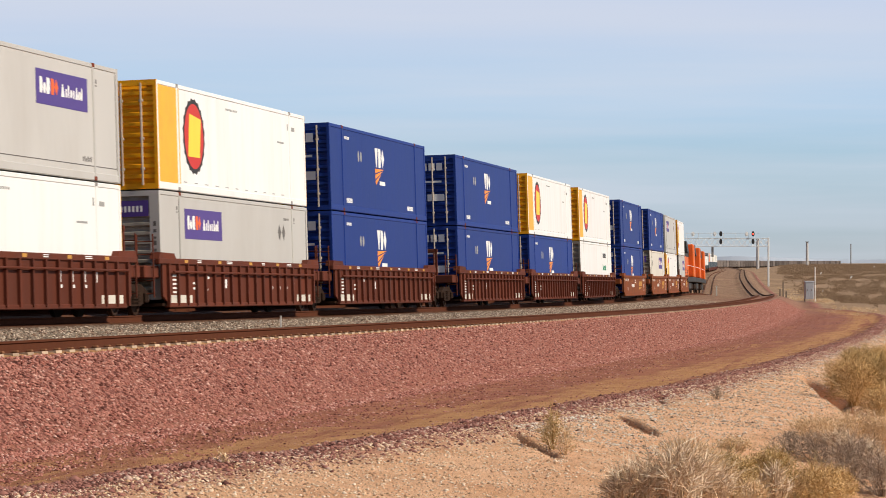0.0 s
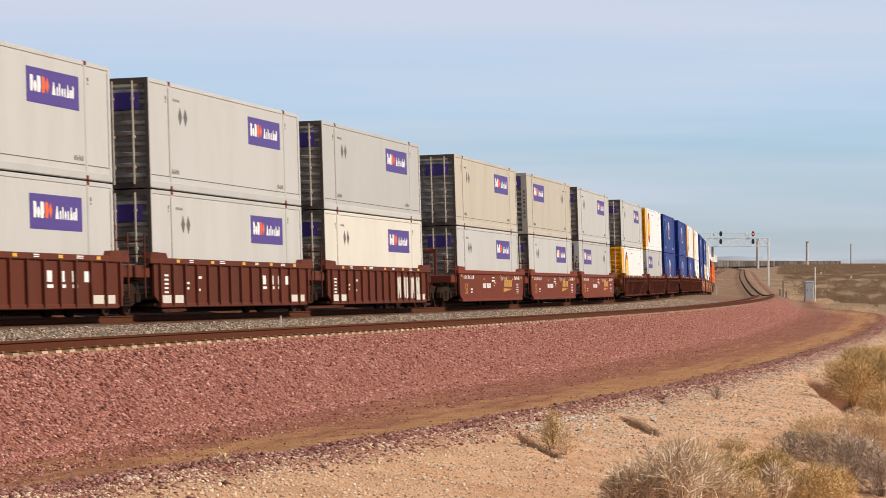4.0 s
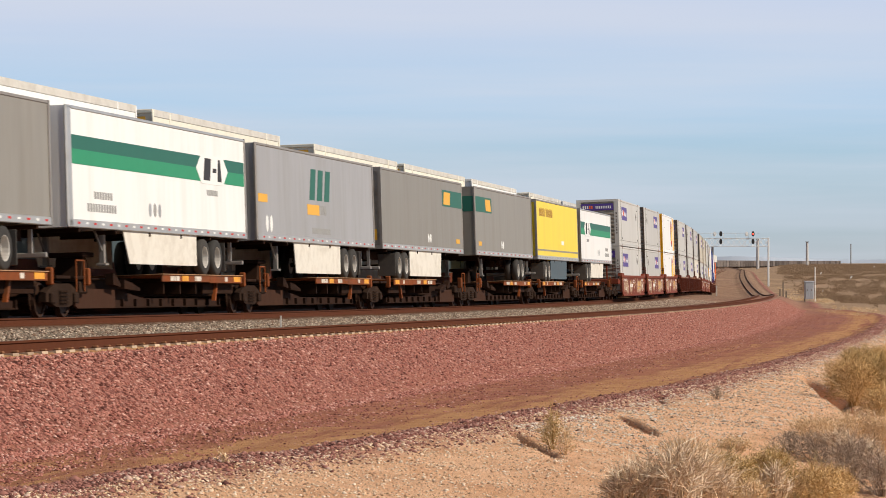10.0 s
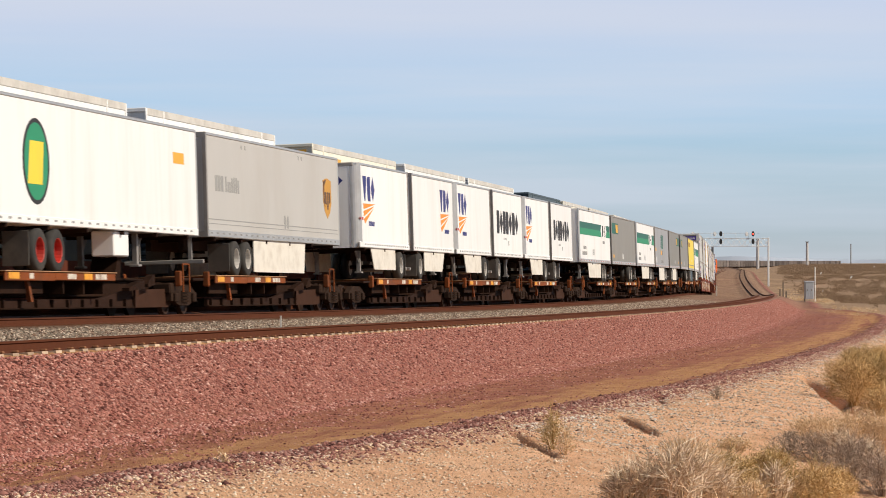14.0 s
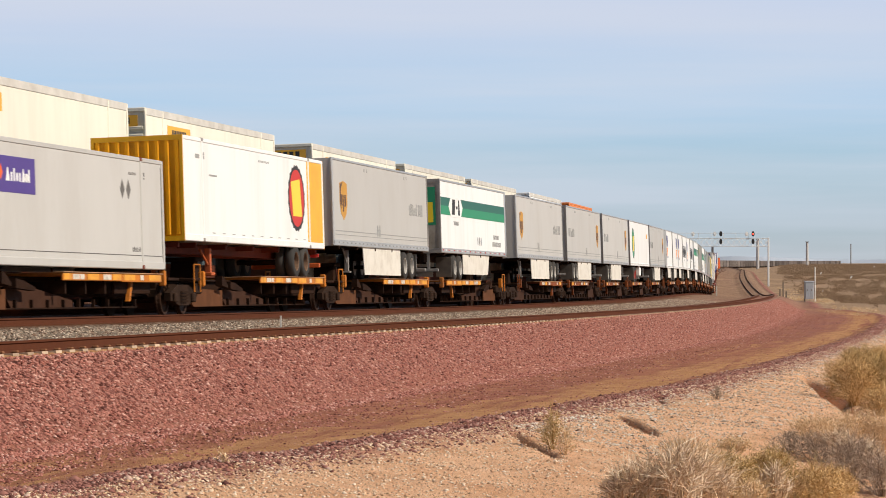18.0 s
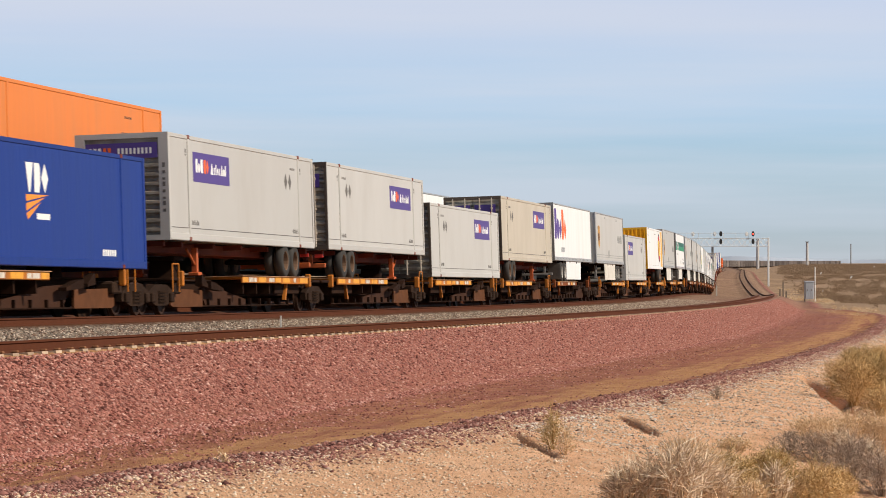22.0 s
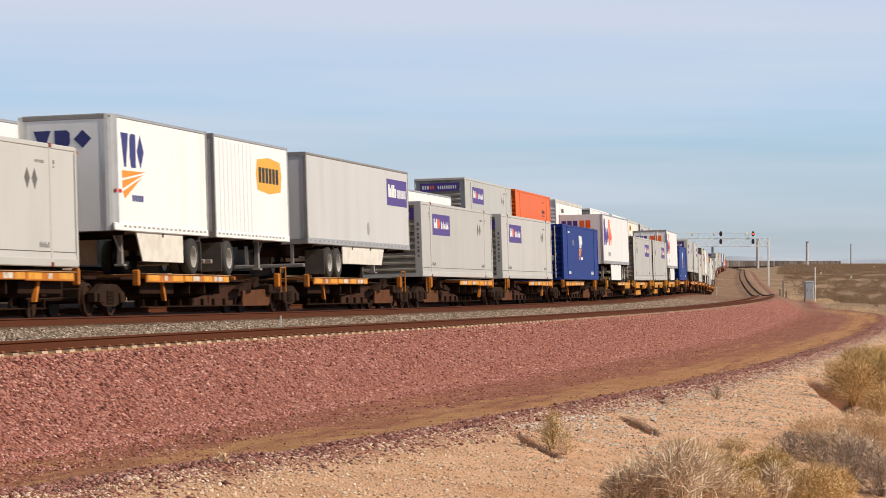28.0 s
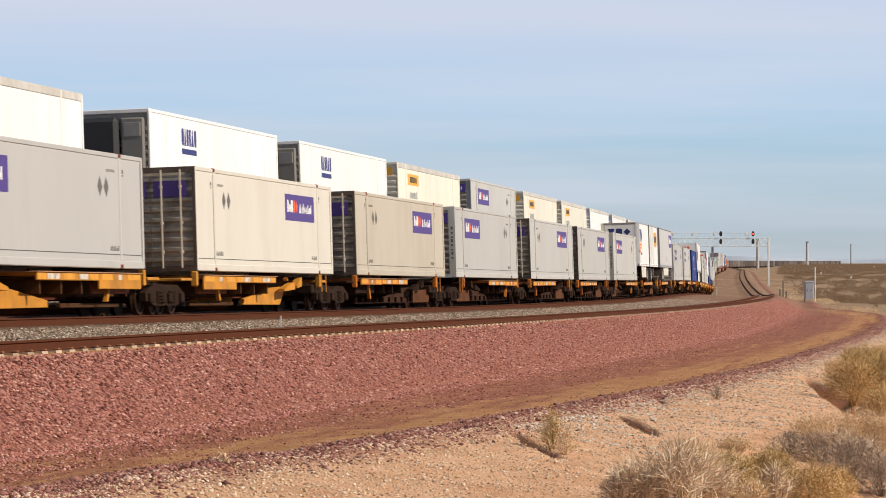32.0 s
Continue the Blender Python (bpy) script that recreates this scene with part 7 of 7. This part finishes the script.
# ---------------------------------------------------------------- signal bridge


def signal_bridge():
    root = thing("signal_bridge", "galvanised steel signal bridge across the tracks", "signal bridge")
    g = M["galvanised"]
    y0 = 640.0
    px = y0 / 5036.0                      # metres for one step of the picture's grid at this distance
    X = lambda u: (u - 784) * px
    Z = lambda v: 1.436 - (v - 462) * px
    zg = Z(503)
    part("mast", Shape().soft(X(1360) - 0.2, X(1360) + 0.2, y0 - 0.2, y0 + 0.2, zg - 1.0, Z(421), 0.04), g, root, "white-grey mast")
    part("mast", Shape().soft(X(1120) - 0.2, X(1120) + 0.2, y0 - 0.2, y0 + 0.2, zg - 1.5, Z(421), 0.04), g, root, "white-grey mast")
    xl, xr = X(1112), X(1361)
    for nm, z in (("top_chord", Z(422)), ("bottom_chord", Z(436))):
        for dy in (-0.55, 0.55):
            part(nm, Shape().soft(xl, xr, y0 + dy - 0.07, y0 + dy + 0.07, z - 0.08, z + 0.08, 0.02), g, root)
    n, step = 26, (xr - xl) / 26
    for i in range(n):
        a, b = xl + i * step, xl + (i + 1) * step
        za, zb = (Z(436), Z(422)) if i % 2 else (Z(422), Z(436))
        part("brace", Shape().rod((a, y0 - 0.55, za), (b, y0 - 0.55, zb), 0.06, 6).rod((a, y0 + 0.55, zb), (b, y0 + 0.55, za), 0.05, 6), g, root)
    rail_ = Shape().rod((X(1170), y0 - 0.7, Z(413)), (X(1343), y0 - 0.7, Z(413)), 0.05, 6)
    for u in range(1170, 1345, 22):
        rail_.rod((X(u), y0 - 0.7, Z(422)), (X(u), y0 - 0.7, Z(412.5)), 0.04, 6)
    part("walkway_rail", rail_, g, root)
    for u, lit in ((1275, False), (1332, True)):
        for v in (414.2, 427.8):
            c = Vector((X(u), y0 - 1.0, Z(v)))
            hd = part("signal_head", Shape().prism(ellipse(c.x, c.z, 0.34, 0.6, 20), c.y, c.y + 0.12).rod((c.x, c.y + 0.1, c.z - 0.25), (c.x, c.y + 0.7, c.z - 0.25), 0.2, 10), M["loco_black"], root, "black signal target with hood")
            part("lens", Shape().rod((c.x, c.y - 0.05, c.z), (c.x, c.y, c.z), 0.16, 12), LAMP["red_lens"] if lit and v < 420 else LAMP["dark_lens"], hd, "lit red lens" if lit and v < 420 else "dark lens")
    for u in (1192, 1227, 1265.6, 1322):
        part("signal_back", Shape().prism(ellipse(X(u), Z(414.5), 0.36, 0.55, 16), y0 + 0.8, y0 + 0.95).rod((X(u), y0 + 0.3, Z(415)), (X(u), y0 + 0.8, Z(415)), 0.2, 10), g, root, "grey back of a signal target")
    part("hanging_sign", Shape().soft(X(1261) - 0.25, X(1261) + 0.25, y0 - 0.1, y0 + 0.1, Z(455), Z(437), 0.02), M["dull_trim"], root)


signal_bridge()


def spot(u, y):
    """x of a sight line by the grid of the view at the distance y."""
    return (u - 784) * y / 5036.0


# equipment cabinet, posts and poles beside the line
def cabinet():
    x, y = spot(1431.7, 288.0), 288.0
    z = ground_at(x, y) + 0.08
    root = thing("equipment_cabinet", "grey metal railway equipment cabinet on the ballast", "cabinet")
    root.location = (x, y, z)
    part("body", Shape().soft(-0.43, 0.43, -0.5, 0.5, 0.12, 1.86, 0.03), M["cabinet_grey"], root)
    part("roof", Shape().prism_x([(-0.56, 1.85), (0.56, 1.85), (0.56, 1.91), (0.0, 1.98), (-0.56, 1.91)], -0.48, 0.48), M["cabinet_grey"], root)
    for i in (-0.21, 0.21):
        dr = part("door", Shape().soft(i - 0.19, i + 0.19, -0.53, -0.5, 0.2, 1.8, 0.01), M["cabinet_grey"], root)
        part("handle", Shape().soft(i - 0.05, i + 0.05, -0.57, -0.53, 0.95, 1.15, 0.01), M["dull_trim"], dr)
    part("plinth", Shape().soft(-0.46, 0.46, -0.55, 0.55, -0.3, 0.13, 0.02), M["concrete"], root)
    pole = thing("antenna_pole", "thin white pole beside the equipment cabinet", "pole")
    pole.location = (spot(1442.5, 292.0), 292.0, ground_at(spot(1442.5, 292.0), 292.0))
    part("shaft", Shape().rod((0, 0, -0.2), (0, 0, 3.6), 0.05, 8), M["white_paint"], pole)


cabinet()
for u, v0, v1, r in ((1380.5, 512, 532, 0.06), (1386, 500, 527, 0.06), (1391.5, 518, 536, 0.07), (1268, 506, 526, 0.08)):
    y = 268.0 if u > 1300 else 352.0
    p_ = thing("marker_post", "short weathered marker post beside the track", "post", "marker posts")
    zt = 1.436 - (v0 - 462) * y / 5036
    zg = ground_at(spot(u, y), y)
    p_.location = (spot(u, y), y, zg)
    part("post", Shape().soft(-r, r, -r, r, -0.2, max(0.6, zt - zg), 0.015), M["pole_wood"] if u > 1300 else M["hub_white"], p_)
# the two thick poles have distance haze mixed into their colour
for u, y, top, r, m_ in ((1428.5, 2080.0, 428, 1.1, "hazed_pole"), (1506, 2500.0, 432, 0.5, "pole_wood"), (1341, 2050.0, 424, 1.2, "hazed_pole")):
    p_ = thing("line_pole", "tall pole beyond the tracks", "pole", "poles in the distance")
    zg = ground_at(spot(u, y), y)
    p_.location = (spot(u, y), y, zg)
    h = 1.436 - (top - 462) * y / 5036 - zg
    part("shaft", Shape().rod((0, 0, -0.5), (0, 0, h), r, 10, r * 0.85), M[m_], p_)
    part("cap", Shape().soft(-r * 1.05, r * 1.05, -r * 1.05, r * 1.05, h - 0.4, h + 0.1, 0.05), M["dull_trim"], p_)
for u, y in ((645, 66.0), (65, 66.0)):
    s_ = {645: -8.0, 65: -24.0}[u]
    a_ = thing("rail_marker", "short white marker stake between the tracks", "stake", "marker stakes")
    dd_ = {645: NEAR_D - 0.95, 65: 2.6}[u]
    x, y, z = beside(s_, dd_, -0.25)
    a_.location = (x, y, z)
    part("stake", Shape().soft(-0.02, 0.02, -0.02, 0.02, -0.1, 0.36, 0.005), M["hub_white"], a_)


# ---------------------------------------------------------------- the standing hopper train far away
def hopper():
    root = thing("hopper_car", "brown and grey coal hopper car in a standing train", "hopper car", "hopper cars in the distance")
    part("body", Shape().prism([(-7.4, 1.0), (7.4, 1.0), (7.7, 5.3), (-7.7, 5.3)], -1.5, 1.5), M["hopper_paint"], root)
    ribs = Shape()
    for i in range(9):
        x = -7.2 + i * 1.8
        ribs.box(x - 0.08, x + 0.08, -1.62, -1.5, 1.0, 5.3)
        ribs.box(x - 0.08, x + 0.08, 1.5, 1.62, 1.0, 5.3)
    part("side_stiffener", ribs, M["hopper_paint"], root)
    part("underframe", Shape().prism([(-8.0, 1.0), (-8.0, 0.7), (-6.9, 0.7), (-6.9, 0.05), (-4.3, 0.05), (-4.3, 0.7), (4.3, 0.7), (4.3, 0.05), (6.9, 0.05), (6.9, 0.7), (8.0, 0.7), (8.0, 1.0)], -1.3, 1.3), M["under_shade_rust"], root)
    return root


for i in range(58):
    q = i / 57.0
    yy = 1840.0 + 1150.0 * q ** 1.15
    u = 1232 + 252 * q ** 0.8
    q2 = q + 0.01
    y2, u2 = 1840.0 + 1150.0 * q2 ** 1.15, 1232 + 252 * q2 ** 0.8
    car = spawn("hopper", hopper)
    x1, x2 = spot(u, yy), spot(u2, y2)
    zb = 1.436 - (475.5 - 4.6 * q - 462) * yy / 5036
    car.matrix_basis = pose(x1, yy, zb, 0, 0, math.degrees(math.atan2(y2 - yy, x2 - x1)))


# ---------------------------------------------------------------- shrubs
def leafy(name, tones):
    return pebbly(name, tones, 0.9)


M["straw"] = leafy("straw", [(0.42, 0.27, 0.14), (0.70, 0.48, 0.27), (0.76, 0.54, 0.31), (0.70, 0.54, 0.36), (0.84, 0.72, 0.54)])
M["olive"] = leafy("olive", [(0.17, 0.12, 0.045), (0.42, 0.28, 0.10), (0.58, 0.385, 0.16), (0.64, 0.475, 0.23), (0.74, 0.58, 0.34)])
M["grey_twig"] = leafy("grey_twig", [(0.30, 0.19, 0.11), (0.62, 0.45, 0.30), (0.80, 0.64, 0.46), (0.90, 0.79, 0.63), (0.50, 0.34, 0.21)])
M["dark_twig"] = leafy("dark_twig", [(0.15, 0.10, 0.07), (0.32, 0.24, 0.18), (0.46, 0.36, 0.28), (0.66, 0.54, 0.43), (0.24, 0.17, 0.12)])
M["gold"] = leafy("gold", [(0.26, 0.15, 0.06), (0.52, 0.33, 0.13), (0.68, 0.45, 0.20), (0.73, 0.52, 0.26), (0.82, 0.64, 0.38)])
M["brush"] = leafy("brush", [(0.19, 0.125, 0.075), (0.26, 0.175, 0.11), (0.32, 0.22, 0.14), (0.38, 0.27, 0.17)])


def blades(rng, n, rx, ry, h, width, curl=0.35, base=0.25):
    """Many thin bent blades that spring from a low centre."""
    v, f = [], []
    a = rng.uniform(0, 6.283, n)
    r0 = np.sqrt(rng.random(n)) * base
    lean = rng.uniform(0.15, 1.0, n)
    hh = h * rng.uniform(0.45, 1.0, n) * (1.1 - 0.55 * lean ** 2)
    twist = rng.uniform(-curl, curl, n)
    for i in range(n):
        ca, sa = math.cos(a[i]), math.sin(a[i])
        p0 = np.array((rx * r0[i] * ca, ry * r0[i] * sa, -0.05))
        tip = np.array((rx * lean[i] * math.cos(a[i] + twist[i]), ry * lean[i] * math.sin(a[i] + twist[i]), hh[i]))
        mid = (p0 + tip) / 2 + np.array((0, 0, hh[i] * 0.16))
        side = np.array((-sa, ca, rng.uniform(-0.3, 0.3))) * width * rng.uniform(0.6, 1.4)
        k = len(v)
        v += [tuple(p0 - side), tuple(p0 + side), tuple(mid + side * 0.8), tuple(mid - side * 0.8), tuple(tip)]
        f += [(k, k + 1, k + 2, k + 3), (k + 3, k + 2, k + 4)]
    return v, f


def leaves(rng, n, rx, ry, h, size):
    """Small leaf clumps through a bush's crown."""
    v, f = [], []
    for _ in range(n):
        a, b, r = rng.uniform(0, 6.283), rng.uniform(0.05, 1.35), rng.random() ** 0.4
        c = np.array((rx * r * math.cos(a) * math.cos(b * 0.9), ry * r * math.sin(a) * math.cos(b * 0.9), h * (0.12 + 0.88 * r * math.sin(b))))
        c += rng.normal(0, 0.04, 3)
        d1, d2 = rng.normal(0, 1, 3), rng.normal(0, 1, 3)
        d1, d2 = d1 / np.linalg.norm(d1) * size * rng.uniform(0.5, 1.4), d2 / np.linalg.norm(d2) * size * rng.uniform(0.3, 0.9)
        k = len(v)
        v += [tuple(c - d1), tuple(c + d2), tuple(c + d1), tuple(c - d2)]
        f += [(k, k + 1, k + 2, k + 3)]
    return v, f


def raw_part(name, v, f, material, parent):
    me = bpy.data.meshes.new(name)
    me.from_pydata(v, [], f)
    me.materials.append(material)
    ob = new(name, me)
    ob.parent = parent
    return ob


def branches(rng, stems, twigs, w, h, thick, upright=0.12):
    """A tangled dry shrub: bent stems out of one root, each with finer side twigs."""
    v, f = [], []

    def strip(pts, wd):
        side = rng.normal(0, 1, 3)
        side /= np.linalg.norm(side)
        k = len(v)
        for i, p in enumerate(pts):
            q = wd * (1 - 0.7 * i / (len(pts) - 1))
            v.extend([tuple(p - side * q), tuple(p + side * q)])
        f.extend([(k + 2 * i, k + 2 * i + 1, k + 2 * i + 3, k + 2 * i + 2) for i in range(len(pts) - 1)])

    for _ in range(stems):
        a, el = rng.uniform(0, 6.283), rng.uniform(upright, 1.5)
        r = rng.uniform(0.72, 1.05)
        tip = np.array((w / 2 * r * math.cos(a) * math.cos(el), w / 2 * r * math.sin(a) * math.cos(el), h * r * math.sin(el) + 0.04))
        root_ = np.array((rng.normal(0, w * 0.05), rng.normal(0, w * 0.05), -0.04))
        sag = rng.normal(0, 0.06 * w, 3)
        pts = [root_ + (tip - root_) * q + sag * math.sin(q * math.pi) + np.array((0, 0, 0.10 * h * math.sin(q * math.pi))) for q in (0.0, 0.3, 0.6, 0.82, 1.0)]
        strip(pts, thick)
        for _ in range(twigs):
            q = rng.uniform(0.35, 0.98)
            i = min(3, int(q * 4))
            base = pts[i] + (pts[i + 1] - pts[i]) * (q * 4 - i)
            d = (tip - root_) / (np.linalg.norm(tip - root_) + 1e-6) * 0.6 + rng.normal(0, 0.6, 3)
            d[2] = abs(d[2]) * 0.8
            ln = h * rng.uniform(0.12, 0.36)
            bend = rng.normal(0, 0.12 * ln, 3)
            strip([base, base + d * ln * 0.5 + bend, base + d * ln], thick * 0.55)
    return v, f


def bush(kind, u, v, wide, high, seed):
    """A desert shrub that stands where the sight line (u, v) meets the ground; its size in steps of the view's grid."""
    rng = np.random.default_rng(seed)
    x, y = sight(u, v)
    z = ground_at(x, y)
    w, h = wide * y / 5036.0, high * y / 5036.0
    lab = {"straw": "dry straw-coloured desert shrub on sandy ground", "olive": "yellow-olive desert bush on the sandy bank", "grey_twig": "bare pale grey twiggy shrub on the sandy bank", "dark_twig": "bare dark grey tangled shrub on the sandy bank", "gold": "golden-brown rounded desert bush on the sandy bank"}[kind]
    root = thing("shrub", lab, "shrub", "shrubs")
    root.location = (x, y, z)
    n = int((60 if wide > 50 else 16) + (80 if kind != "olive" else 100) * min(2.0, w * h) * (0.5 if kind == "grey_twig" else 1.0))
    raw_part("branchwork", *branches(rng, n, 15, w, h, 0.012 if kind == "grey_twig" else 0.0068, 0.7 if kind == "grey_twig" else 0.12), M[kind], root)
    count = int(n * ({"olive": 60, "gold": 60, "straw": 26, "grey_twig": 3, "dark_twig": 3}[kind] if wide > 50 else 9))
    raw_part("foliage", *leaves(rng, count, w / 2, w / 2, h * 0.97, 0.015), M["straw"] if kind == "grey_twig" else M[kind], root)
    return root


for i, row in enumerate((
        ("grey_twig", 1205, 930, 210, 128), ("straw", 1250, 900, 150, 96), ("grey_twig", 1130, 925, 150, 92), ("grey_twig", 1265, 915, 110, 70), ("grey_twig", 1095, 915, 90, 70), ("dark_twig", 1240, 895, 120, 80), ("dark_twig", 1110, 900, 100, 60),
        ("olive", 1290, 900, 120, 98), ("olive", 1365, 880, 105, 78), ("gold", 1445, 915, 130, 90), ("gold", 1480, 890, 80, 55), ("straw", 1330, 915, 70, 60), ("grey_twig", 1370, 912, 80, 70),
        ("dark_twig", 1400, 808, 110, 36), ("dark_twig", 1450, 822, 110, 48), ("dark_twig", 1510, 850, 140, 72), ("dark_twig", 1560, 880, 110, 70), ("grey_twig", 1490, 826, 90, 58), ("grey_twig", 1530, 852, 110, 62),
        ("straw", 1440, 784, 110, 44), ("straw", 1505, 792, 120, 60), ("straw", 1560, 800, 110, 66), ("straw", 1215, 805, 110, 22), ("straw", 1300, 800, 70, 18),
        ("gold", 1512, 722, 105, 82), ("olive", 1562, 722, 95, 92), ("gold", 1476, 690, 50, 50), ("olive", 1532, 668, 110, 52), ("olive", 1508, 640, 50, 24), ("gold", 1560, 740, 80, 50), ("gold", 1560, 640, 60, 26),
        ("olive", 978, 800, 44, 66), ("straw", 1000, 810, 40, 44), ("dark_twig", 1268, 709, 24, 22), ("straw", 395, 838, 20, 10))):
    bush(*row, 100 + i)


def tufts(rng, x, y, z, r, h, leaf, count):
    """Small triangles that make one low clump each, as arrays of corners."""
    n = len(x)
    a, e, q = rng.uniform(0, 6.283, (n, count)), rng.uniform(0.0, 1.4, (n, count)), rng.uniform(0.45, 1.0, (n, count))
    c = np.stack([x[:, None] + r[:, None] * q * np.cos(a) * np.cos(e), y[:, None] + r[:, None] * q * np.sin(a) * np.cos(e), z[:, None] + h[:, None] * q * np.sin(e) + 0.04], -1)
    d1, d2 = rng.normal(0, 1, (n, count, 3)) * leaf[:, None, None], rng.normal(0, 1, (n, count, 3)) * leaf[:, None, None]
    return np.stack([c, c + d1, c + d2], 2).reshape(-1, 3)


def brush_field():
    """Low scrub over the plain: many small uneven clumps, thicker in drifts, with bare sand between."""
    rng = np.random.default_rng(3)
    for name, label, key, fields in (
            ("desert_scrub", "low grey-brown scrub over the desert plain", "brush", ((1000, 190, 420, 1445, 1610, 0.5, 0.9), (4200, 420, 1100, 1385, 1610, 0.8, 0.1), (4200, 1100, 2900, 1380, 1615, 1.9, -0.5))),
            ("dry_grass_tufts", "golden dry grass tufts at the edge of the railway bed", "straw", ((420, 252, 470, 1380, 1472, 0.5, -0.6), (160, 192, 245, 1440, 1610, 0.3, 0.3), (240, 335, 620, 1375, 1470, 0.5, 0.2)))):
        out = []
        for n, y0, y1, u0, u1, size, thin in fields:
            y = y0 * (y1 / y0) ** rng.random(n)
            u = u0 + (u1 - u0) * rng.random(n)
            x = spot(u, y)
            d = (x - np.interp(y, GY, GX)) * np.cos(np.interp(y, GY, GT))
            drift = np.sin(u * 0.05 + y * 0.031) + np.sin(u * 0.11 - y * 0.017) + 0.8 * np.sin(y * 0.055)
            near_track = 12.6 if key == "straw" else 17.0
            keep = (d > near_track + (1.0 if key == "straw" else 5.0) * rng.random(n)) & (drift > rng.uniform(-1.6, 0.6, n) + thin)
            x, y = x[keep], y[keep]
            z = np.array([ground_at(a, b) for a, b in zip(x, y)])
            m = len(x)
            r, h = size * rng.uniform(0.6, 1.9, m), size * rng.uniform(0.35, 0.95, m)
            out.append(tufts(rng, x, y, z, r, h, np.full(m, 0.10 * size), 64))
        v = np.concatenate(out)
        me = bpy.data.meshes.new(name)
        me.vertices.add(len(v))
        me.vertices.foreach_set("co", v.astype(np.float32).ravel())
        me.loops.add(len(v))
        me.loops.foreach_set("vertex_index", np.arange(len(v), dtype=np.int32))
        me.polygons.add(len(v) // 3)
        me.polygons.foreach_set("loop_start", np.arange(0, len(v), 3, dtype=np.int32))
        me.update(calc_edges=True)
        me.materials.append(M[key])
        tagged(new(name, me), label, "scrub", kind="stuff")


brush_field()
for u, v, high, lean in ((1452, 487, 0.5, 30), (1505, 495, 0.5, 38), (1545, 477, 0.9, 35), (1456, 520, 0.2, 10)):
    x, y = sight(u, v, 200.0, 1500.0)
    board = thing("marker_board", "small weathered white board leaning in the scrub", "marker", "marker boards on the plain")
    board.matrix_basis = pose(x, y, ground_at(x, y) + 0.3, 0, lean, 0)
    part("board", Shape().soft(-high * 0.35, high * 0.35, -0.03, 0.03, 0.0, high * 1.6, 0.01), M["white_paint"], board)
    part("stake", Shape().soft(-0.04, 0.04, 0.03, 0.09, -0.6, high, 0.01), M["pole_wood"], board)


def mountains():
    """A pale blue ridge at the horizon; its colour, near the sky's, carries the haze."""
    rng = random.Random(8)
    pts, n = [], 60
    for i in range(n + 1):
        u = 850 + i * 14
        base = 4 + 6 * math.exp(-((u - 1310) / 110.0) ** 2) + 5 * math.exp(-((u - 1120) / 60.0) ** 2) + rng.uniform(-0.5, 0.5)
        pts.append((spot(u, 4600.0), 1.436 + max(1.0, base - 2) * 4600 / 5036.0))
    v = [(x, 4600.0, -20.0) for x, z in pts] + [(x, 4640.0 + 20 * math.sin(x), z) for x, z in pts] + [(x, 4760.0, -20.0) for x, z in pts]
    m = n + 1
    f = [(i, i + 1, m + i + 1, m + i) for i in range(n)] + [(m + i, m + i + 1, 2 * m + i + 1, 2 * m + i) for i in range(n)]
    me = bpy.data.meshes.new("mountains")
    me.from_pydata(v, [], f)
    me.materials.append(M["mountain"])
    tagged(new("mountains", me), "pale blue mountain ridge on the horizon", "mountains", kind="structure")


mountains()

motions()
